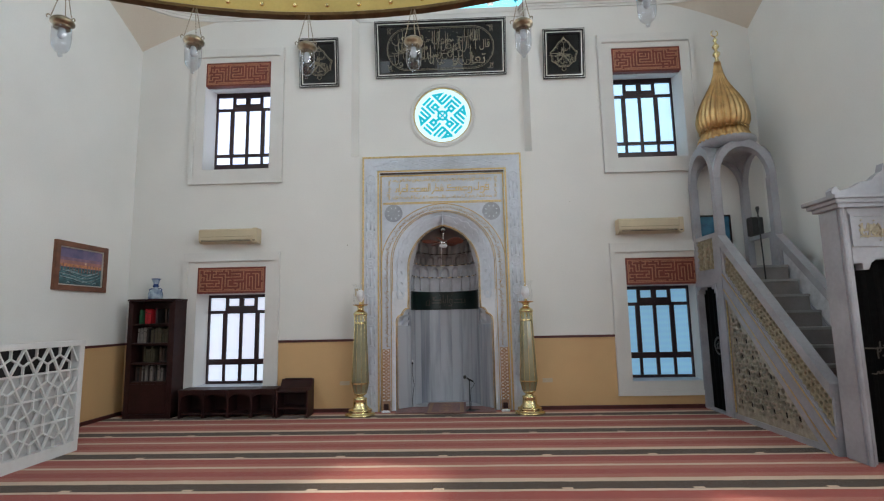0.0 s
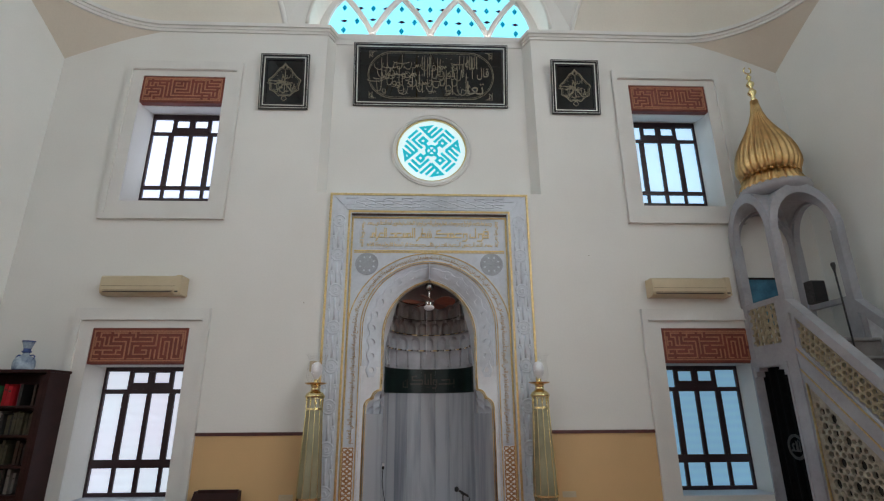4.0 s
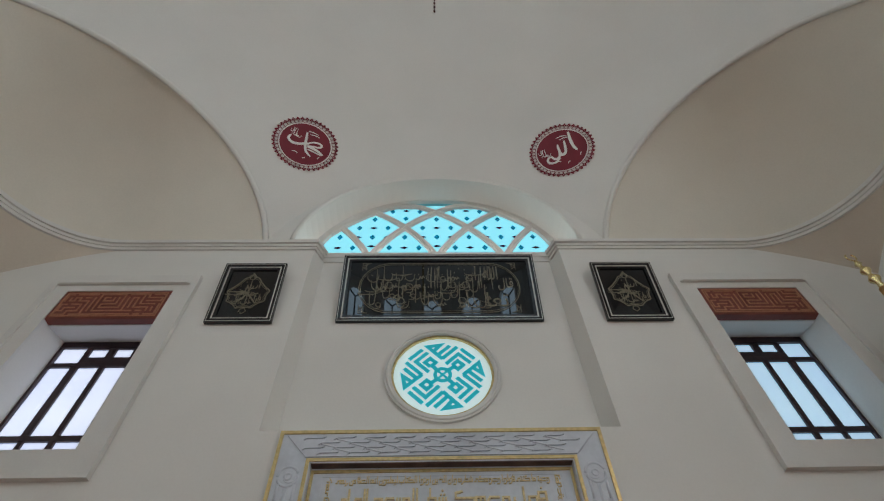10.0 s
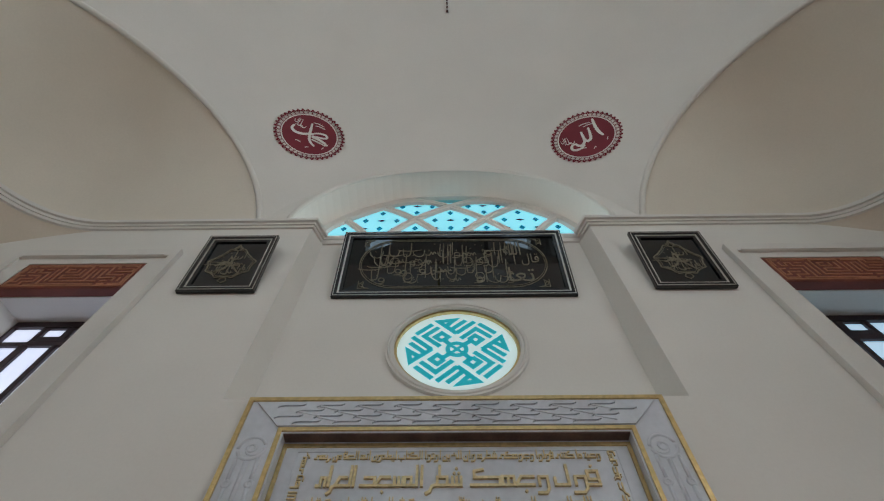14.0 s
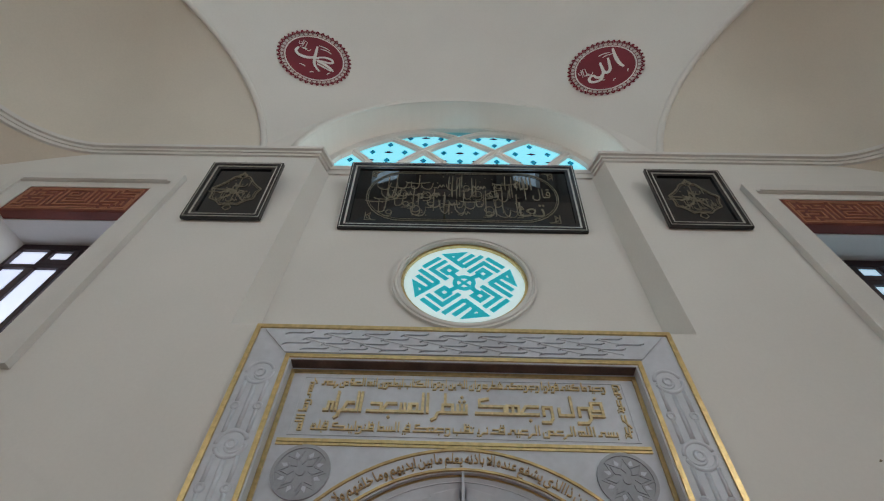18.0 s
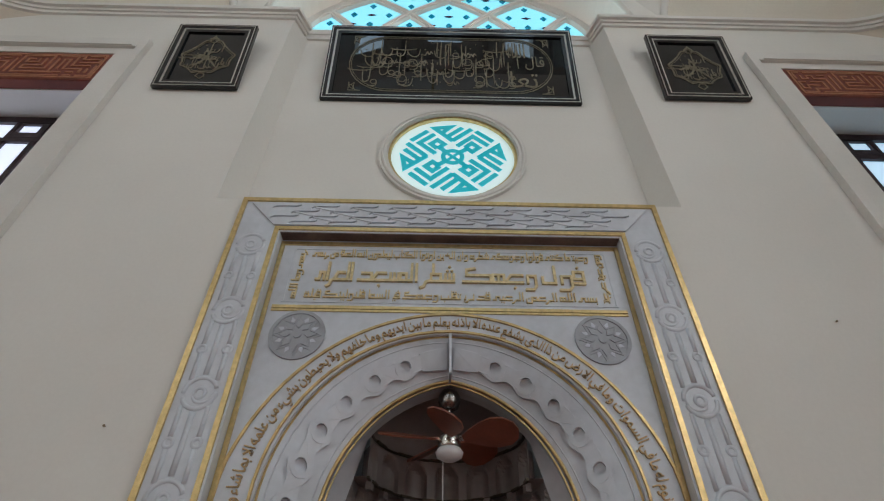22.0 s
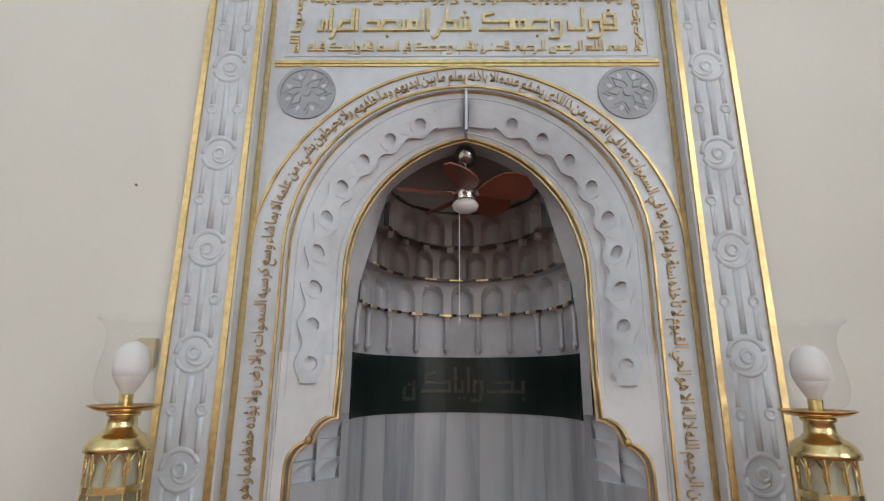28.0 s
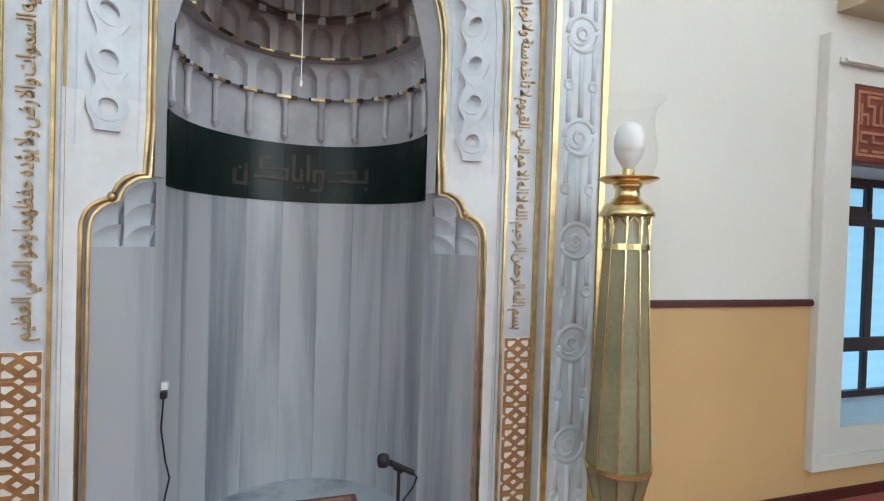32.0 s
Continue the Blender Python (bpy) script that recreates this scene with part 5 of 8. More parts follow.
        part("lattice_knot", bm, COPPER, PANEL, "copper-coloured knotwork")

# gilt script that climbs one pilaster, follows the arch and comes down the other
arc = [(0.893, 0.955), (0.893, 2.22)] + [(x * 0.893 / 0.805 if z < 2.9 else x * 1.07, 2.25 + (z - 2.25) * 1.085) for x, z in pointed(0.805, 2.25, 3.065)[1:16]] + [(0.0, 3.125)]
arc += [(-x, z) for x, z in arc[::-1][1:]]
bent_lettering("arch_inscription", "بسم الله الرحمن الرحيم الله لا اله الا هو الحي القيوم لا تأخذه سنة ولا نوم له ما في السموات وما في الارض من ذا الذي يشفع عنده الا باذنه يعلم ما بين ايديهم وما خلفهم ولا يحيطون بشيء من علمه الا بما شاء وسع كرسيه السموات والارض ولا يؤده حفظهما وهو العلي العظيم", arc, 0.098, PY, SCRIPTCOPPER, PANEL, "gilt script running up the pilasters and round the arch", bold=0.004)

# splayed inner arch: from the panel back to the mouth of the niche, stepping out at the shoulders
SPAN = 0.982                                   # the shoulders lie nearer than the mouth, in the plane of the splay
SH = [(0.755, 0.0), (0.755, 1.33)] + [(0.655 + 0.098 * math.cos(radians(a)), 1.352 + 0.098 * math.sin(radians(a))) for a in (6, 25, 45, 62, 79)] + [(0.6685, 1.453)]
SH += [(0.570 + 0.098 * math.cos(radians(a)), 1.448 + 0.098 * math.sin(radians(a))) for a in (10, 30, 50, 70, 87)]
SH = [(0.567 + (x - 0.567) * SPAN if x > 0.567 else 0.567, z) for x, z in SH]
MOUTH = SH + [(0.567, 1.75)] + pointed(0.567, 2.17, 2.86)
MOUTH = MOUTH + [(-x, z) for x, z in (SH + [(0.567, 1.75)])[::-1]]
OUT = [(0.805, z) for x, z in SH + [(0.567, 1.75)]] + pointed(0.805, 2.25, 3.065)
OUT = OUT + [(-x, z) for x, z in OUT[:len(SH) + 1][::-1]]
OUT = [(0.805 if i < 14 else x, z) for i, (x, z) in enumerate(OUT)]
MY = 0.15


def splay_y(x, z):
    """Depth of the splay at its inner edge: the mouth's own, and forward of it where the shoulders step out."""
    if z > 1.56 or abs(x) <= 0.567:
        return MY
    return MY - (abs(x) - 0.567) / (0.805 - 0.567) * (MY - PY - 0.02)


bm = bm_new()
fb = [bm.verts.new((x, splay_y(x, z), z)) for x, z in MOUTH]
fc = [bm.verts.new((x * (0.995 if z > 1.551 else 1.0), MY + 0.1 if z > 1.551 else splay_y(x, z) + 0.014, z)) for x, z in MOUTH]
for i in range(len(fb) - 1):
    bm.faces.new((fb[i], fb[i + 1], fc[i + 1], fc[i]))
part("mouth_reveal", bm, MARBLE, MIHRAB)
part("gilt_mouth_bead", tube(bm_new(), [(x, splay_y(x, z) - 0.002, z) for x, z in MOUTH], 0.0085, 8), LINEGOLD, MIHRAB, "gilt bead round the niche mouth", smooth=True)
bm = strip(bm_new(), [(x * 0.972, z - 0.012 if z > 1.6 else z - 0.008) for x, z in MOUTH], 0.004, 0.006, 0.014)
for v in bm.verts:
    v.co.y += splay_y(v.co.x / 0.972, v.co.z)
part("gilt_mouth_line", bm, LINEGOLD, MIHRAB)
for sx in (-1, 1):
    kx, kz = SH[7]
    part("gilt_knot", lathe(bm_new(), [(0.001, -0.020), (0.012, -0.014), (0.017, 0.0), (0.012, 0.014), (0.001, 0.020)], (sx * kx, splay_y(kx, kz) - 0.006, kz), 12), LINEGOLD, MIHRAB, smooth=True)


def on_splay(u, v):
    """A place on the splay: u along the arch (0 to 1, one side to the other), v across it."""
    n = len(OUT) - 1
    d = u * n
    i = min(n - 1, int(d))
    f = d - i
    a = Vector((OUT[i][0], PY + 0.02, OUT[i][1])).lerp(Vector((OUT[i + 1][0], PY + 0.02, OUT[i + 1][1])), f)
    b = Vector((MOUTH[i][0], splay_y(*MOUTH[i]), MOUTH[i][1])).lerp(Vector((MOUTH[i + 1][0], splay_y(*MOUTH[i + 1]), MOUTH[i + 1][1])), f)
    return a.lerp(b, v)


bm = bm_new()
rows = [[bm.verts.new(on_splay(k / ((len(OUT) - 1) * 4), v / 6)) for v in range(7)] for k in range((len(OUT) - 1) * 4 + 1)]
for p, q in zip(rows, rows[1:]):
    for k in range(6):
        bm.faces.new((p[k], p[k + 1], q[k + 1], q[k]))
SPLAY = part("splayed_arch", bm, MARBLE, MIHRAB, smooth=True)
for side in (0, 1):
    bm = bm_new()
    rows = []
    for u in [0.5 * k / 240 for k in range(241)]:
        u = 1 - u if side else u
        if on_splay(u, 0.5).z < 1.834:
            rows.append([bm.verts.new(on_splay(u, v / 6) + Vector((0, -0.003, 0))) for v in range(7)])
    for p, q in zip(rows, rows[1:]):
        for k in range(6):
            bm.faces.new((p[k], p[k + 1], q[k + 1], q[k]))
    bm.faces.new(rows[-1] + [bm.verts.new(v.co + Vector((0, 0.004, 0))) for v in rows[-1][::-1]])
    part("splay_foot_slab", bm, PALEMARBLE, SPLAY, "paler marble slab at the foot of the splay")
# chain of the splay: broad links round open eyes, with strands that cross between them
EYES = 0.166


def chain_place(u, off):
    """A place beside the splay's middle line, and the direction out of the stone there."""
    a, b = on_splay(u, 0.0), on_splay(u, 1.0)
    t = (on_splay(min(1, u + 0.003), 0.5) - on_splay(max(0, u - 0.003), 0.5)).normalized()
    nrm = t.cross((b - a).normalized()).normalized()
    return on_splay(u, 0.5 + off / (b - a).length), (nrm if nrm.y < 0 else -nrm)


for side in (0, 1):
    run, d, before = [], 0.0, None
    for k in range(901):
        u = 0.5 * k / 900
        u = 1 - u if side else u
        p = on_splay(u, 0.5)
        if p.z > 1.68 and abs(p.x) > 0.012:
            d += (p - before).length if before is not None else 0.0
            before = p
            if not run or d - run[-1][1] > 0.007:
                run.append((u, d))
    def laid(bm):
        """Lays a flat piece, drawn along and across the chain, on to the splay."""
        for v in bm.verts:
            d = min(max(v.co.x, 0.0), run[-1][1])
            i = min(int(d / run[-1][1] * (len(run) - 2)), len(run) - 2)
            while i > 0 and run[i][1] > d:
                i -= 1
            while i < len(run) - 2 and run[i + 1][1] < d:
                i += 1
            (u0, d0), (u1, d1) = run[i], run[i + 1]
            p, nrm = chain_place(u0 + (u1 - u0) * (d - d0) / (d1 - d0), v.co.z)
            v.co = p - nrm * v.co.y
        return bm

    links = int(run[-1][1] / EYES)
    rest = [(EYES * links, 0.044), (EYES * links + 0.03, 0.050), (run[-1][1], 0.056)]
    part("chain_link", laid(slab(bm_new(), [(x, -z) for x, z in rest] + rest[::-1], (), -0.022, 0.004)), MARBLE, SPLAY)
    for k in range(links):
        c = EYES * (k + 0.5)
        wave = [(c + EYES * q / 12, 0.051 + 0.014 * math.cos(math.pi * q / 6)) for q in range(-6, 7)]
        link = part("chain_link", laid(slab(bm_new(), [(x, -z) for x, z in wave] + wave[::-1], [circle(c, 0.0, 0.030, 16)], -0.022, 0.004)), MARBLE, SPLAY)
        part("eye_rim", laid(strip(bm_new(), circle(c, 0.0, 0.0415, 18), 0.010, -0.0255, -0.021, closed=True)), MARBLE, link)
        # the strand that passes over, from one eye's rim to the next
        way = -1 if k % 2 else 1
        lift = [(c + x, way * z) for x, z in ((0.012, 0.044), (0.034, 0.038), (0.060, 0.020), (EYES / 2, 0.0), (EYES - 0.060, -0.020), (EYES - 0.034, -0.038), (EYES - 0.012, -0.044))]
        if k < links - 1:
            part("crossing_strand", laid(strip(bm_new(), lift, 0.0150, -0.0240, -0.021)), MARBLE, link)
# raised rims on both sides of the chain
for v in (0.14, 0.88):
    bm = bm_new()
    line = [on_splay(k / 160, v) + Vector((0, -0.001, 0)) for k in range(161)]
    line = [p for p in line if p.z > 1.62]
    tube(bm, line, 0.0032, 6)
    part("splay_rim", bm, MARBLE, SPLAY)
part("splay_tip", one_box(-0.006, 0.006, PY - 0.002, MY, 2.85, 3.075), MARBLE, SPLAY)

# niche: a half round wall of fluted marble slabs
NR, NY = 0.54, 0.31
NICHE = part("niche_wall", bm_new(), MARBLE, MIHRAB)
SLABS = 9


def curved_slab(r0, r1, a0, a1, z0, z1, n=5):
    bm = bm_new()
    cols = [[bm.verts.new((r * math.cos(t), NY + r * 1.05 * math.sin(t), z)) for r, z in ((r0, z0), (r1, z0), (r1, z1), (r0, z1))] for t in [a0 + (a1 - a0) * k / n for k in range(n + 1)]]
    for p, q in zip(cols, cols[1:]):
        for k in range(4):
            bm.faces.new((p[k], q[k], q[(k + 1) % 4], p[(k + 1) % 4]))
    bm.faces.new(cols[0]), bm.faces.new(cols[-1][::-1])
    return bm


for i in range(SLABS):
    a0, a1 = math.pi * i / SLABS, math.pi * (i + 1) / SLABS
    part("niche_slab", curved_slab(NR, NR + 0.05, a0 + 0.0015, a1 - 0.0015, 0.0, 1.52), VEINED, NICHE)
    part("band_tile", curved_slab(NR - 0.008, NR + 0.04, a0 + 0.001, a1 - 0.001, 1.521, 1.826, 10), GREENSTONE, NICHE, "dark green polished stone band")
for words, x0, x1 in (("بد", 0.13, 0.33), ("واياك", -0.24, 0.11), ("ن", -0.335, -0.275)):
    bm = square_script(words, x0, x1, 1.585, 1.765, 0.0085, -0.004, 0.0)
    for v in bm.verts:
        v.co.y += NY + 1.05 * math.sqrt((NR - 0.008) ** 2 - v.co.x ** 2) - 0.001
    part("band_inscription", bm, DULLGILT, NICHE, "dull gilt lettering on the green band")
for sx in (-1, 1):
    # angled side wall from the mouth to the round wall; under the shoulder it is carved into hollow scales
    def jamb_y(x):
        near = splay_y(0.75, 1.0) + 0.012
        return near + (0.75 - abs(x)) / (0.75 - NR) * (NY - near)

    def flat(bm, x0, x1, z0, z1):
        bm.faces.new([bm.verts.new((sx * x, jamb_y(x), z)) for x, z in ((x0, z0), (x1, z0), (x1, z1), (x0, z1))])

    bm = bm_new()
    for x0, x1, z0, z1 in ((NR, 0.75, 0.0, 1.275), (NR, 0.567, 1.275, 1.62), (0.737, 0.75, 1.275, 1.445), (0.652, 0.75, 1.445, 1.62), (0.567, 0.652, 1.53, 1.62)):
        flat(bm, x0, x1, z0, z1)
    cheek = bm_new()
    cheek.faces.new([cheek.verts.new(p) for p in ((sx * 0.565, MY + 0.09, 1.55), (sx * NR, NY, 1.55), (sx * NR, NY, 2.2), (sx * 0.565, MY + 0.09, 2.2))])
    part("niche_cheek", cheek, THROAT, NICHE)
    part("niche_jamb", bm, VEINED, NICHE)
    for cx, cz, r in ((0.567, 1.445, 0.085), (0.652, 1.36, 0.085), (0.567, 1.36, 0.085), (0.652, 1.275, 0.085), (0.567, 1.275, 0.085)):
        def hollow(x, z, deep):
            return (sx * x, jamb_y(x) + deep, z)

        bm = bm_new()
        rows = []
        for j in range(8):
            q = j / 7
            deep = 0.055 * math.sqrt(max(0.0, 1 - q * q))
            rows.append([bm.verts.new(hollow(cx + r * q * math.cos(t), cz + r * q * math.sin(t), deep)) for t in [math.pi / 2 * k / 10 for k in range(11)]])
        for j in range(7):
            for k in range(10):
                if j:
                    bm.faces.new((rows[j][k], rows[j + 1][k], rows[j + 1][k + 1], rows[j][k + 1]))
                else:
                    bm.faces.new((rows[0][0], rows[1][k], rows[1][k + 1]))
        shell = part("shoulder_vault", bm, MARBLE, NICHE, smooth=True)
        # spandrel, foot and cheek of the hollow
        bm = bm_new()
        edge = [math.pi / 2 * k / 10 for k in range(11)]
        for t0, t1 in zip(edge, edge[1:]):
            e = [(cx + r * math.cos(t), cz + r * math.sin(t)) for t in (t0, t1)]
            o = [(cx + r, cz + r * math.tan(t)) if t <= math.pi / 4 + 1e-6 else (cx + r / math.tan(t), cz + r) for t in (t0, t1)]
            bm.faces.new([bm.verts.new(hollow(x, z, 0.0)) for x, z in (e[0], e[1], o[1], o[0])])
        for j in range(7):
            q0, q1 = j / 7, (j + 1) / 7
            d0, d1 = (0.055 * math.sqrt(max(0.0, 1 - q * q)) for q in (q0, q1))
            bm.faces.new([bm.verts.new(hollow(cx + r * q, cz, d)) for q, d in ((q0, 0.0), (q1, 0.0), (q1, d1), (q0, d0))] if d1 > 0 else [bm.verts.new(hollow(cx + r * q, cz, d)) for q, d in ((q0, 0.0), (q1, 0.0), (q0, d0))])
            bm.faces.new([bm.verts.new(hollow(cx, cz + r * q, d)) for q, d in ((q0, 0.0), (q1, 0.0), (q1, d1), (q0, d0))] if d1 > 0 else [bm.verts.new(hollow(cx, cz + r * q, d)) for q, d in ((q0, 0.0), (q1, 0.0), (q0, d0))])
        part("vault_edge", bm, MARBLE, NICHE)

# stalactite half dome: tiers of small arched cells that close in towards the top
TIERS = [(1.826, 2.07, 0.545, 0.0, 9, 0.0), (2.07, 2.265, 0.515, 0.050, 9, 0.0), (2.265, 2.45, 0.455, 0.045, 9, 0.5), (2.45, 2.655, 0.385, 0.045, 7, 0.0)]


def round_wall(r, a, z):
    return (r * math.cos(a), NY + 1.05 * r * math.sin(a), z)


def curved_block(r0, r1, a0, a1, z0, z1, n=2):
    """A small block that follows the round wall."""
    bm = bm_new()
    cols = [[bm.verts.new(round_wall(r, a0 + (a1 - a0) * k / n, z)) for r, z in ((r0, z0), (r1, z0), (r1, z1), (r0, z1))] for k in range(n + 1)]
    for p, q in zip(cols, cols[1:]):
        for k in range(4):
            bm.faces.new((p[k], q[k], q[(k + 1) % 4], p[(k + 1) % 4]))
    bm.faces.new(cols[0]), bm.faces.new(cols[-1][::-1])
    return bm


for ti, (z0, z1, r, dep, cells, off) in enumerate(TIERS):
    nxt = TIERS[ti + 1] if ti + 1 < len(TIERS) else None
    bm = bm_new()
    fine, tall = 16, 12
    n = cells * fine
    rows = []
    for k in range(n + 1):
        a = math.pi * k / n
        u = (k / fine + off) % 1.0
        w = abs(u - 0.5) / 0.36                     # 0 in the cell's middle, 1 at its pier
        col = []
        for j in range(tall + 1):
            v = j / tall
            deep = 0.0
            if w < 1:
                rim = 0.50 + 0.40 * math.sqrt(1 - w * w)
                if v < rim:
                    deep = math.sqrt(1 - w * w) * min(1.0, (rim - v) / 0.16)
            col.append(bm.verts.new(round_wall(r + dep * deep, a, z0 + (z1 - z0) * v)))
        if nxt:
            col.append(bm.verts.new(round_wall(nxt[2] - 0.002, a, z1 + 0.002)))
        rows.append(col)
    for p, q in zip(rows, rows[1:]):
        for j in range(len(p) - 1):
            bm.faces.new((p[j], q[j], q[j + 1], p[j + 1]))
    # shade in the colour: grey below, darker brownish from the third tier up
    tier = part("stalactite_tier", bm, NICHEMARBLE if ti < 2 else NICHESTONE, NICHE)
    step = math.pi / cells
    if ti == 0:
        for k in range(cells + 1):
            # slender pendant column under each pier, with a short gilt bar on top
            a = min(math.pi - 0.06, max(0.06, step * k))
            c = Vector(round_wall(0.53, a, 0))
            bm = tube(bm_new(), [c + Vector((0, 0, 1.875)), c + Vector((0, 0, 2.03))], 0.014, 8)
            lathe(bm, [(0.001, 1.84), (0.013, 1.852), (0.019, 1.866), (0.013, 1.882), (0.001, 1.884)], (c.x, c.y, 0), 10)
            lathe(bm, [(0.013, 2.028), (0.026, 2.058), (0.026, 2.067), (0.001, 2.068)], (c.x, c.y, 0), 10)
            part("pendant", bm, NICHEMARBLE, tier)
            for b0, b1, mat in ((-0.105, -0.045, DARKLIP), (-0.044, 0.050, GOLD), (0.051, 0.10, PAINTWHITE), (0.101, 0.125, DARKLIP)):
                part("tier_lip", curved_block(0.497, 0.513, a + b0, a + b1, 2.058, 2.073), mat, tier)
    elif nxt:
        # zigzag lip of the tier above
        for k in range(cells * 2):
            a0 = step * k / 2
            rr = nxt[2] - (0.006 if k % 2 else 0.016)
            part("tier_lip", curved_block(rr - 0.006, rr + 0.008, a0, a0 + step * 0.5, z1 - 0.009 + 0.004 * (k % 2), z1 + 0.003), (GOLD if k % 2 else DARKLIP) if ti == 1 else DARKLIP, tier)
        if ti == 2:
            for k in range(8):
                a0 = math.pi * (k + 0.5) / 8
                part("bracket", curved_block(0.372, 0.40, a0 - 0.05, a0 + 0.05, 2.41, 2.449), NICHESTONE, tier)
    else:
        for k in range(12):
            a0 = math.pi * k / 12
            rr = 0.372 + (0.012 if k % 2 else 0.0)
            part("tier_lip", curved_block(rr - 0.006, rr + 0.01, a0, a0 + math.pi / 12, 2.647, 2.658), DARKLIP, tier)
bm = bm_new()
rows = []
for j in range(9):
    e = math.pi / 2 * j / 8
    rr = 0.39 * math.cos(e) + 0.002
    rows.append([bm.verts.new((rr * math.cos(math.pi * k / 28), NY + 1.05 * rr * math.sin(math.pi * k / 28), 2.655 + 0.25 * math.sin(e))) for k in range(29)])
for p, q in zip(rows, rows[1:]):
    for k in range(28):
        bm.faces.new((p[k], p[k + 1], q[k + 1], q[k]))
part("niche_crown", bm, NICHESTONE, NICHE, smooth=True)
# throat between the mouth of the niche and its half dome
bm = bm_new()
arch = [(0.567, 1.60), (0.567, 1.9)] + pointed(0.567, 2.17, 2.86) + [(-0.567, 1.9), (-0.567, 1.60)]
dome = []
for x, z in arch:
    if z <= 2.07:
        r = 0.545
    elif z <= 2.655:
        r = 0.545 - (z - 2.07) / 0.585 * 0.155
    else:
        r = 0.39 * math.sqrt(max(0.0, 1 - ((z - 2.655) / 0.25) ** 2))
    dome.append((math.copysign(min(abs(x), r), x) if x else 0.0, z))
va = [bm.verts.new((x * 0.995, MY + 0.09, z)) for x, z in arch]
vb = [bm.verts.new((x, NY + 0.002, z)) for x, z in dome]
for i in range(len(va) - 1):
    bm.faces.new((va[i], va[i + 1], vb[i + 1], vb[i]))
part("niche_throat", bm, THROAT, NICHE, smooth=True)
# body of masonry behind, so that the niche is closed
part("niche_floor", one_box(-0.76, 0.76, PY + 0.02, 0.95, -0.003, 0.012), VEINED, MIHRAB)
bm = bm_new()
box(bm, -1.2, 1.2, 1.0, 1.1, 0.0, 3.3)
box(bm, -1.2, -1.0, 0.12, 1.0, 0.0, 3.3)
box(bm, 1.0, 1.2, 0.12, 1.0, 0.0, 3.3)
box(bm, -1.2, 1.2, 0.5, 1.1, 3.3, 3.4)
tagged(part("wall_niche_back", bm, PLASTER), "masonry behind the prayer niche", "wall", kind="structure")

# ---- half-round window over the mihrab ----
LW = thing("window_half_round", (0, 0, 0), "half-round plaster lattice window with aqua stained glass", "window", kind="structure")
GY = 0.40
part("glass", slab(bm_new(), [(x, z) for x, z in LUN], (), GY + 0.05, GY + 0.06), AQUAPANE, LW).visible_shadow = False
# added lamp hidden on the sill, facing up, to brighten and whiten the reveal
window_lamp((0, 0.27, 6.606), (0, 0.20, 9.0), 3.2, 0.20, 11, (1.0, 0.90, 0.86))
LR, LC = 1.615, 6.63                       # the glazed half round: radius, height of its centre
turn = [radians(-1 + 182 * k / 48) for k in range(49)]
part("outer_bar", strip(bm_new(), [(1.66 * math.cos(t), LC - 0.01 + 1.655 * math.sin(t)) for t in turn], 0.055, GY - 0.012, GY + 0.048), TRIM, LW)
part("sill", one_box(-1.74, 1.74, RECESS - 0.028, GY + 0.05, 6.50, 6.60, bevel=0.006), TRIM, LW)
for sx in (-1, 1):
    a, b = sorted((sx * 1.46, sx * 1.74))
    part("sill", one_box(a, b, 0.0, RECESS - 0.03, 6.50, 6.60), TRIM, LW)


def inside_lunette(x, z, k=0.99):
    return z > 6.6 and x * x + (z - LC) ** 2 < (LR * k) ** 2


# interlaced bars: each springs steeply from the sill and bends over
rise = [(-0.10, 6.58)] + three_point_arc((0.0, 6.81), (0.445, 7.52), (1.12, 8.06), 30)
rise += [(rise[-1][0] + 0.045 * k, rise[-1][1] + (0.016 - 0.002 * k) * k) for k in range(1, 8)]
for n in range(-3, 4):
    for s in (-1, 1):
        pts = [(0.01 + 0.89 * n + s * x, z) for x, z in rise]
        pts = [p for p in pts if inside_lunette(p[0], p[1], 1.01)]
        if len(pts) > 3:
            part("lattice_bar", strip(bm_new(), pts, 0.040, GY - 0.004 * s, GY + 0.045), TRIM, LW)
            part("bar_ridge", strip(bm_new(), pts, 0.016, GY - 0.004 * s - 0.012, GY - 0.004 * s), TRIM, LW)
EVEN = [(0, 7.77, 0), (0, 7.319, 0), (0, 6.90, 0), (-0.2, 7.547, 0), (0.2, 7.547, 0), (0, 7.547, 1), (-0.2, 7.32, 1), (0.2, 7.32, 1), (0, 7.105, 1)]
ODD = [(0, 7.32, 0), (0, 7.79, 0), (0, 6.90, 0), (0, 7.07, 1), (0, 8.0, 1), (-0.2, 7.07, 0), (0.2, 7.07, 0), (-0.2, 7.98, 0), (0.2, 7.98, 0)]
for col in range(-4, 5):
    for dx, z, plum in (ODD if col % 2 else EVEN):
        x = 0.01 + 0.445 * col + dx
        w, h = (0.056, 0.028) if plum else (0.040, 0.062)
        if inside_lunette(x, z, 0.955):
            part("stained_lozenge", slab(bm_new(), [(x - w, z), (x, z - h), (x + w, z), (x, z + h)], (), GY + 0.043, GY + 0.049), PLUMPIECE if plum else TEALPIECE, LW)

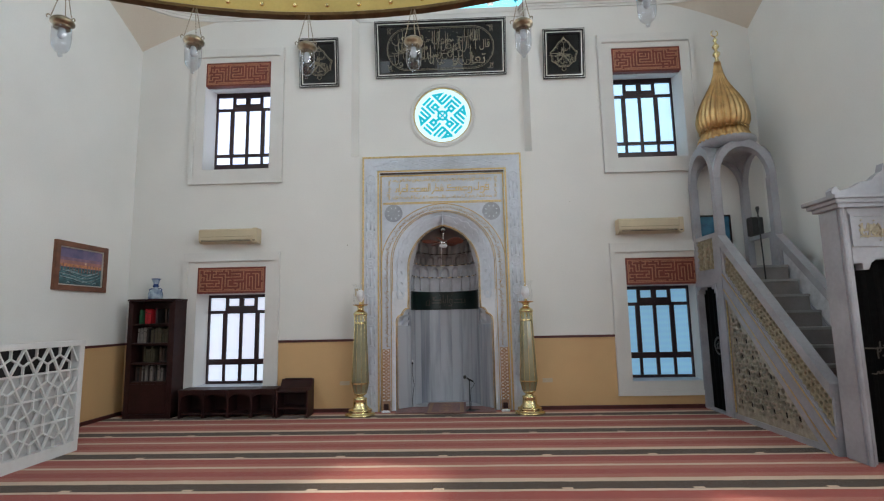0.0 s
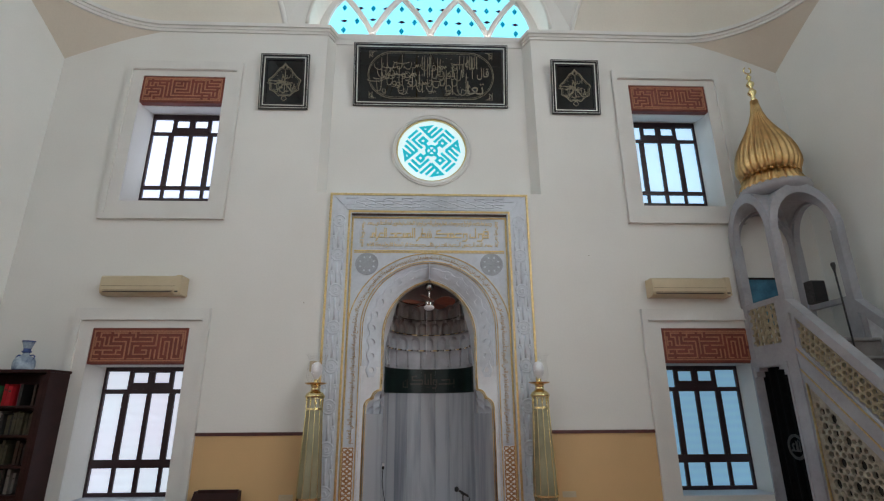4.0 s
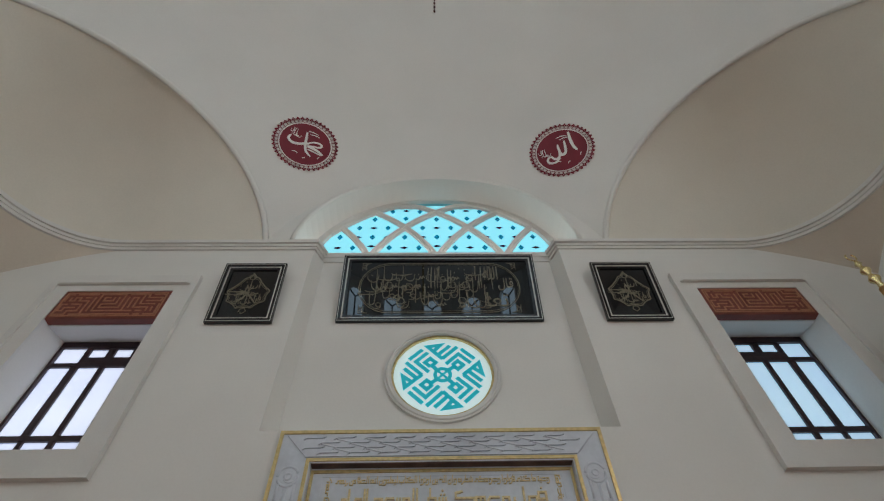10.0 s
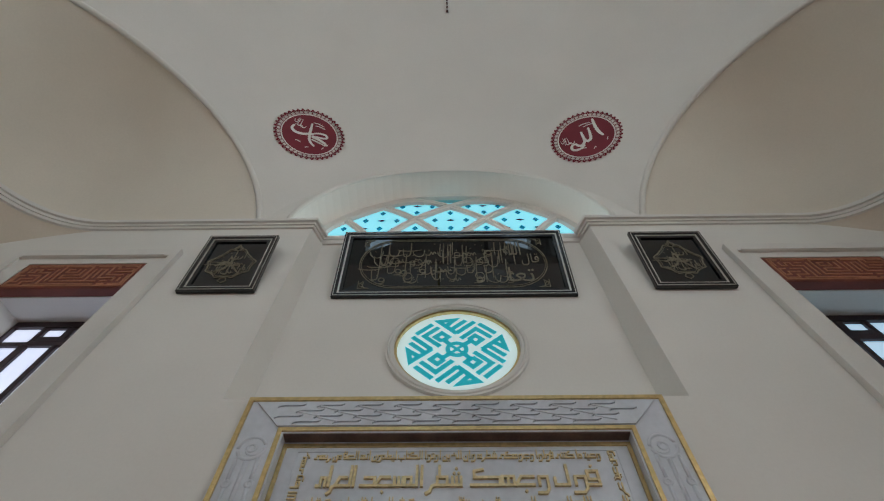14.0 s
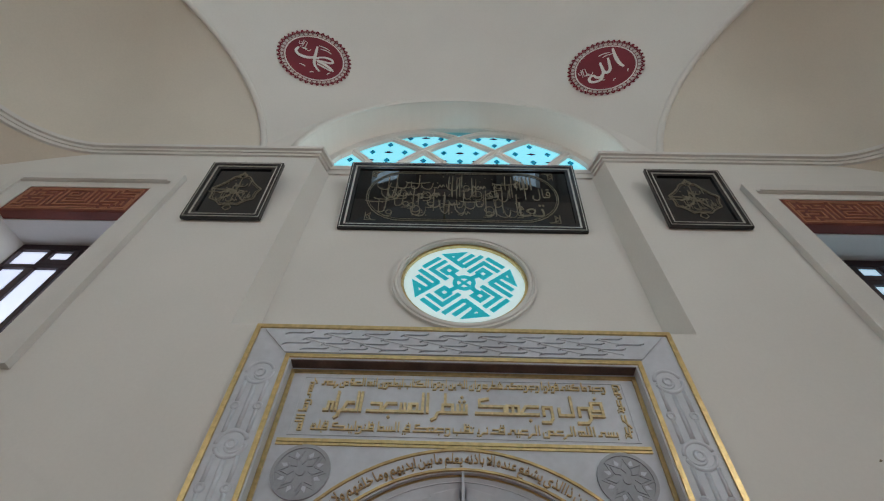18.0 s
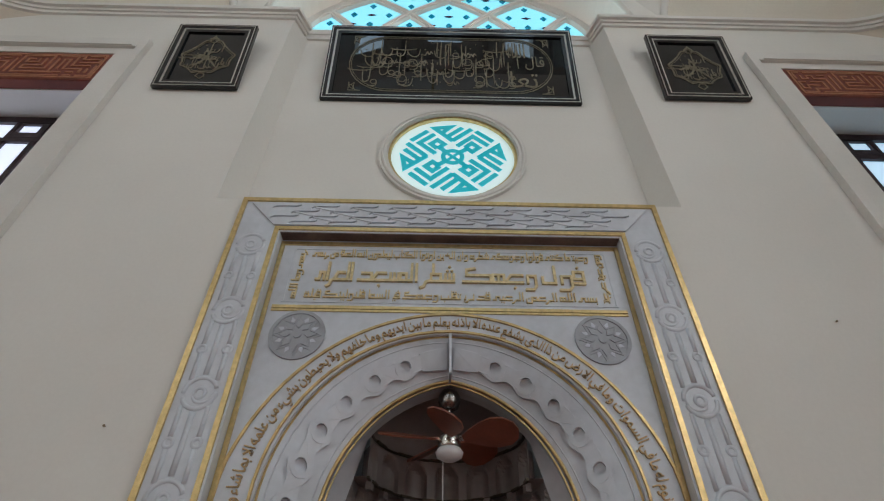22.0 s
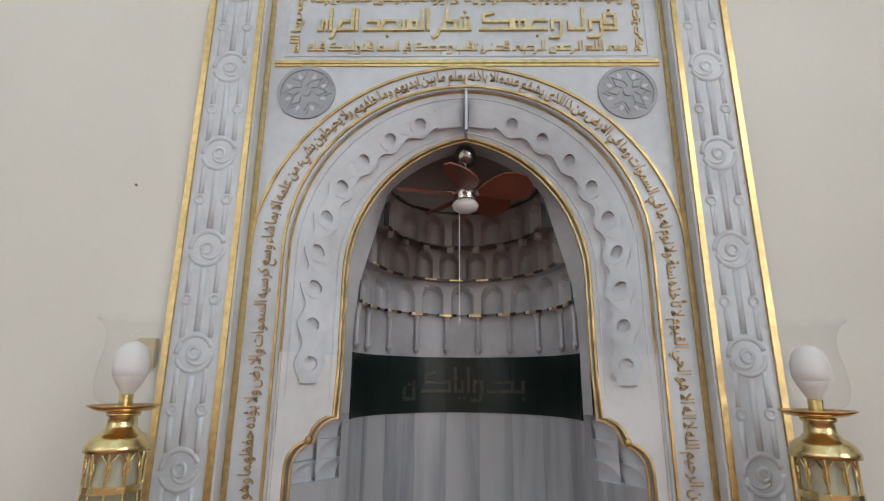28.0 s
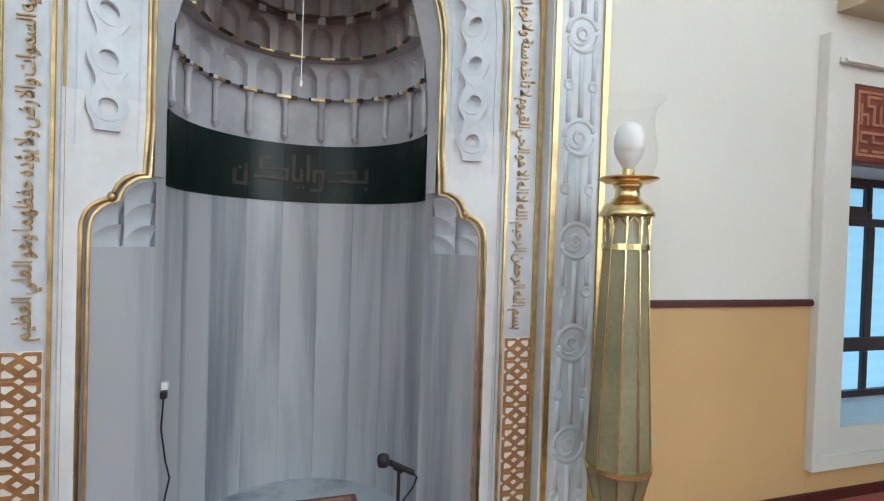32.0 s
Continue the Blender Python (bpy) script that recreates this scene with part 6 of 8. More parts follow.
# ---- round window ----
RW = thing("window_round", (0, 0, 0), "round window with teal square-kufic glass and gilt rim", "window", kind="structure")
RC = (0.028, 4.724)
part("moulding", slab(bm_new(), circle(*RC, 0.552, 64), [circle(*RC, 0.492, 64)], RECESS - 0.03, RECESS), TRIM, RW)
part("moulding_bead", tube(bm_new(), [(x, RECESS - 0.03, z) for x, z in circle(*RC, 0.524, 64)], 0.012, 8, closed=True), TRIM, RW)
part("reveal", slab(bm_new(), circle(*RC, 0.4915, 64), [circle(*RC, 0.484, 64)], RECESS - 0.02, RECESS + 0.05), TRIM, RW)
part("gilt_rim", slab(bm_new(), circle(*RC, 0.4835, 64), [circle(*RC, 0.462, 64)], RECESS + 0.0, RECESS + 0.04), GOLD, RW)
part("glass", slab(bm_new(), circle(*RC, 0.478, 64), (), RECESS + 0.028, RECESS + 0.038), ROUNDPANE, RW)
R0, R1 = RECESS + 0.021, RECESS + 0.027
K, TW = 0.45, 0.0195


def turned(pts, k):
    a = math.pi / 4 + k * math.pi / 2
    return [(RC[0] + K * (u * math.cos(a) - v * math.sin(a)), RC[1] + K * (u * math.sin(a) + v * math.cos(a))) for u, v in pts]


part("kufic_ring", slab(bm_new(), circle(*RC, 0.20 * K, 32), [circle(*RC, 0.12 * K, 32)], R0, R1), TEALGLASS, RW)
bm = bm_new()
for k in range(4):
    strip(bm, turned([(0.0, 0.0), (0.13, 0.0)], k), TW * 0.6, R0, R1)
part("kufic_cross", bm, TEALGLASS, RW)
for k in range(4):
    bars = [[(0.17, 0.0), (0.36, -0.03)], [(0.335, 0.03), (0.50, 0.03), (0.50, -0.135), (0.335, -0.135), (0.335, 0.03)],
            [(0.26, 0.15), (0.655, 0.15), (0.655, -0.21)], [(0.80, -0.19), (0.80, 0.21)],
            [(0.31, 0.30), (0.33, 0.78), (0.57, 0.61), (0.34, 0.59)], [(0.31, 0.31), (0.79, 0.31)], [(0.33, 0.45), (0.70, 0.45)]]
    for ln in bars:
        part("kufic_bar", strip(bm_new(), turned(ln, k), TW, R0, R1), TEALGLASS, RW)


# ---- painted medallions on the half dome ----
def medallion(place, words, side, label):
    c = Vector((0, CY, CZ))
    n = (Vector(place) - c).normalized()
    right = Vector((0, 0, 1)).cross(n).normalized()
    right = -right if right.x < 0 else right
    up = n.cross(right)
    up = -up if up.z < 0 else up
    o = thing("medallion", (0, 0, 0), label, "medallion", "painted medallions", kind="structure")

    def onto(bm, lift):
        for v in bm.verts:
            d = (n * CR + right * v.co.x + up * v.co.z).normalized()
            v.co = c + d * (CR - lift - v.co.y)
        return bm

    def disc(r0, r1):
        bm = bm_new()
        rings = []
        for j in range(7):
            r = r0 + (r1 - r0) * j / 6
            rings.append([bm.verts.new((r * math.cos(a), 0, r * math.sin(a))) for a in [2 * math.pi * k / 64 for k in range(64)]])
        for p, q in zip(rings, rings[1:]):
            for k in range(64):
                bm.faces.new((p[k], p[(k + 1) % 64], q[(k + 1) % 64], q[k]))
        return bm

    part("field", onto(disc(0.001, 0.36), 0.012), MEDRED, o)
    part("white_ring", onto(disc(0.36, 0.378), 0.012), PAINTWHITE, o)
    part("red_ring", onto(disc(0.378, 0.386), 0.012), MEDRED, o)
    for k in range(42):
        a = 2 * math.pi * k / 42
        bm = bm_new()
        for dr, da, size in ((0.398, 0, 0.010), (0.418, 0, 0.009), (0.456, 0, 0.017), (0.436, 0.040, 0.015), (0.436, -0.040, 0.015)):
            slab(bm, circle(dr * math.cos(a + da), dr * math.sin(a + da), size, 7), (), -0.001, 0.001)
        part("border_bud", onto(bm, 0.014), MEDRED, o)
    bm = bm_new()
    for pts, wide in words:
        brush(bm, pts, wide, -0.002, 0.002)
    part("lettering", onto(bm, 0.017), PAINTWHITE, o, "white painted lettering")
    # small interlaced phrase beside the name, with loose marks
    bm = bm_new()
    flourish(bm, side[0] - 0.08, side[0] + 0.08, side[1] - 0.075, side[1] + 0.075, -0.001, 0.001, 7, 0.0045, 0.05)
    for a, b in (((-0.02, 0.235), (0.13, 0.225)), ((0.02, 0.19), (0.16, 0.185)), ((-0.14, -0.19), (-0.06, -0.195)), ((0.02, -0.26), (0.06, -0.235)), ((0.22, -0.19), (0.245, -0.15))):
        brush(bm, [a, ((a[0] + b[0]) / 2, (a[1] + b[1]) / 2 + 0.012), b], 0.006, -0.001, 0.001)
    part("small_strokes", onto(bm, 0.017), PAINTWHITE, o)


FIRST_NAME = [([(-0.235, 0.075), (-0.245, 0.0), (-0.18, -0.045), (-0.08, -0.03), (0.0, 0.015), (0.05, 0.02)], 0.020), ([(-0.03, 0.21), (-0.015, 0.10), (0.0, 0.0), (0.035, -0.11), (0.12, -0.185)], 0.019),
              ([(0.02, 0.02), (0.10, 0.075), (0.19, 0.085), (0.225, 0.05), (0.19, 0.015), (0.10, 0.0), (0.03, -0.02)], 0.015), ([(0.04, -0.03), (0.13, -0.035), (0.21, -0.06), (0.275, -0.10)], 0.020), ([(0.05, -0.075), (0.13, -0.085), (0.25, -0.11)], 0.011)]
SECOND_NAME = [([(0.175, 0.275), (0.165, 0.13), (0.175, 0.0), (0.205, -0.085)], 0.022), ([(0.075, 0.15), (0.065, 0.05), (0.045, -0.05), (0.0, -0.085), (-0.03, -0.05), (-0.035, 0.06), (-0.03, 0.12)], 0.020),
               ([(-0.035, 0.02), (-0.05, -0.08), (-0.10, -0.125), (-0.145, -0.10), (-0.165, -0.05)], 0.020), ([(-0.06, -0.13), (-0.13, -0.175), (-0.21, -0.165), (-0.235, -0.11), (-0.20, -0.06), (-0.15, -0.07)], 0.018)]
medallion((-1.872, -0.453, 8.357), FIRST_NAME, (-0.17, 0.15), "crimson painted roundel with white lettering on the vault")
medallion((1.829, -0.399, 8.283), SECOND_NAME, (-0.24, 0.04), "crimson painted roundel with white lettering on the vault")


# ---- framed calligraphy on the front wall ----
def hung_frame(name, x0, x1, top, bottom, label, build):
    """A glazed black frame whose top leans out from the wall."""
    (yt, zt), (yb, zb) = top, bottom
    h = math.hypot(zt - zb, yt - yb)
    cx, w = (x0 + x1) / 2, (x1 - x0) / 2
    o = thing(name, (0, 0, 0), label, "framed picture")
    o.matrix_world = Matrix.Translation((cx, yb, zb)) @ Matrix.Rotation(math.atan2(yb - yt, zt - zb), 4, "X")
    part("outer_moulding", slab(bm_new(), rect(-w, w, 0, h), [rect(-w + 0.045, w - 0.045, 0.045, h - 0.045)], 0.0, 0.035), BLACKFRAME, o)
    part("silver_fillet", slab(bm_new(), rect(-w + 0.045, w - 0.045, 0.045, h - 0.045), [rect(-w + 0.06, w - 0.06, 0.06, h - 0.06)], 0.006, 0.03), SILVER, o)
    part("outer_fillet", slab(bm_new(), rect(-w + 0.012, w - 0.012, 0.012, h - 0.012), [rect(-w + 0.018, w - 0.018, 0.018, h - 0.018)], -0.003, 0.001), SILVER, o)
    part("inner_moulding", slab(bm_new(), rect(-w + 0.06, w - 0.06, 0.06, h - 0.06), [rect(-w + 0.09, w - 0.09, 0.09, h - 0.09)], 0.01, 0.03), BLACKFRAME, o)
    part("panel", one_box(-w + 0.09, w - 0.09, 0.024, 0.03, 0.09, h - 0.09), BLACKGLASS, o, "black panel behind glass")
    build(o, w, h)
    part("backing", one_box(-w + 0.02, w - 0.02, 0.031, 0.04, 0.02, h - 0.02), BLACKFRAME, o)
    return o


def cartouche(o, w, h):
    y0, y1 = 0.019, 0.0235
    a, b = w - 0.20, h - 0.24
    r = b / 2
    zc = h / 2
    ends = [(a - r + r * math.cos(t), zc + r * math.sin(t)) for t in [-math.pi / 2 + math.pi * k / 14 for k in range(15)]]
    line = ends + [(-x, z) for x, z in ends[::-1]]
    part("cartouche_line", strip(bm_new(), line, 0.004, y0, y1, closed=True), GILTTHREAD, o)
    part("cartouche_line", strip(bm_new(), [(x * 0.982, zc + (z - zc) * 0.94) for x, z in line], 0.002, y0, y1, closed=True), GILTTHREAD, o)
    # dense layered script: the words that can be read stand at its beginning, the rest are plain strokes
    lettering("embroidered_script", "قال", a - r * 0.2 - 0.17, a - r * 0.2, zc - r * 0.15, zc + r * 0.35, y1, GILTTHREAD, o, "gold embroidered script", depth=0.003)
    lettering("embroidered_script", "الله", a - r * 0.3 - 0.30, a - r * 0.3 - 0.13, zc + r * 0.30, zc + r * 0.85, y1, GILTTHREAD, o, "gold embroidered script", depth=0.003)
    lettering("embroidered_script", "تعا", a - r * 0.35 - 0.26, a - r * 0.35 - 0.02, zc - r * 0.78, zc - r * 0.22, y1, GILTTHREAD, o, "gold embroidered script", depth=0.003)
    for z0, z1, seed, inset, cut in ((zc - r * 0.88, zc + r * 0.12, 12, 0.13, 0.34), (zc - r * 0.16, zc + r * 0.88, 3, 0.13, 0.34), (zc - r * 0.80, zc + r * 0.85, 21, 0.10, 0.30)):
        bm = bm_new()
        flourish(bm, -a + inset, a - cut, z0, z1, y0 + 0.0015, y1, seed, 0.0050, 0.088)
        part("embroidered_script", bm, GILTTHREAD, o, "gold embroidered script")["kind"] = "stuff"
    for sx in (-1, 1):
        for sz in (-1, 1):
            bm = bm_new()
            px, pz = sx * (a - 0.02), zc + sz * (r + 0.02 - 0.02)
            for q in range(4):
                strip(bm, [(px - sx * 0.10 * (1 - q / 5), pz), (px - sx * 0.03 * q / 2, pz - sz * 0.03 * q), (px, pz - sz * 0.10 * (1 - q / 6))], 0.0028, y0, y1)
            part("corner_ornament", bm, GILTTHREAD, o)["kind"] = "stuff"


def teardrop(o, w, h):
    y0, y1 = 0.019, 0.0235
    cz = h * 0.48
    pts = []
    for k in range(72):
        t = 2 * math.pi * k / 72
        r = 1.0 + 0.055 * math.cos(9 * t) + 0.02 * math.cos(18 * t)
        x, z = 0.205 * r * math.sin(t), 0.19 * r * math.cos(t)
        if z > 0.03:
            x *= 1 - 0.62 * min(1.0, (z - 0.03) / 0.15) ** 1.3
            z = 0.03 + (z - 0.03) * 1.45
        pts.append((x, cz + z))
    part("drop_outline", strip(bm_new(), pts, 0.0065, y0, y1, closed=True), GILTTHREAD, o)
    part("drop_outline", strip(bm_new(), [(x * 0.9, cz + (z - cz) * 0.9) for x, z in pts], 0.002, y0, y1, closed=True), GILTTHREAD, o)
    for z0, z1, wd, seed in ((cz - 0.15, cz + 0.0, 0.13, 4), (cz - 0.10, cz + 0.08, 0.15, 9), (cz + 0.0, cz + 0.17, 0.10, 14)):
        bm = bm_new()
        flourish(bm, -wd, wd, z0, z1, y0 + 0.0015, y1, seed, 0.0046, 0.060)
        part("embroidered_script", bm, GILTTHREAD, o, "gold embroidered script")["kind"] = "stuff"
    bm = bm_new()
    brush(bm, [(-0.13, cz - 0.03), (-0.04, cz + 0.02), (0.03, cz - 0.04), (0.10, cz - 0.13)], 0.010, y0, y1)
    brush(bm, [(-0.12, cz - 0.11), (-0.05, cz - 0.07), (0.0, cz + 0.03), (-0.03, cz + 0.12)], 0.009, y0, y1)
    part("bold_stroke", bm, GILTTHREAD, o)
    part("tall_stroke", strip(bm_new(), [(0.0, cz - 0.13), (0.005, cz + 0.19)], 0.004, y0, y1), GILTTHREAD, o)
    for s in (-1, 1):
        part("drop_finial", strip(bm_new(), [(0.0, cz + s * 0.20 + (0.075 if s > 0 else -0.065)), (0.035, cz + s * 0.20 + (0.045 if s > 0 else -0.035)), (0.02, cz + s * 0.20 + 0.0), (-0.02, cz + s * 0.20 + 0.0), (-0.035, cz + s * 0.20 + (0.045 if s > 0 else -0.035))], 0.004, y0, y1, closed=True), GILTTHREAD, o)


hung_frame("framed_calligraphy", -1.075, 1.11, (-0.015, 6.30), (0.165, 5.385), "large black glazed frame with gold embroidered calligraphy", cartouche)
hung_frame("framed_calligraphy", -2.30, -1.645, (-0.15, 5.97), (-0.045, 5.175), "small black glazed frame with a gold drop-shaped emblem", teardrop)
hung_frame("framed_calligraphy", 1.68, 2.35, (-0.15, 5.97), (-0.045, 5.175), "small black glazed frame with a gold drop-shaped emblem", teardrop)

# ---- tall brass floor lamps on both sides of the mihrab ----
def floor_lamp(x, y):
    o = thing("floor_lamp", (x, y, 0), "tall brass and frosted olive glass lamp with clear hurricane shade", "floor lamp", "lamps beside the mihrab")
    part("base", lathe(bm_new(), [(0.01, 0.0), (0.215, 0.0), (0.22, 0.02), (0.20, 0.035), (0.165, 0.04), (0.165, 0.06), (0.175, 0.075), (0.16, 0.09), (0.125, 0.095), (0.125, 0.115), (0.105, 0.13), (0.098, 0.225), (0.105, 0.24), (0.06, 0.255), (0.055, 0.28), (0.085, 0.30), (0.09, 0.315)], n=40), BRASS, o, smooth=True)
    SIDES = 10
    low, mid, high = (0.315, 0.092), (0.46, 0.128), (1.335, 0.088)
    for i in range(SIDES):
        a0, a1 = 2 * math.pi * i / SIDES, 2 * math.pi * (i + 1) / SIDES
        bm = bm_new()
        rings = [[bm.verts.new((r * k * math.cos(a), r * k * math.sin(a), z)) for a in (a0, a1) for k in (0.97, 0.93)] for z, r in (low, mid, high)]
        for p, q in zip(rings, rings[1:]):
            bm.faces.new((p[0], p[2], q[2], q[0]))
            bm.faces.new((p[1], q[1], q[3], p[3]))
        part("glass_pane", bm, SMOKED, o, "frosted olive glass pane")
        ribs = [(r * math.cos(a0), r * math.sin(a0), z) for z, r in (low, mid, high)]
        part("rib", tube(bm_new(), ribs, 0.0036, 6), BRASS, o)
        # pierced collar: posts and small cusped arches
        r = 0.091
        part("collar_post", tube(bm_new(), [(0.088 * math.cos(a0), 0.088 * math.sin(a0), 1.335), (r * math.cos(a0), r * math.sin(a0), 1.455)], 0.005, 6), BRASS, o)
        am = (a0 + a1) / 2
        pts = []
        for s, z in ((-0.42, 1.375), (-0.36, 1.40), (-0.40, 1.42), (-0.22, 1.435), (0.0, 1.452), (0.22, 1.435), (0.40, 1.42), (0.36, 1.40), (0.42, 1.375)):
            a = am + s * (a1 - a0)
            pts.append((0.087 * math.cos(a), 0.087 * math.sin(a), z))
        part("collar_arch", tube(bm_new(), pts, 0.0035, 5), BRASS, o)
    part("core", lathe(bm_new(), [(0.06, 1.30), (0.076, 1.34), (0.076, 1.45)], n=20), SMOKECORE, o, "frosted sleeve behind the pierced collar")
    part("collar_ring", lathe(bm_new(), [(0.084, 1.322), (0.094, 1.322), (0.094, 1.345), (0.084, 1.345)], n=20), BRASS, o)
    part("band", lathe(bm_new(), [(0.122, 0.452), (0.133, 0.452), (0.133, 0.47), (0.122, 0.47)], n=20), BRASS, o)
    part("shoulder", lathe(bm_new(), [(0.085, 1.452), (0.106, 1.452), (0.106, 1.470), (0.100, 1.476), (0.094, 1.490), (0.078, 1.505), (0.060, 1.514), (0.058, 1.522), (0.050, 1.526), (0.046, 1.565), (0.054, 1.569), (0.055, 1.579), (0.03, 1.588)], n=32), BRASS, o, smooth=True)
    part("dish", lathe(bm_new(), [(0.04, 1.578), (0.09, 1.588), (0.118, 1.602), (0.116, 1.606), (0.085, 1.594), (0.02, 1.59)], n=36), COPPERDISH, o, "copper-toned drip dish", smooth=True)
    part("socket", lathe(bm_new(), [(0.022, 1.59), (0.024, 1.64), (0.018, 1.645)], n=16), BRASS, o)
    part("bulb", lathe(bm_new(), [(0.02, 1.64), (0.026, 1.655), (0.044, 1.682), (0.053, 1.702), (0.053, 1.706), (0.056, 1.708), (0.060, 1.735), (0.059, 1.765), (0.052, 1.795), (0.038, 1.817), (0.020, 1.828), (0.003, 1.831)], n=24), BULBWHITE, o, "unlit white lamp bulb", smooth=True)
    bm = bm_new()
    prof = [(0.06, 1.602), (0.095, 1.628), (0.108, 1.675), (0.104, 1.74), (0.092, 1.80), (0.092, 1.855), (0.108, 1.893), (0.134, 1.915)]
    rings = []
    for j, (r, z) in enumerate(prof):
        wave = max(0, j - 5) / 2
        rings.append([bm.verts.new((r * (1 + 0.03 * wave * math.sin(8 * a)) * math.cos(a), r * (1 + 0.03 * wave * math.sin(8 * a)) * math.sin(a), z + 0.006 * wave * math.sin(8 * a))) for a in [2 * math.pi * k / 48 for k in range(48)]])
    for p, q in zip(rings, rings[1:]):
        for k in range(48):
            bm.faces.new((p[k], p[(k + 1) % 48], q[(k + 1) % 48], q[k]))
    shade = part("shade", bm, CLEAR, o, "clear glass hurricane shade with a wavy rim", smooth=True)
    shade.visible_shadow = False
    return o


LAMP = floor_lamp(-1.245, -0.25)
copy_thing(LAMP, Matrix.Translation((1.22, -0.25, 0)) @ Matrix.Rotation(0.3, 4, "Z"))

# ---- ceiling fan in the niche ----
FAN = thing("ceiling_fan", (0.0, 0.24, 0), "small steel ceiling fan with five brown blades and a lamp", "ceiling fan")
part("canopy", lathe(bm_new(), [(0.005, 2.855), (0.04, 2.845), (0.054, 2.82), (0.056, 2.79), (0.046, 2.76), (0.025, 2.747), (0.012, 2.743)], n=24), DARKSTEEL, FAN, smooth=True)
part("downrod", tube(bm_new(), [(0, 0, 2.75), (0, 0, 2.62)], 0.010, 10), STEEL, FAN)
part("motor", lathe(bm_new(), [(0.01, 2.625), (0.045, 2.62), (0.056, 2.605), (0.056, 2.565), (0.05, 2.555)], n=24), STEEL, FAN, smooth=True)
part("lamp_globe", lathe(bm_new(), [(0.055, 2.556), (0.066, 2.54), (0.06, 2.52), (0.035, 2.505), (0.004, 2.50)], n=24), BULBWHITE, FAN, "frosted white lamp bowl", smooth=True)
for i in range(5):
    a = radians(49 + 72 * i)
    m = Matrix.Translation((0, 0, 2.60)) @ Matrix.Rotation(a, 4, "Z") @ Matrix.Rotation(radians(-25), 4, "X")
    bm = bm_new()
    outline = [(0.07, -0.018), (0.11, -0.044), (0.17, -0.078), (0.23, -0.096), (0.29, -0.087), (0.332, -0.052), (0.345, -0.005), (0.33, 0.044), (0.29, 0.076), (0.23, 0.083), (0.17, 0.068), (0.11, 0.038), (0.07, 0.018)]
    slab(bm, outline, (), -0.004, 0.004, m @ Matrix.Rotation(radians(-90), 4, "X"))
    blade = part("blade", bm, BLADE, FAN, "reddish brown wooden blade")
    part("blade_iron", box(bm_new(), 0.045, 0.10, -0.012, 0.012, -0.002, 0.008, m=m), STEEL, blade)
part("pull_cord", tube(bm_new(), [(-0.03, 0, 2.53), (-0.03, 0.0, 1.985)], 0.002, 5), BULBWHITE, FAN)
part("cord_bob", lathe(bm_new(), [(0.001, 1.985), (0.005, 1.98), (0.006, 1.97), (0.001, 1.955)], (-0.03, 0, 0), 10), BULBWHITE, FAN)

# ---- things at the foot of the mihrab ----
MIC = thing("microphone_stand", (0.36, -0.08, 0), "low black microphone stand with a microphone on a clip", "microphone")
part("foot", lathe(bm_new(), [(0.001, 0.012), (0.08, 0.012), (0.085, 0.02), (0.03, 0.03), (0.012, 0.045)], n=24), BLACKPLASTIC, MIC)
part("stem", tube(bm_new(), [(0, 0, 0.03), (0, 0, 0.455)], 0.007, 8), BLACKPLASTIC, MIC)
part("clip", tube(bm_new(), [(0.01, -0.005, 0.45), (-0.02, -0.02, 0.475)], 0.012, 8), BLACKPLASTIC, MIC)
part("body", tube(bm_new(), [(0.055, 0.0, 0.435), (-0.04, -0.02, 0.492)], 0.0115, 10), BLACKPLASTIC, MIC)
part("grille", lathe(bm_new(), [(0.001, -0.028), (0.02, -0.022), (0.024, 0.0), (0.02, 0.018), (0.001, 0.026)], (-0.068, -0.028, 0.508), 16), BLACKPLASTIC, MIC, "black mesh head", smooth=True)
part("cable", tube(bm_new(), [(0.055, 0, 0.435), (0.075, 0.01, 0.41), (0.06, 0.01, 0.37), (0.02, 0.0, 0.33), (0.012, 0.0, 0.18), (0.03, 0.02, 0.03), (0.14, 0.06, 0.018)], 0.004, 6), BLACKPLASTIC, MIC)

# a wall socket high in the niche with a hanging black cable
PLUG = thing("wall_plug", (-0.525, 0.30, 0.69), "small black plug and cable on the niche wall", "plug")
part("plate", one_box(-0.012, 0.012, -0.006, 0.02, 0.012, 0.04), BULBWHITE, PLUG)
part("plug_body", one_box(-0.011, 0.013, -0.03, -0.004, -0.02, 0.012, bevel=0.003), BLACKPLASTIC, PLUG)
part("cable", tube(bm_new(), [(0, -0.02, -0.02), (-0.006, -0.02, -0.14), (0.012, -0.02, -0.27), (0.028, -0.02, -0.34), (0.008, -0.01, -0.44), (-0.006, -0.01, -0.56), (0.0, -0.02, -0.67)], 0.004, 6), BLACKPLASTIC, PLUG)

RUG = thing("prayer_rug", (0, 0, 0), "small patterned dark red prayer rug lying in the niche", "rug")
part("pile", one_box(-0.30, 0.30, -0.30, 0.62, 0.0165, 0.026, bevel=0.004), RUGRED, RUG)
part("border", slab(bm_new(), rect(-0.27, 0.27, -0.27, 0.59), [rect(-0.21, 0.21, -0.21, 0.53)], 0.0265, 0.0285, PLAN), RUGTAN, RUG, "tan woven border")
bm = bm_new()
for k in range(5):
    slab(bm, [(-0.12, -0.12 + 0.14 * k), (0.0, -0.18 + 0.14 * k), (0.12, -0.12 + 0.14 * k), (0.0, -0.06 + 0.14 * k)], (), 0.0265, 0.028, PLAN)
part("motif", bm, RUGTAN, RUG)
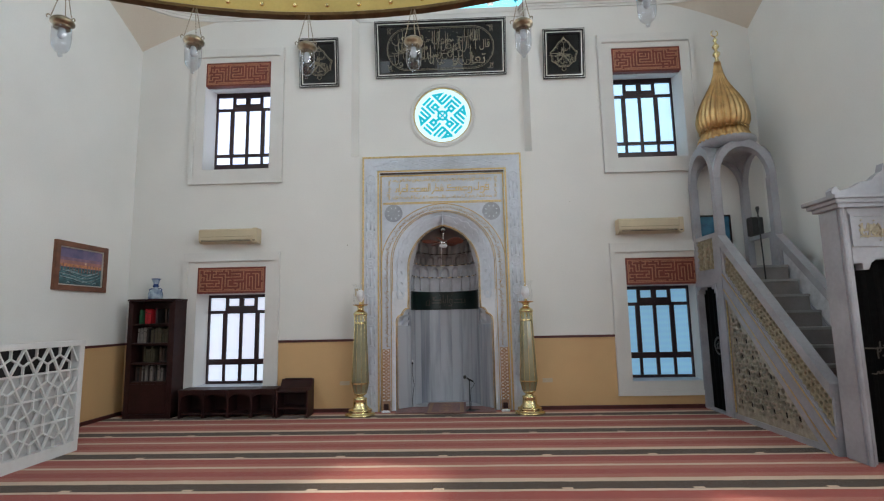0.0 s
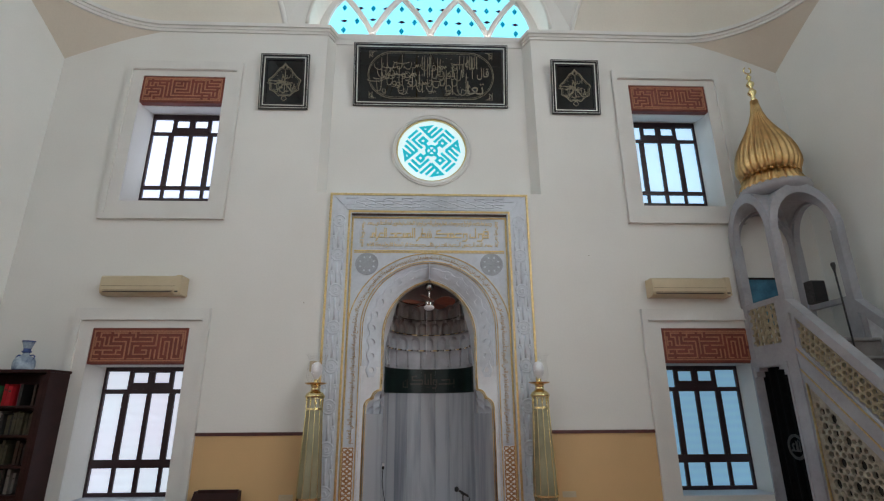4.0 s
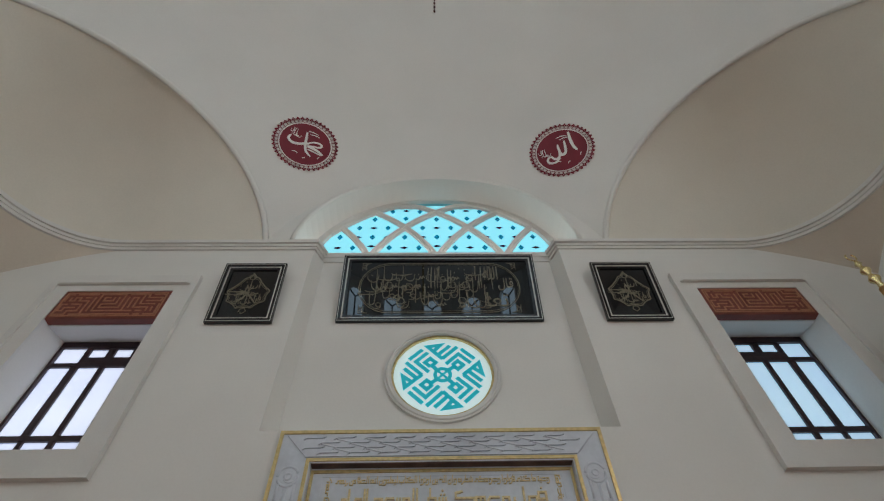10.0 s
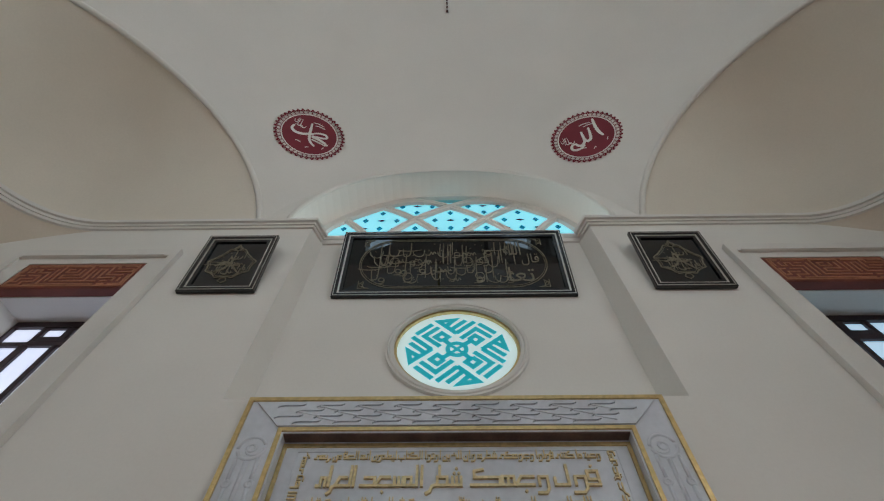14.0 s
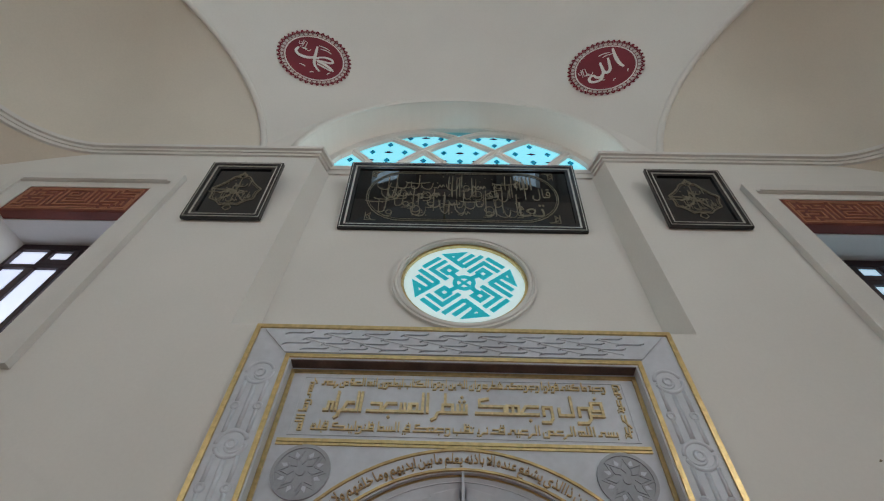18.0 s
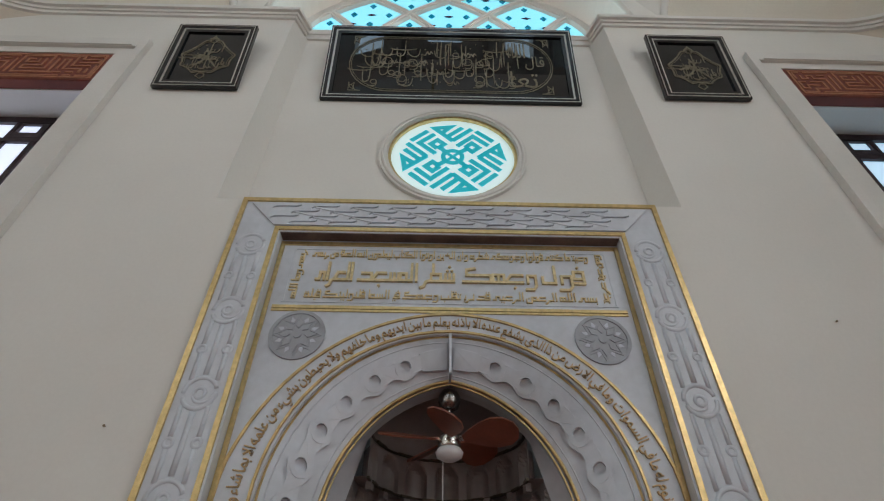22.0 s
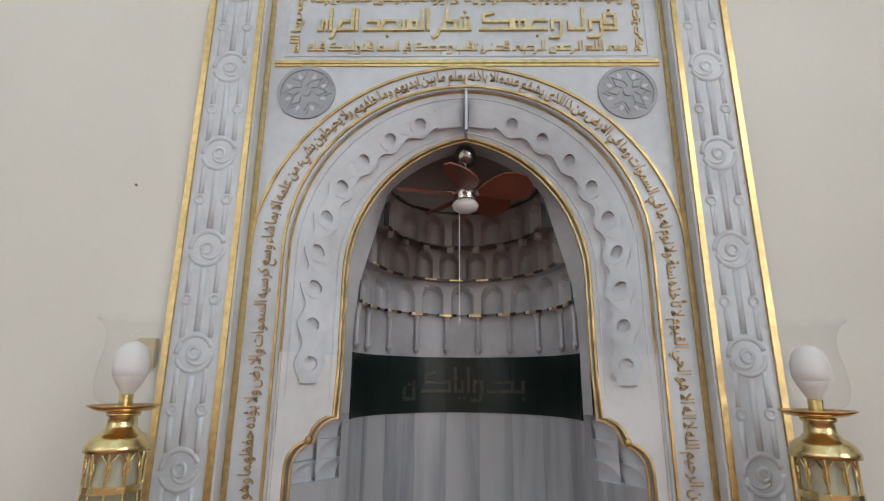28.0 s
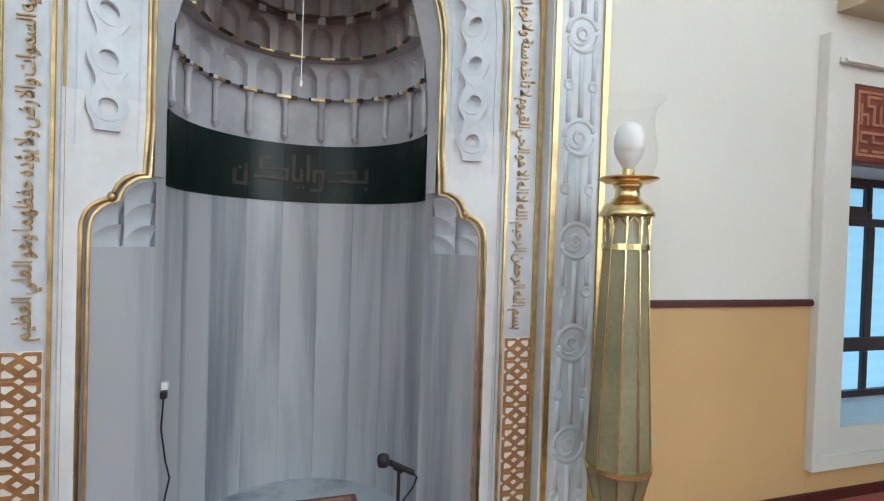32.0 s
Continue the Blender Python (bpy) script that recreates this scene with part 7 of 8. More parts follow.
tagged(part("niche_carpet", one_box(-0.74, 0.74, -0.20, 0.30, 0.005, 0.0155), RUGRED), "dark red carpet piece under the prayer rug", "carpet")
for sx in (-1, 1):
    t = thing("tissue_box", (sx * 0.885, -0.10, 0), "small box with a picture panel and white tissues", "tissue box", "boxes at the mihrab's foot")
    part("box_body", one_box(-0.06, 0.06, 0.0, 0.05, 0.0, 0.17, bevel=0.006), RUGTAN, t)
    part("panel", one_box(-0.035, 0.035, -0.004, 0.0, 0.045, 0.13), DARKWOOD, t)
    bm = bm_new()
    for k in range(5):
        lathe(bm, [(0.001, 0.005), (0.02, 0.01), (0.022, 0.03), (0.001, 0.045)], (-0.045 + 0.022 * k, -0.035 + 0.01 * (k % 2), 0.0), 8)
    part("tissues", bm, BULBWHITE, t, "crumpled white tissue")
for sx in (-1, 1):
    s = thing("wall_socket", (sx * 1.53, -0.012, 0.43), "cream double wall socket on the dado", "socket", "sockets on the dado")
    part("plate", one_box(-0.075, 0.075, -0.012, 0.0, -0.03, 0.03, bevel=0.003), CREAMPLASTIC, s)
    for k in (-0.037, 0.037):
        part("outlet", lathe(bm_new(), [(0.02, 0.0), (0.018, 0.004), (0.008, 0.002)], (0, 0, 0), 14), CREAMPLASTIC, s).matrix_local = Matrix.Translation((k, -0.012, 0)) @ Matrix.Rotation(radians(90), 4, "X")
p = thing("wall_switch", (-1.33, -0.001, 1.80), "small white switch box on the plaster wall", "switch")
part("plate", one_box(-0.045, 0.035, -0.03, 0.0, -0.06, 0.06, bevel=0.004), CREAMPLASTIC, p)
part("rocker", one_box(-0.02, 0.012, -0.034, -0.029, -0.02, 0.02), BULBWHITE, p)


# ---- split air conditioners ----
def air_conditioner(x0, x1):
    o = thing("air_conditioner", (0, 0, 0), "cream wall-mounted split air conditioner", "air conditioner", "air conditioners over the windows")
    prof = [(0.0, 2.61), (-0.12, 2.605), (-0.172, 2.625), (-0.186, 2.66), (-0.19, 2.71), (-0.187, 2.805), (-0.165, 2.828), (0.0, 2.83)]
    bm = bm_new()
    a = [bm.verts.new((x0, y, z)) for y, z in prof]
    b = [bm.verts.new((x1, y, z)) for y, z in prof]
    for i in range(len(prof) - 1):
        bm.faces.new((a[i], a[i + 1], b[i + 1], b[i]))
    bm.faces.new(a), bm.faces.new(b)
    part("casing", bm, CREAMPLASTIC, o)
    part("outlet_slot", one_box(x0 + 0.04, x1 - 0.10, -0.186, -0.16, 2.632, 2.654), BLACKPLASTIC, o)
    part("louvre", one_box(x0 + 0.04, x1 - 0.10, -0.197, -0.182, 2.640, 2.647, bevel=0.002), CREAMPLASTIC, o)
    part("seam", one_box(x0 + 0.02, x1 - 0.02, -0.192, -0.188, 2.700, 2.704), GILTTHREAD, o)
    part("end_cap", one_box(x1 - 0.075, x1 + 0.004, -0.193, -0.001, 2.602, 2.835, bevel=0.01), CREAMPLASTIC, o)
    part("badge", one_box(x1 - 0.06, x1 - 0.025, -0.197, -0.193, 2.63, 2.645), BLACKPLASTIC, o)


air_conditioner(-3.80, -2.885)
air_conditioner(2.68, 3.645)

# bare nails in the plaster
for x, z in ((-1.50, 2.547), (2.0, 3.153)):
    nail = tagged(part("nail", lathe(bm_new(), [(0.001, 0.0), (0.003, 0.002), (0.006, 0.013), (0.001, 0.016)], (0, 0, 0), 8), PEWTER), "small dark iron nail in the plaster wall", "nail", "nails in the wall")
    nail.matrix_world = Matrix.Translation((x, 0.0, z)) @ Matrix.Rotation(radians(90), 4, "X")

# ---- minbar: marble pulpit with stairs, portal and a gilt onion dome ----
MB = thing("minbar", (0, 0, 0), "grey marble pulpit with stairs, pierced panels and a gilt onion dome", "minbar")
MX0, MX1 = 3.83, 4.70
SIDE_M = Matrix(((0, 1, 0, 0), (1, 0, 0, 0), (0, 0, 1, 0), (0, 0, 0, 1)))


def both(name, outline, holes, d0, d1, mat, label=""):
    """The same plate on the hall side and on the wall side of the pulpit."""
    part(name, slab(bm_new(), outline, holes, MX0 + d0, MX0 + d1, SIDE_M), mat, MB, label)
    part(name, slab(bm_new(), outline, holes, MX1 - d1, MX1 - d0, SIDE_M), mat, MB, label)


PF, PB = -0.80, -0.02                     # pavilion: front and back
SL = 0.954                                 # slope of the stairs


def rail_z(y, z0):
    return z0 + SL * (y - PF)


FOOT = -2.64
# stair cheek: plain slope band, lower panel frame, base
band = [(PF, 1.60), (PF, 1.93), (FOOT, rail_z(FOOT, 1.93)), (FOOT, 0.0), (FOOT + 0.163, 0.0)]
both("slope_band", band, (), 0.0, 0.09, PULPIT)
tri = [(PF - 0.04, 0.07), (PF - 0.04, rail_z(PF - 0.04, 1.57)), (FOOT + 0.27, 0.07)]
outer = [(PF, 0.0), (PF, 1.60), (FOOT + 0.163, 0.0)]
both("panel_frame", outer, [tri], 0.01, 0.08, PULPIT)
def hexagon(y, z, r, turn=0.0, n=6):
    return [(y + r * math.cos(turn + 2 * math.pi * k / n), z + r * math.sin(turn + 2 * math.pi * k / n)) for k in range(n)]


def fits(y, z, r):
    return z - r > 0.085 and y + r < PF - 0.055 and z + r * 1.38 < rail_z(y, 1.545) and y - r > FOOT + 0.34


# pierced star panel: a hole in each star's middle, six round it, one between three stars
D = 0.225
holes = []
for i in range(-1, 12):
    for j in range(10):
        yy, zz = PF - 0.14 - D * (i + 0.5 * (j % 2)), 0.24 + D * 0.866 * j
        spots = [(yy, zz, 0.050, 0.26, 8)] + [(yy + 0.080 * math.cos(radians(60 * k)), zz + 0.080 * math.sin(radians(60 * k)), 0.027, radians(60 * k), 5) for k in range(6)]
        spots += [(yy + q * D / 2, zz + D * 0.289, 0.036, radians(-90), 6) for q in (1,)] + [(yy, zz + D * 0.577, 0.036, radians(90), 6)]
        holes += [hexagon(y, z, r, t, n) for y, z, r, t, n in spots if fits(y, z, r)]
part("pierced_panel", slab(bm_new(), tri, holes, MX0 + 0.022, MX0 + 0.058, SIDE_M), PIERCED, MB, "pierced star panel of weathered stone")
# dark sheet that paints in the shade behind the holes
part("panel_shade_sheet", slab(bm_new(), tri, (), MX0 + 0.075, MX0 + 0.085, SIDE_M), SHADESHEET, MB, "dark sheet for the shade behind the pierced panel")
part("gilt_line", strip(bm_new(), [(PF - 0.04, 1.56), (PF - 0.04, 0.09)], 0.008, MX0 - 0.004, MX0 + 0.012, m=SIDE_M), GOLD, MB)
for z in (1.70, 1.91):
    part("gilt_line", strip(bm_new(), [(PF, rail_z(PF, z)), (FOOT + 0.01, rail_z(FOOT + 0.01, z))], 0.009, MX0 - 0.004, MX0 + 0.002, m=SIDE_M), GOLD, MB)
# handrail with lattice
hand = [(PF, 1.93), (PF, 2.31), (FOOT, rail_z(FOOT, 2.31)), (FOOT, rail_z(FOOT, 1.93))]
inner = [(PF - 0.05, rail_z(PF - 0.05, 1.955)), (PF - 0.05, rail_z(PF - 0.05, 2.285)), (FOOT + 0.03, rail_z(FOOT + 0.03, 2.285)), (FOOT + 0.03, rail_z(FOOT + 0.03, 1.955))]
both("rail_frame", hand, [inner], 0.015, 0.075, PULPIT)
for bm in lattice(inner, 0.062, 0.006, MX0 + 0.025, MX0 + 0.06, SIDE_M, angles=(43.7, 103.7, 163.7)):
    part("pierced_rail_bar", bm, LATTICESTONE, MB)
part("carved_parapet", slab(bm_new(), inner, (), MX1 - 0.06, MX1 - 0.03, SIDE_M), CARVED, MB, "carved marble parapet")
part("handrail", slab(bm_new(), [(PF, 2.31), (PF, 2.44), (FOOT, rail_z(FOOT, 2.44)), (FOOT, rail_z(FOOT, 2.31))], (), MX0 - 0.015, MX0 + 0.105, SIDE_M), PULPIT, MB)
part("handrail", slab(bm_new(), [(PF, 2.31), (PF, 2.44), (FOOT, rail_z(FOOT, 2.44)), (FOOT, rail_z(FOOT, 2.31))], (), MX1 - 0.105, MX1 + 0.015, SIDE_M), PULPIT, MB)
# steps
N = 10
for i in range(N):
    z = 2.00 * (i + 1) / N
    y1 = FOOT + 0.12 + (PF - FOOT - 0.12) * (i + 1) / N
    y0 = FOOT + 0.12 + (PF - FOOT - 0.12) * i / N
    part("step", one_box(MX0 + 0.09, MX1 - 0.09, y0, y1, max(0.0, z - 0.40), z - 0.03), STEPSTONE, MB)
    part("tread", one_box(MX0 + 0.09, MX1 - 0.09, y0 - 0.025, y1, z - 0.03, z, bevel=0.006), TREADSTONE, MB)
# platform base with a curtained doorway
base = [(PF, 0.0), (PF, 1.86), (PB, 1.86), (PB, 0.0)]
door = [(PF + 0.19, 0.02), (PF + 0.19, 1.66), (PF + 0.23, 1.66), (PF + 0.23, 1.72), (PF + 0.30, 1.72), (PF + 0.30, 1.76), (PB - 0.14, 1.76), (PB - 0.14, 1.72), (PB - 0.08, 1.72), (PB - 0.08, 1.66), (PB - 0.05, 1.66), (PB - 0.05, 0.02)]
both("base_wall", base, [door], -0.01, 0.10, PULPIT)
part("door_fillet", strip(bm_new(), [(PF + 0.165, 0.02), (PF + 0.165, 1.785), (PB - 0.03, 1.785), (PB - 0.03, 0.02)], 0.012, MX0 - 0.022, MX0 - 0.01, m=SIDE_M), PULPIT, MB)
bm = bm_new()
pts = [(PF + 0.10 + 0.66 * k / 24, 0.012 * math.sin(k * 1.3)) for k in range(25)]
a = [bm.verts.new((MX0 + 0.10 + d, y, 0.01)) for y, d in pts]
b = [bm.verts.new((MX0 + 0.09 + d * 0.6, y, 1.78)) for y, d in pts]
for k in range(24):
    bm.faces.new((a[k], a[k + 1], b[k + 1], b[k]))
CURT = part("curtain", bm, BLACKCLOTH, MB, "black curtain with a gold emblem")
part("curtain_emblem", slab(bm_new(), circle(-0.42, 0.92, 0.13, 20), [circle(-0.42, 0.92, 0.10, 20)], MX0 + 0.06, MX0 + 0.066, SIDE_M), DULLGILT, CURT)
bm = bm_new()
script_line(bm, [(-0.50, 0.92), (-0.34, 0.92)], 0.14, MX0 + 0.06, MX0 + 0.066, 6, pitch=0.04, weight=0.12)
for v in bm.verts:
    v.co = SIDE_M @ v.co
part("curtain_script", bm, DULLGILT, CURT)
part("platform", one_box(MX0 + 0.08, MX1 - 0.08, PF, PB, 1.90, 2.0), PULPIT, MB)
# pavilion: lattice parapet, posts, arches, gilt dome
pw = 0.10
sidewin = [(PF + pw + 0.10, 2.00), (PF + pw + 0.10, 2.44), (PB - pw + 0.02, 2.44), (PB - pw + 0.02, 2.00)]
both("parapet", [(PF + pw, 1.86), (PF + pw, 2.50), (PB - pw + 0.06, 2.50), (PB - pw + 0.06, 1.86)], [sidewin], 0.005, 0.07, PULPIT)
for bm in lattice(sidewin, 0.075, 0.008, MX0 + 0.015, MX0 + 0.045, SIDE_M, tilt=30):
    part("pierced_parapet_bar", bm, LATTICESTONE, MB)
for k in range(3):
    yb = PF + pw + 0.19 + 0.125 * k
    part("gilt_baluster", tube(bm_new(), [(MX0 + 0.008, yb, 2.005), (MX0 + 0.008, yb, 2.435)], 0.011, 6), LATTICESTONE, MB)
for x in (MX0, MX1 - pw):
    for y in (PF, PB - pw):
        part("post", one_box(x, x + pw, y, y + pw, 1.86, 3.2605, bevel=0.004), PULPIT, MB)


def arch_band(hw, z0, outer_rise, inner_rise, wide=0.09):
    """A round-backed arch: the outer curve, then the inner one back."""
    turn = [math.pi * k / 24 for k in range(25)]
    return [(hw * math.cos(t), z0 + outer_rise * math.sin(t)) for t in turn] + [((hw - wide) * math.cos(t), z0 + inner_rise * math.sin(t)) for t in turn[::-1]]


cy, hy = (PF + PB) / 2, (PB - PF) / 2
cx, hx = (MX0 + MX1) / 2, (MX1 - MX0) / 2
RISE = 0.56
for x in (MX0, MX1 - 0.08):
    part("arch", slab(bm_new(), [(cy + p, z) for p, z in arch_band(hy, 3.26, RISE, 0.44)], (), x, x + 0.08, SIDE_M), PULPIT, MB)
for y in (PF, PB - 0.08):
    part("arch", slab(bm_new(), [(cx + p, z) for p, z in arch_band(hx - 0.004, 3.26, RISE - 0.003, 0.44)], (), y - 0.002, y + 0.078), PULPIT, MB)
# the crossing vaults over the pavilion
for rise, k in ((RISE, 0.992), (RISE - 0.09, 0.90)):
    bm = bm_new()
    n = 24
    grid = [[bm.verts.new((cx + hx * k * u, cy + hy * k * v, 3.262 + rise * math.sqrt(max(0.0, 1 - min(abs(u), abs(v)) ** 2)))) for v in [-1 + 2 * j / n for j in range(n + 1)]] for u in [-1 + 2 * i / n for i in range(n + 1)]]
    for i in range(n):
        for j in range(n):
            bm.faces.new((grid[i][j], grid[i + 1][j], grid[i + 1][j + 1], grid[i][j + 1]))
    part("canopy_vault", bm, PULPIT, MB)
part("canopy_cap", lathe(bm_new(), [(0.32, 3.76), (0.37, 3.81), (0.39, 3.85), (0.38, 3.885)], (cx - 0.03, cy - 0.06, 0), 40), PULPIT, MB, smooth=True)
DC = (4.20, -0.49, 0)
dome = part("dome", lathe(bm_new(), [(0.300, 4.045), (0.335, 4.08), (0.360, 4.15), (0.362, 4.23), (0.345, 4.33), (0.310, 4.43), (0.262, 4.53), (0.205, 4.63), (0.150, 4.73), (0.105, 4.83), (0.074, 4.93), (0.055, 5.03), (0.047, 5.12)], DC, 168, ribs=28, depth=0.10), GOLDLEAF, MB, "ribbed gilt onion dome", smooth=True)
part("dome_skirt", lathe(bm_new(), [(0.372, 3.87), (0.352, 3.92), (0.322, 3.98), (0.305, 4.03)], DC, 168, ribs=28, depth=0.10), GOLDLEAF, dome, smooth=True)
for k in range(28):
    t = 2 * math.pi * (k + 0.5) / 28
    part("dome_bead", lathe(bm_new(), [(0.001, -0.020), (0.014, -0.013), (0.019, 0.0), (0.014, 0.013), (0.001, 0.020)], (DC[0] + 0.312 * math.cos(t), DC[1] + 0.312 * math.sin(t), 4.037), 8), GOLDLEAF, dome, smooth=True)
part("finial", lathe(bm_new(), [(0.040, 5.10), (0.030, 5.15), (0.024, 5.19), (0.052, 5.235), (0.052, 5.255), (0.022, 5.30), (0.020, 5.32), (0.048, 5.36), (0.048, 5.38), (0.018, 5.42), (0.016, 5.44), (0.034, 5.475), (0.014, 5.51), (0.006, 5.54)], DC, 20), BRASS, dome, smooth=True)
part("crescent", tube(bm_new(), [(DC[0] + 0.05 * math.cos(t), DC[1], 5.585 + 0.05 * math.sin(t)) for t in [radians(120 + 300 * k / 16) for k in range(17)]], 0.008, 6), BRASS, dome)
# back of the pavilion: poster, loudspeaker; microphone on the stairs
POS = thing("framed_poster", (0, 0, 0), "blue and teal framed poster in the pulpit's pavilion", "framed picture")
part("frame", slab(bm_new(), rect(3.90, 4.42, 2.23, 2.87), [rect(3.925, 4.395, 2.255, 2.845)], -0.045, -0.02), BLACKFRAME, POS)
part("print", one_box(3.925, 4.395, -0.032, -0.024, 2.255, 2.845), POSTERBLUE, POS)
bm = bm_new()
for k in range(7):
    slab(bm, rect(3.95 + 0.054 * k, 3.985 + 0.054 * k, 2.40, 2.47 + 0.02 * (k % 3)), (), -0.034, -0.032)
part("printed_skyline", bm, POSTERPALE, POS)
SP = thing("loudspeaker", (0, 0, 0), "dark grey box loudspeaker on the pulpit wall", "loudspeaker")
part("cabinet", one_box(4.61, 4.79, -0.24, -0.10, 2.51, 2.79, bevel=0.008), SPEAKER, SP)
part("grille", one_box(4.625, 4.775, -0.246, -0.24, 2.525, 2.775), BLACKPLASTIC, SP)
MS = thing("microphone_stand", (4.28, -1.02, 1.60), "tall thin black microphone stand on the pulpit stairs", "microphone")
part("foot", lathe(bm_new(), [(0.001, 0.0), (0.07, 0.0), (0.07, 0.012), (0.012, 0.02)], n=20), BLACKPLASTIC, MS)
part("stem", tube(bm_new(), [(0, 0, 0.01), (-0.02, 0.0, 1.1)], 0.009, 8), BLACKPLASTIC, MS)
part("head", lathe(bm_new(), [(0.008, 1.08), (0.014, 1.11), (0.024, 1.16), (0.018, 1.185), (0.001, 1.19)], (-0.02, 0, 0), 14), BLACKPLASTIC, MS)

# portal at the foot of the stairs
QY0, QY1 = -2.96, FOOT - 0.012
for x in (3.79, 4.66):
    part("portal_pier", one_box(x, x + 0.10, QY0 + 0.02, QY1 - 0.02, 0.0, 2.40, bevel=0.015), PULPIT, MB)
    part("pier_roll", tube(bm_new(), [(x + 0.03, QY0 + 0.01, 0.0), (x + 0.03, QY0 + 0.01, 2.40)], 0.022, 8), PULPIT, MB)
head = [(3.89, 1.86), (3.89, 2.40), (4.66, 2.40), (4.66, 1.86), (4.579, 1.86), (4.579, 1.80), (4.525, 1.80), (4.498, 1.86), (4.444, 1.90), (4.106, 1.90), (4.052, 1.86), (4.025, 1.80), (3.971, 1.80), (3.971, 1.86)]
part("portal_lintel", slab(bm_new(), head, (), QY0 + 0.03, QY1 - 0.03), PULPIT, MB)
part("lintel_border", slab(bm_new(), rect(3.897, 4.653, 2.02, 2.34), [rect(3.931, 4.619, 2.045, 2.315)], QY0 + 0.015, QY0 + 0.03), PULPIT, MB)
bm = bm_new()
script_line(bm, [(3.958, 2.18), (4.606, 2.18)], 0.22, QY0 + 0.02, QY0 + 0.03, 12, pitch=0.05, weight=0.07)
script_line(bm, [(3.958, 2.22), (4.606, 2.22)], 0.15, QY0 + 0.021, QY0 + 0.03, 15, pitch=0.04, weight=0.10)
part("portal_inscription", bm, LATTICESTONE, MB, "gilt carved inscription over the portal")
for out, z0, z1 in ((0.03, 2.40, 2.44), (0.06, 2.44, 2.48), (0.09, 2.48, 2.52)):
    part("portal_cornice", one_box(3.79 - out, 4.76 + out, QY0 - out, QY1 + out - 0.012, z0, z1, bevel=0.006), PULPIT, MB)
crown = [(3.76, 2.52), (3.76, 2.58), (3.80, 2.62), (3.84, 2.58), (3.95, 2.60), (4.05, 2.66), (4.14, 2.67), (4.20, 2.73), (4.25, 2.76), (4.275, 2.84), (4.30, 2.76), (4.35, 2.73), (4.41, 2.67), (4.50, 2.66), (4.60, 2.60), (4.71, 2.58), (4.75, 2.62), (4.79, 2.58), (4.79, 2.52)]
part("portal_crown", slab(bm_new(), crown, (), QY0 + 0.02, QY0 + 0.10), PULPIT, MB)
bm = bm_new()
pts = [(3.90 + 0.755 * k / 24, 0.015 * math.sin(k * 1.5)) for k in range(25)]
a = [bm.verts.new((x, QY0 + 0.12 + d, 0.01)) for x, d in pts]
b = [bm.verts.new((x, QY0 + 0.12 + d * 0.5, 1.9)) for x, d in pts]
for k in range(24):
    bm.faces.new((a[k], a[k + 1], b[k + 1], b[k]))
CURT2 = part("portal_curtain", bm, BLACKCLOTH, MB, "black curtain with gold embroidery")
bm = bm_new()
for low, high, seed in ((0.80, 0.98, 31), (0.94, 1.12, 37)):
    flourish(bm, 4.00, 4.31, low, high, QY0 + 0.09, QY0 + 0.096, seed, 0.007, 0.08)
part("curtain_emblem", bm, DULLGILT, CURT2)
# set the portal against the stair foot
for ob in list(MB.children):
    if ob.name.split(".")[0] in ("portal_pier", "pier_roll", "portal_lintel", "lintel_border", "portal_inscription", "portal_cornice", "portal_crown", "portal_curtain"):
        ob.location.x, ob.scale.z = 0.08, 0.982

# ---- bookcase, vase, bench, chest, by the front wall ----
BC = thing("bookcase", (0, 0, 0), "tall dark mahogany bookcase, half full of books", "bookcase")
BX0, BX1, BY0, BY1, BH = -4.735, -4.02, -0.355, -0.03, 1.72
part("side_panel", one_box(BX0, BX0 + 0.04, BY0, BY1, 0.0, BH, bevel=0.003), DARKWOOD, BC)
part("side_panel", one_box(BX1 - 0.04, BX1, BY0, BY1, 0.0, BH, bevel=0.003), DARKWOOD, BC)
part("face_stile", one_box(BX1 - 0.085, BX1 - 0.041, BY0, BY0 + 0.03, 0.06, BH - 0.04), DARKWOOD, BC)
part("face_stile", one_box(BX0 + 0.041, BX0 + 0.075, BY0, BY0 + 0.03, 0.06, BH - 0.04), DARKWOOD, BC)
part("top", one_box(BX0 - 0.015, BX1 + 0.015, BY0 - 0.015, BY1, BH, BH + 0.03, bevel=0.005), DARKWOOD, BC)
part("back", one_box(BX0 + 0.041, BX1 - 0.041, BY1 - 0.015, BY1, 0.06, BH), DARKWOOD, BC)
part("plinth", one_box(BX0, BX1, BY0 + 0.02, BY1, 0.0, 0.06), DARKWOOD, BC)
part("cupboard_door", one_box(BX0 + 0.076, BX1 - 0.086, BY0 + 0.001, BY0 + 0.02, 0.07, 0.50, bevel=0.006), DARKWOOD, BC)
for z in (0.505, 0.78, 1.07, 1.36):
    part("shelf", one_box(BX0 + 0.041, BX1 - 0.041, BY0 + 0.012, BY1 - 0.016, z, z + 0.024), DARKWOOD, BC)
BOOKMATS = {c: material("book_cloth_" + c, rgb, 0.6, vary=0.15, scale=20) for c, rgb in (("green", (0.02, 0.12, 0.05)), ("red", (0.45, 0.01, 0.02)), ("crimson", (0.30, 0.01, 0.04)), ("brown", (0.06, 0.03, 0.02)), ("grey", (0.24, 0.22, 0.20)), ("olive", (0.07, 0.06, 0.035)), ("black", (0.015, 0.012, 0.012)))}
rnd = random.Random(4)


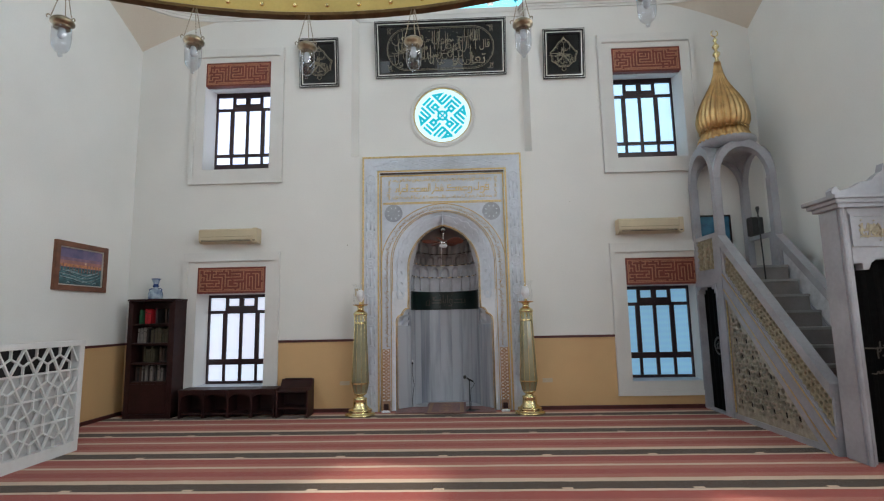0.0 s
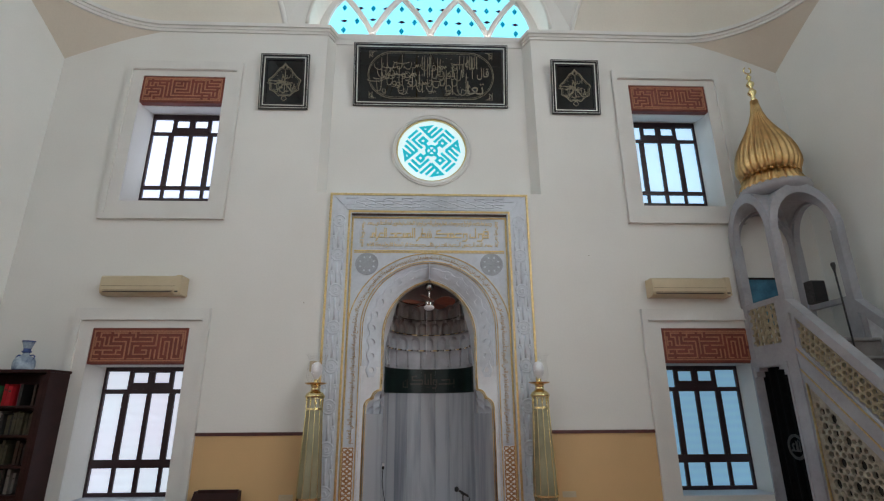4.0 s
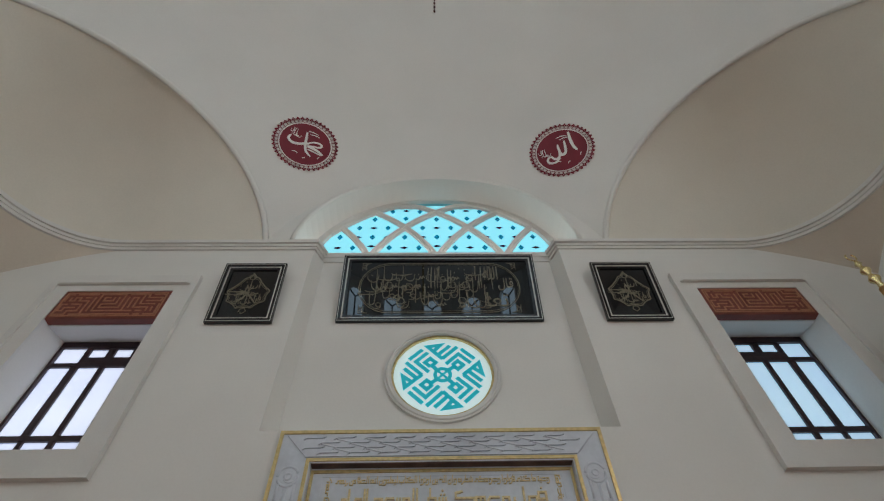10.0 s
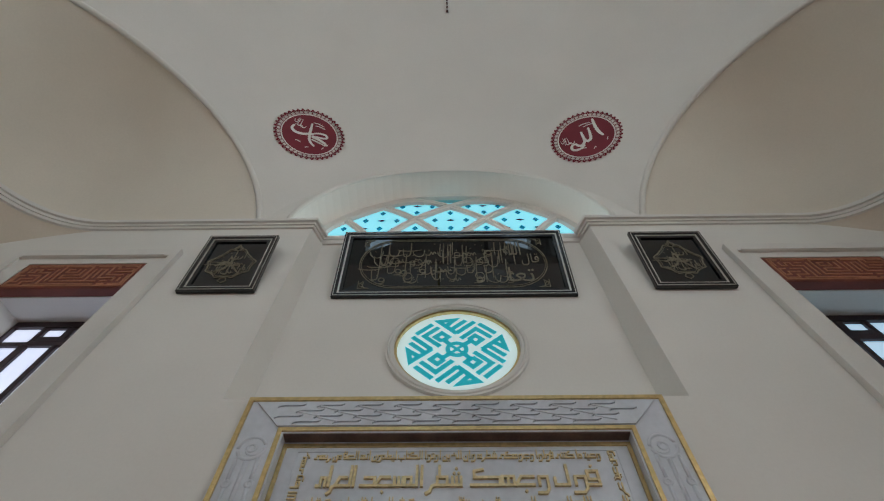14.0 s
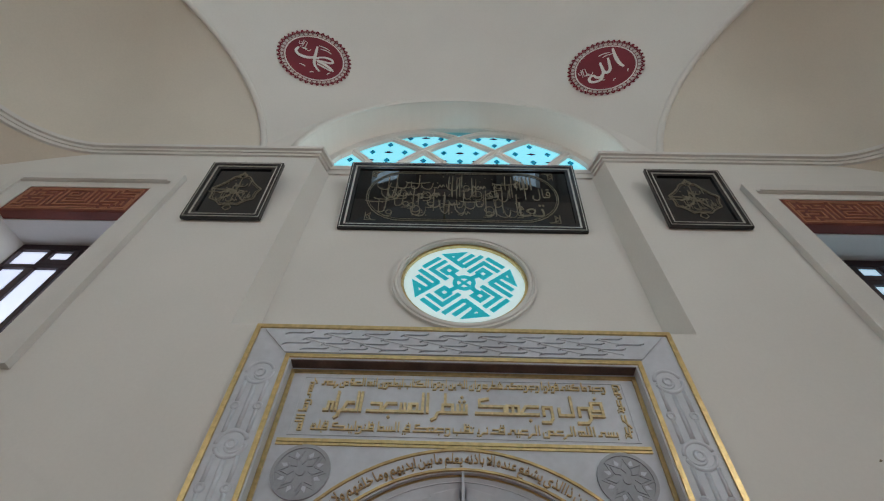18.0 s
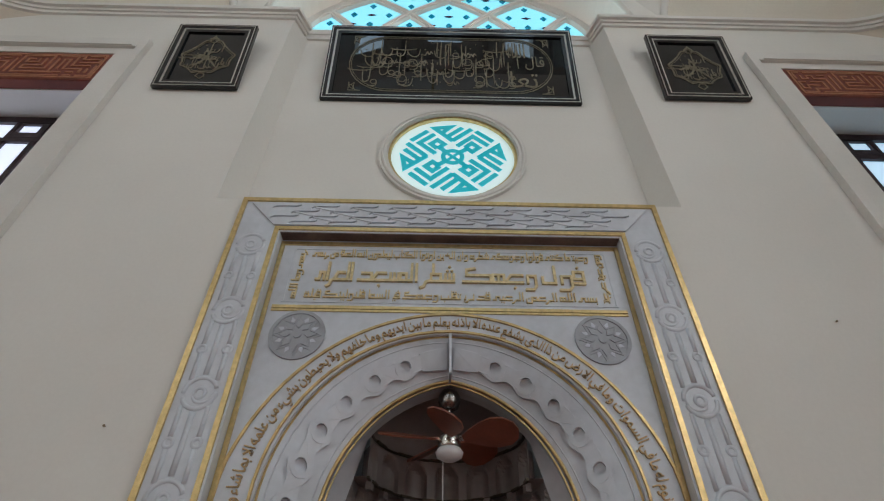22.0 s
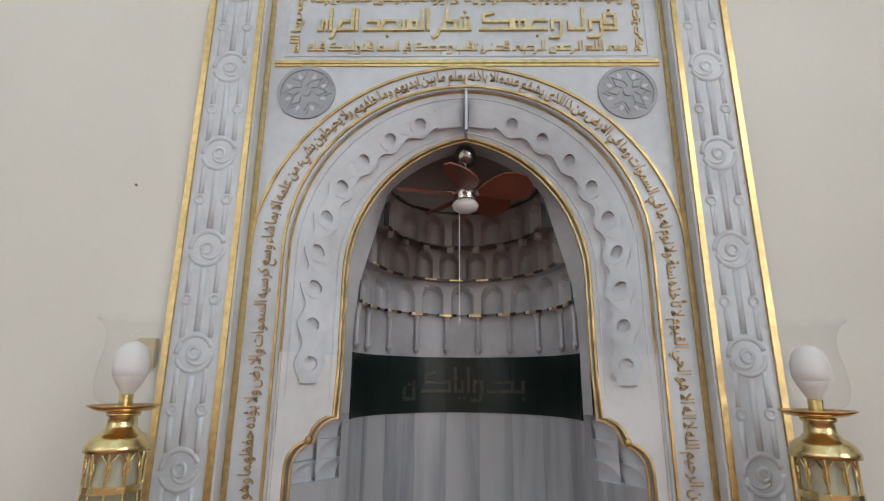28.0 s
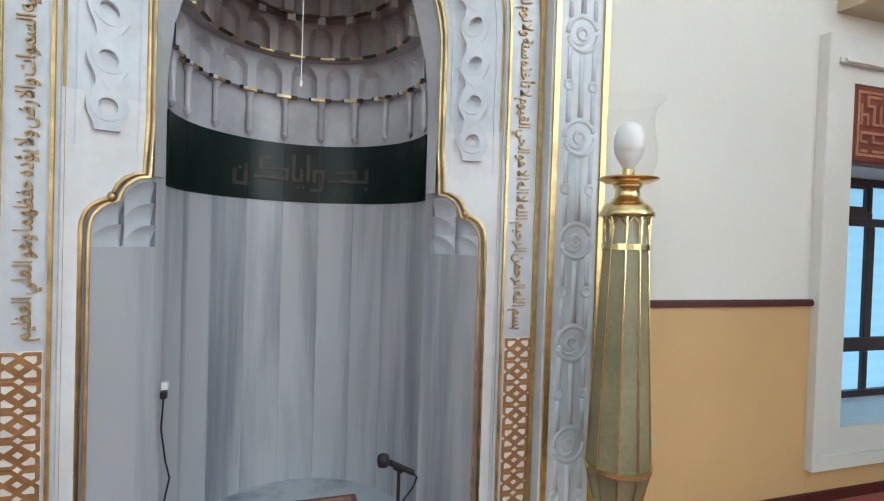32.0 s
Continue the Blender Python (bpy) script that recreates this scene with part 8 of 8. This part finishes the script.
def book(x, w, z, h, d, mat, lean=0.0):
    o = thing("book", (x, BY1 - 0.02 - d, z), "%s cloth-bound book standing on the shelf" % mat, "book", "books on the shelves")
    if lean:
        o.rotation_euler = (0, lean, 0)
    part("cover", one_box(0.0, w, 0.0, d, 0.0, h, bevel=0.002), BOOKMATS[mat], o)
    part("title_bar", one_box(w * 0.2, w * 0.8, -0.001, 0.0, h * 0.7, h * 0.78), DULLGILT, o)


for z, run in ((1.384, ((-4.65, "green", 2), (-4.565, "red", 3), (-4.41, "crimson", 2), (-4.24, "brown", 4))), (1.094, ((-4.66, "grey", 6), (-4.46, "olive", 9))), (0.804, ((-4.55, "olive", 6), (-4.30, "brown", 4))), (0.529, ((-4.65, "brown", 3), (-4.56, "grey", 11),))):
    for x, mat, n in run:
        for k in range(n):
            w = rnd.uniform(0.022, 0.034) if mat != "red" else 0.036
            book(x, w, z, rnd.uniform(0.19, 0.235), rnd.uniform(0.15, 0.2), mat if rnd.random() < 0.85 else "black")
            x += w + 0.002

V = thing("vase", (-4.43, -0.2, BH + 0.03), "squat grey-blue painted ceramic vase with a flared dark-rimmed mouth", "vase")
part("body", lathe(bm_new(), [(0.001, 0.0), (0.085, 0.0), (0.098, 0.012), (0.104, 0.05), (0.100, 0.10), (0.085, 0.135), (0.050, 0.155), (0.034, 0.165), (0.031, 0.19)], n=28), CERAMIC, V, smooth=True)
part("neck", lathe(bm_new(), [(0.031, 0.188), (0.044, 0.196), (0.047, 0.205), (0.034, 0.215), (0.036, 0.235)], n=24), BLUEGLAZE, V, "dark painted collar", smooth=True)
part("mouth", lathe(bm_new(), [(0.036, 0.234), (0.046, 0.27), (0.060, 0.31), (0.056, 0.311), (0.040, 0.27), (0.030, 0.235)], n=28), CERAMIC, V, smooth=True)
part("mouth_rim", lathe(bm_new(), [(0.058, 0.306), (0.064, 0.308), (0.064, 0.318), (0.056, 0.320), (0.054, 0.309)], n=28), BLUEGLAZE, V)
part("foot_ring", lathe(bm_new(), [(0.080, -0.001), (0.094, 0.0), (0.096, 0.014), (0.09, 0.016)], n=24), BLUEGLAZE, V)
for sx in (-1, 1):
    part("handle", tube(bm_new(), [(sx * 0.085, 0, 0.128), (sx * 0.098, 0, 0.150), (sx * 0.075, 0, 0.165), (sx * 0.045, 0, 0.160)], 0.008, 8), BLUEGLAZE, V, smooth=True)

BE = thing("bench_shelf", (0, 0, 0), "low dark wooden book bench with open arches", "bench")
part("top", one_box(-3.91, -2.46, -0.38, -0.06, 0.37, 0.41, bevel=0.005), DARKWOOD, BE)
for x in (-3.88, -3.53, -3.17, -2.82, -2.49):
    part("upright", one_box(x - 0.018, x + 0.018, -0.37, -0.07, 0.0, 0.37), DARKWOOD, BE)
for a in (-3.88, -3.53, -3.17, -2.82):
    b = a + 0.35
    arch = [(a + 0.02, 0.37), (a + 0.02, 0.29), (a + 0.07, 0.325), (a + 0.175, 0.34), (b - 0.07, 0.325), (b - 0.02, 0.29), (b - 0.02, 0.37)]
    part("apron", slab(bm_new(), arch, (), -0.368, -0.35), DARKWOOD, BE)
part("back_board", one_box(-3.90, -2.47, -0.08, -0.061, 0.02, 0.369), DARKWOOD, BE)
part("lower_shelf", one_box(-3.86, -2.51, -0.35, -0.08, 0.05, 0.07), DARKWOOD, BE)

LE = thing("reading_desk", (0, 0, 0), "small dark wooden book rest with a sloping curved top", "book rest")
for x in (-2.44, -2.0):
    part("side", slab(bm_new(), [(-0.42, 0.0), (-0.10, 0.0), (-0.10, 0.52), (-0.16, 0.52), (-0.24, 0.42), (-0.34, 0.37), (-0.42, 0.39)], (), x, x + 0.025, Matrix(((0, 1, 0, 0), (1, 0, 0, 0), (0, 0, 1, 0), (0, 0, 0, 1)))), DARKWOOD, LE)
bm = bm_new()
line = [(-0.16, 0.50), (-0.24, 0.405), (-0.34, 0.355), (-0.43, 0.375)]
strip(bm, line, 0.008, -2.416, -2.0, m=Matrix(((0, 1, 0, 0), (1, 0, 0, 0), (0, 0, 1, 0), (0, 0, 0, 1))))
part("sloping_top", bm, DARKWOOD, LE)
part("back", one_box(-2.416, -2.0, -0.12, -0.10, 0.0, 0.53), DARKWOOD, LE)
part("shelf", one_box(-2.416, -2.0, -0.38, -0.12, 0.12, 0.14), DARKWOOD, LE)

# ---- landscape picture on the west wall ----
PX = -SIDE
PIC = thing("framed_landscape", (PX, 0, 0), "wood-framed sunset landscape painting on the side wall", "framed picture")
PM = Matrix(((0, -1, 0, 0), (1, 0, 0, 0), (0, 0, 1, 0), (0, 0, 0, 1)))
y0, y1, z0, z1 = -1.52, -0.56, 1.845, 2.50
part("frame", slab(bm_new(), rect(y0, y1, z0, z1), [rect(y0 + 0.07, y1 - 0.07, z0 + 0.07, z1 - 0.07)], -0.045, 0.0, PM), FRAMEWOOD, PIC)
part("inner_lip", slab(bm_new(), rect(y0 + 0.07, y1 - 0.07, z0 + 0.07, z1 - 0.07), [rect(y0 + 0.085, y1 - 0.085, z0 + 0.085, z1 - 0.085)], -0.03, 0.0, PM), SILVER, PIC, "pale inner fillet")
part("sky", slab(bm_new(), rect(y0 + 0.085, y1 - 0.085, 2.16, z1 - 0.085), (), -0.012, -0.002, PM), PICSKY, PIC, "painted dusk sky")
part("water", slab(bm_new(), rect(y0 + 0.085, y1 - 0.085, z0 + 0.085, 2.16), (), -0.012, -0.002, PM), PICSEA, PIC, "painted dark green foreground")
for low, high, mat in ((2.165, 2.205, PICGLOW), (2.205, 2.25, PICROSE), (2.25, 2.29, PICMAUVE)):
    part("horizon_glow", slab(bm_new(), rect(y0 + 0.085, y1 - 0.085, low, high), (), -0.014, -0.012, PM), mat, PIC, "painted orange and rose horizon")
part("painted_sun", slab(bm_new(), circle(y0 + 0.56, 2.228, 0.013, 14), (), -0.0155, -0.013, PM), PICSUN, PIC)
for k in range(7):
    # long curling waves that cross the foreground
    zz = z0 + 0.11 + 0.022 * k
    a, b = y0 + 0.10 + 0.03 * (k % 3), y1 - 0.10 - 0.05 * (k % 2)
    wave = smooth_line([(a, zz + 0.055), (a + 0.2, zz + 0.035), (a + 0.4, zz - 0.002), (b - 0.16, zz + 0.012), (b, zz + 0.06)], 4)
    part("painted_wave", strip(bm_new(), [(p.x, p.y) for p in wave], 0.004 + 0.002 * (k % 3), -0.0152, -0.012, m=PM), PICFOAM if k % 2 else PICTEAL, PIC)
prnd = random.Random(9)
for k in range(14):
    yy = y0 + 0.11 + k * 0.054
    part("painted_column", slab(bm_new(), rect(yy, yy + 0.012, 2.12 - prnd.uniform(0, 0.05), 2.17 + prnd.uniform(0.0, 0.05)), (), -0.015, -0.012, PM), PICDUSK, PIC)
for k in range(26):
    yy, zz = y0 + 0.10 + prnd.uniform(0, 0.70), z0 + 0.10 + prnd.uniform(0, 0.17)
    ln = prnd.uniform(0.04, 0.13)
    part("painted_wave", strip(bm_new(), [(yy, zz), (min(y1 - 0.09, yy + ln * 0.5), zz + 0.02), (min(y1 - 0.088, yy + ln), zz + 0.008)], prnd.uniform(0.003, 0.007), -0.0145, -0.012, m=PM), PICFOAM if k % 3 else PICSEA, PIC)

# ---- marble balustrade of the side platform ----
YZ = Matrix(((0, 1, 0, 0), (1, 0, 0, 0), (0, 0, 1, 0), (0, 0, 0, 1)))      # draws (y, z) outlines on a plane of constant x
RAIL = thing("balustrade", (-4.09, 0, 0), "white marble balustrade with a pierced star lattice", "balustrade")
ry0, ry1, rh = -5.2, -2.10, 1.215
part("top_rail", one_box(-0.07, 0.05, ry0, ry1 + 0.01, rh - 0.055, rh, bevel=0.006), RAILSTONE, RAIL)
part("bottom_rail", one_box(-0.055, 0.04, ry0, ry1, 0.0, 0.12, bevel=0.005), RAILSTONE, RAIL)
part("end_post", one_box(-0.06, 0.045, ry1 - 0.075, ry1, 0.121, rh - 0.056, bevel=0.004), RAILSTONE, RAIL)
part("end_post", one_box(-0.06, 0.045, ry0, ry0 + 0.075, 0.121, rh - 0.056), RAILSTONE, RAIL)
frame_in = rect(ry0 + 0.075, ry1 - 0.075, 0.12, rh - 0.055)
ROW = (rh - 0.055 - 0.12) / 4
EDGE = ROW / 0.866
for j in range(1, 4):
    part("lattice_bar", strip(bm_new(), [(ry0 + 0.075, 0.12 + ROW * j), (ry1 - 0.075, 0.12 + ROW * j)], 0.009, 0.002, 0.03, m=YZ), RAILSTONE, RAIL)
apex = ry1 - 0.075 - 0.10
for k in range(-2, 13):
    for way in (-1, 1):
        seg = clip_line(Vector((apex - EDGE * k, rh - 0.055)), Vector((way * 0.5, -0.866)), frame_in)
        if seg:
            part("lattice_bar", strip(bm_new(), seg, 0.0085, 0.003 + 0.001 * way, 0.0295, m=YZ), RAILSTONE, RAIL)
# links between the middles of neighbouring triangles
for j in range(4):
    zt = rh - 0.055 - ROW * j
    for k in range(-1, 12):
        c = apex - EDGE * (k + 0.5 * (j % 2))
        up, dn = Vector((c, zt - ROW * 0.667)), Vector((c - EDGE / 2, zt - ROW * 0.333))
        for p, q in ((up, dn), (up, dn + Vector((EDGE, 0))), (up, Vector((c, zt - ROW))), (dn, Vector((dn.x, zt)))):
            if max(p.x, q.x) < ry1 - 0.07 and min(p.x, q.x) > ry0 + 0.07:
                part("lattice_link", strip(bm_new(), [p, q], 0.0072, 0.004, 0.027, m=YZ), RAILSTONE, RAIL)
part("backing_panel", one_box(-0.058, -0.03, ry0 + 0.07, ry1 - 0.06, 0.12, 0.895), RAILBOARD, RAIL, "white board behind the lattice")
PLAT = thing("side_platform", (0, 0, 0), "low carpeted platform behind the balustrade", "platform")
part("deck", one_box(-SIDE + 0.03, -4.18, ry0, ry1 - 0.02, 0.0, 0.25), DARKWOOD, PLAT)
part("dark_sheet", one_box(-4.185, -4.165, ry0, ry1 - 0.005, 0.26, 1.15), BLACKPLASTIC, PLAT, "dark sheet behind the lattice")

# ---- great ring chandelier of the main hall ----
CH = thing("chandelier", (-0.296, -8.206, 3.027), "great brass ring chandelier with hanging clear glass lamps", "chandelier")
R = 2.90
part("ring", lathe(bm_new(), [(R, 0.0), (R + 0.03, 0.0), (R + 0.03, 0.24), (R, 0.24), (R, 0.0)], n=96), RINGBRASS, CH)
part("ring_edge", lathe(bm_new(), [(R - 0.012, -0.016), (R + 0.035, -0.016), (R + 0.035, -0.001), (R - 0.004, 0.006), (R - 0.012, 0.0), (R - 0.012, -0.016)], n=96), BRONZE, CH, "dark bronze lower edge")
part("ring_edge", lathe(bm_new(), [(R - 0.02, 0.241), (R + 0.045, 0.241), (R + 0.045, 0.27), (R - 0.02, 0.27), (R - 0.02, 0.241)], n=96), BRONZE, CH, "dark bronze upper edge")
bm = bm_new()
for k in range(106):
    a = 2 * math.pi * (k + 0.2) / 106
    ca, sa = math.cos(a), math.sin(a)
    knob = [(0.014, 0.0), (0.0125, 0.006), (0.008, 0.011), (0.001, 0.0135)]
    rings = [[bm.verts.new(((R - h) * ca - r * math.cos(t) * sa, (R - h) * sa + r * math.cos(t) * ca, 0.045 + r * math.sin(t))) for t in [q * math.pi / 4 for q in range(8)]] for r, h in knob]
    for p, q in zip(rings, rings[1:]):
        for u in range(8):
            bm.faces.new((p[u], p[(u + 1) % 8], q[(u + 1) % 8], q[u]))
    bm.faces.new(rings[-1])
part("studs", bm, BRASS, CH, "polished brass studs")["kind"] = "stuff"
NL = 32
for k in range(NL):
    a = math.pi / 2 - 0.0214 - 2 * math.pi * (k + 0.5) / NL
    c = Vector(((R - 0.01) * math.cos(a), (R - 0.01) * math.sin(a), 0.05))
    near = abs(c.x) < 1.9 and c.y > 0
    cap = lathe(bm_new(), [(0.012, -0.224), (0.033, -0.228), (0.046, -0.238), (0.051, -0.247), (0.050, -0.256), (0.042, -0.263), (0.037, -0.272), (0.036, -0.28)], c, 20)
    cap = part("lamp_cap", cap, PEWTER, CH, "dull bronze lamp cap", smooth=True)
    part("lamp_glass", lathe(bm_new(), [(0.037, -0.272), (0.0405, -0.284), (0.0405, -0.335), (0.039, -0.360), (0.034, -0.380), (0.023, -0.395), (0.011, -0.402), (0.008, -0.406), (0.010, -0.413), (0.009, -0.420), (0.001, -0.425)], c, 18), LAMPGLASS, cap, "clear glass lamp jar", smooth=True)
    if near:
        part("bulb", lathe(bm_new(), [(0.011, -0.272), (0.013, -0.285), (0.0165, -0.30), (0.0165, -0.318), (0.011, -0.330), (0.001, -0.334)], c, 12), JARFROST, cap, "frosted lamp tube", smooth=True)
        for q in range(3):
            b = a + q * 2.094
            out = Vector((math.cos(b), math.sin(b), 0))
            s = c + out * 0.047 + Vector((0, 0, -0.237))
            t = c + out * 0.008 + Vector((0, 0, -0.066))
            # twisted chain, a thin rod with beads where the links cross
            ch = tube(bm_new(), [s, t], 0.0016, 5)
            for u in range(1, 12):
                p = s.lerp(t, u / 12)
                lathe(ch, [(0.001, -0.0045), (0.0036, 0.0), (0.001, 0.0045)], p, 5)
            part("chain", ch, PEWTER, cap)
            part("hook", tube(bm_new(), [s, s + out * 0.010 + Vector((0, 0, 0.004)), s + out * 0.017 + Vector((0, 0, -0.004)), s + out * 0.014 + Vector((0, 0, -0.014))], 0.0028, 5), PEWTER, cap)
for k in range(6):
    a = math.pi / 6 + 2 * math.pi * k / 6
    part("suspension_chain", tube(bm_new(), [(R * math.cos(a), R * math.sin(a), 0.25), (0.15 * math.cos(a), 0.15 * math.sin(a) - 0.65, 6.5)], 0.012, 6), BRASSDULL, CH)
part("suspension_rod", tube(bm_new(), [(0.0, -0.65, 6.4), (0.0, -0.65, 12.0)], 0.03, 8), BRASSDULL, CH)

# painted tassel ornament high in the half dome
def dome_point(theta, phi, off=0.012):
    t, p, r = radians(theta), radians(phi), CR - off
    return Vector((r * math.sin(t) * math.sin(p), CY + r * math.sin(t) * math.cos(p), CZ + r * math.cos(t)))


ORN = thing("painted_ornament", dome_point(33, 0), "dark crimson painted tassel ornament on the vault plaster", "wall painting", kind="structure")
home = ORN.location.copy()


def painted(name, line, half, label=""):
    part(name, tube(bm_new(), [dome_point(*p) - home for p in line], half, 8), ORNPAINT, ORN, label)


for off in (1.0, 0.45):
    loop = [(29.0, -2.6), (30.4, -2.5), (31.3, -2.0), (32.0, -1.1), (32.6, -0.55), (33.0, 0.0), (32.6, 0.55), (32.0, 1.1), (31.3, 2.0), (30.4, 2.5), (29.0, 2.6)]
    painted("teardrop_line", [(t - (1 - off) * 0.9, p * off) for t, p in loop], 0.011)
for side in (-1, 1):
    painted("petal_tip", [(29.0, side * 5.9), (31.5, side * 6.8), (33.3, side * 7.4)], 0.010)
    painted("petal_tip", [(33.0, side * 7.5), (33.6, side * 7.1)], 0.012)
painted("tassel_thread", [(33.0, 0.0), (35.7, 0.0)], 0.004)
for t in (33.75, 34.35, 35.0, 35.75):
    painted("tassel_bead", [(t - 0.16, 0.0), (t, 0.0), (t + 0.16, 0.0)], 0.0145)

# ---- carpet ----
tagged(part("carpet", one_box(-SIDE, SIDE, BACK, -0.002, -0.003, 0.004), CARPET), "wall-to-wall striped red and cream prayer carpet", "carpet", kind="structure")
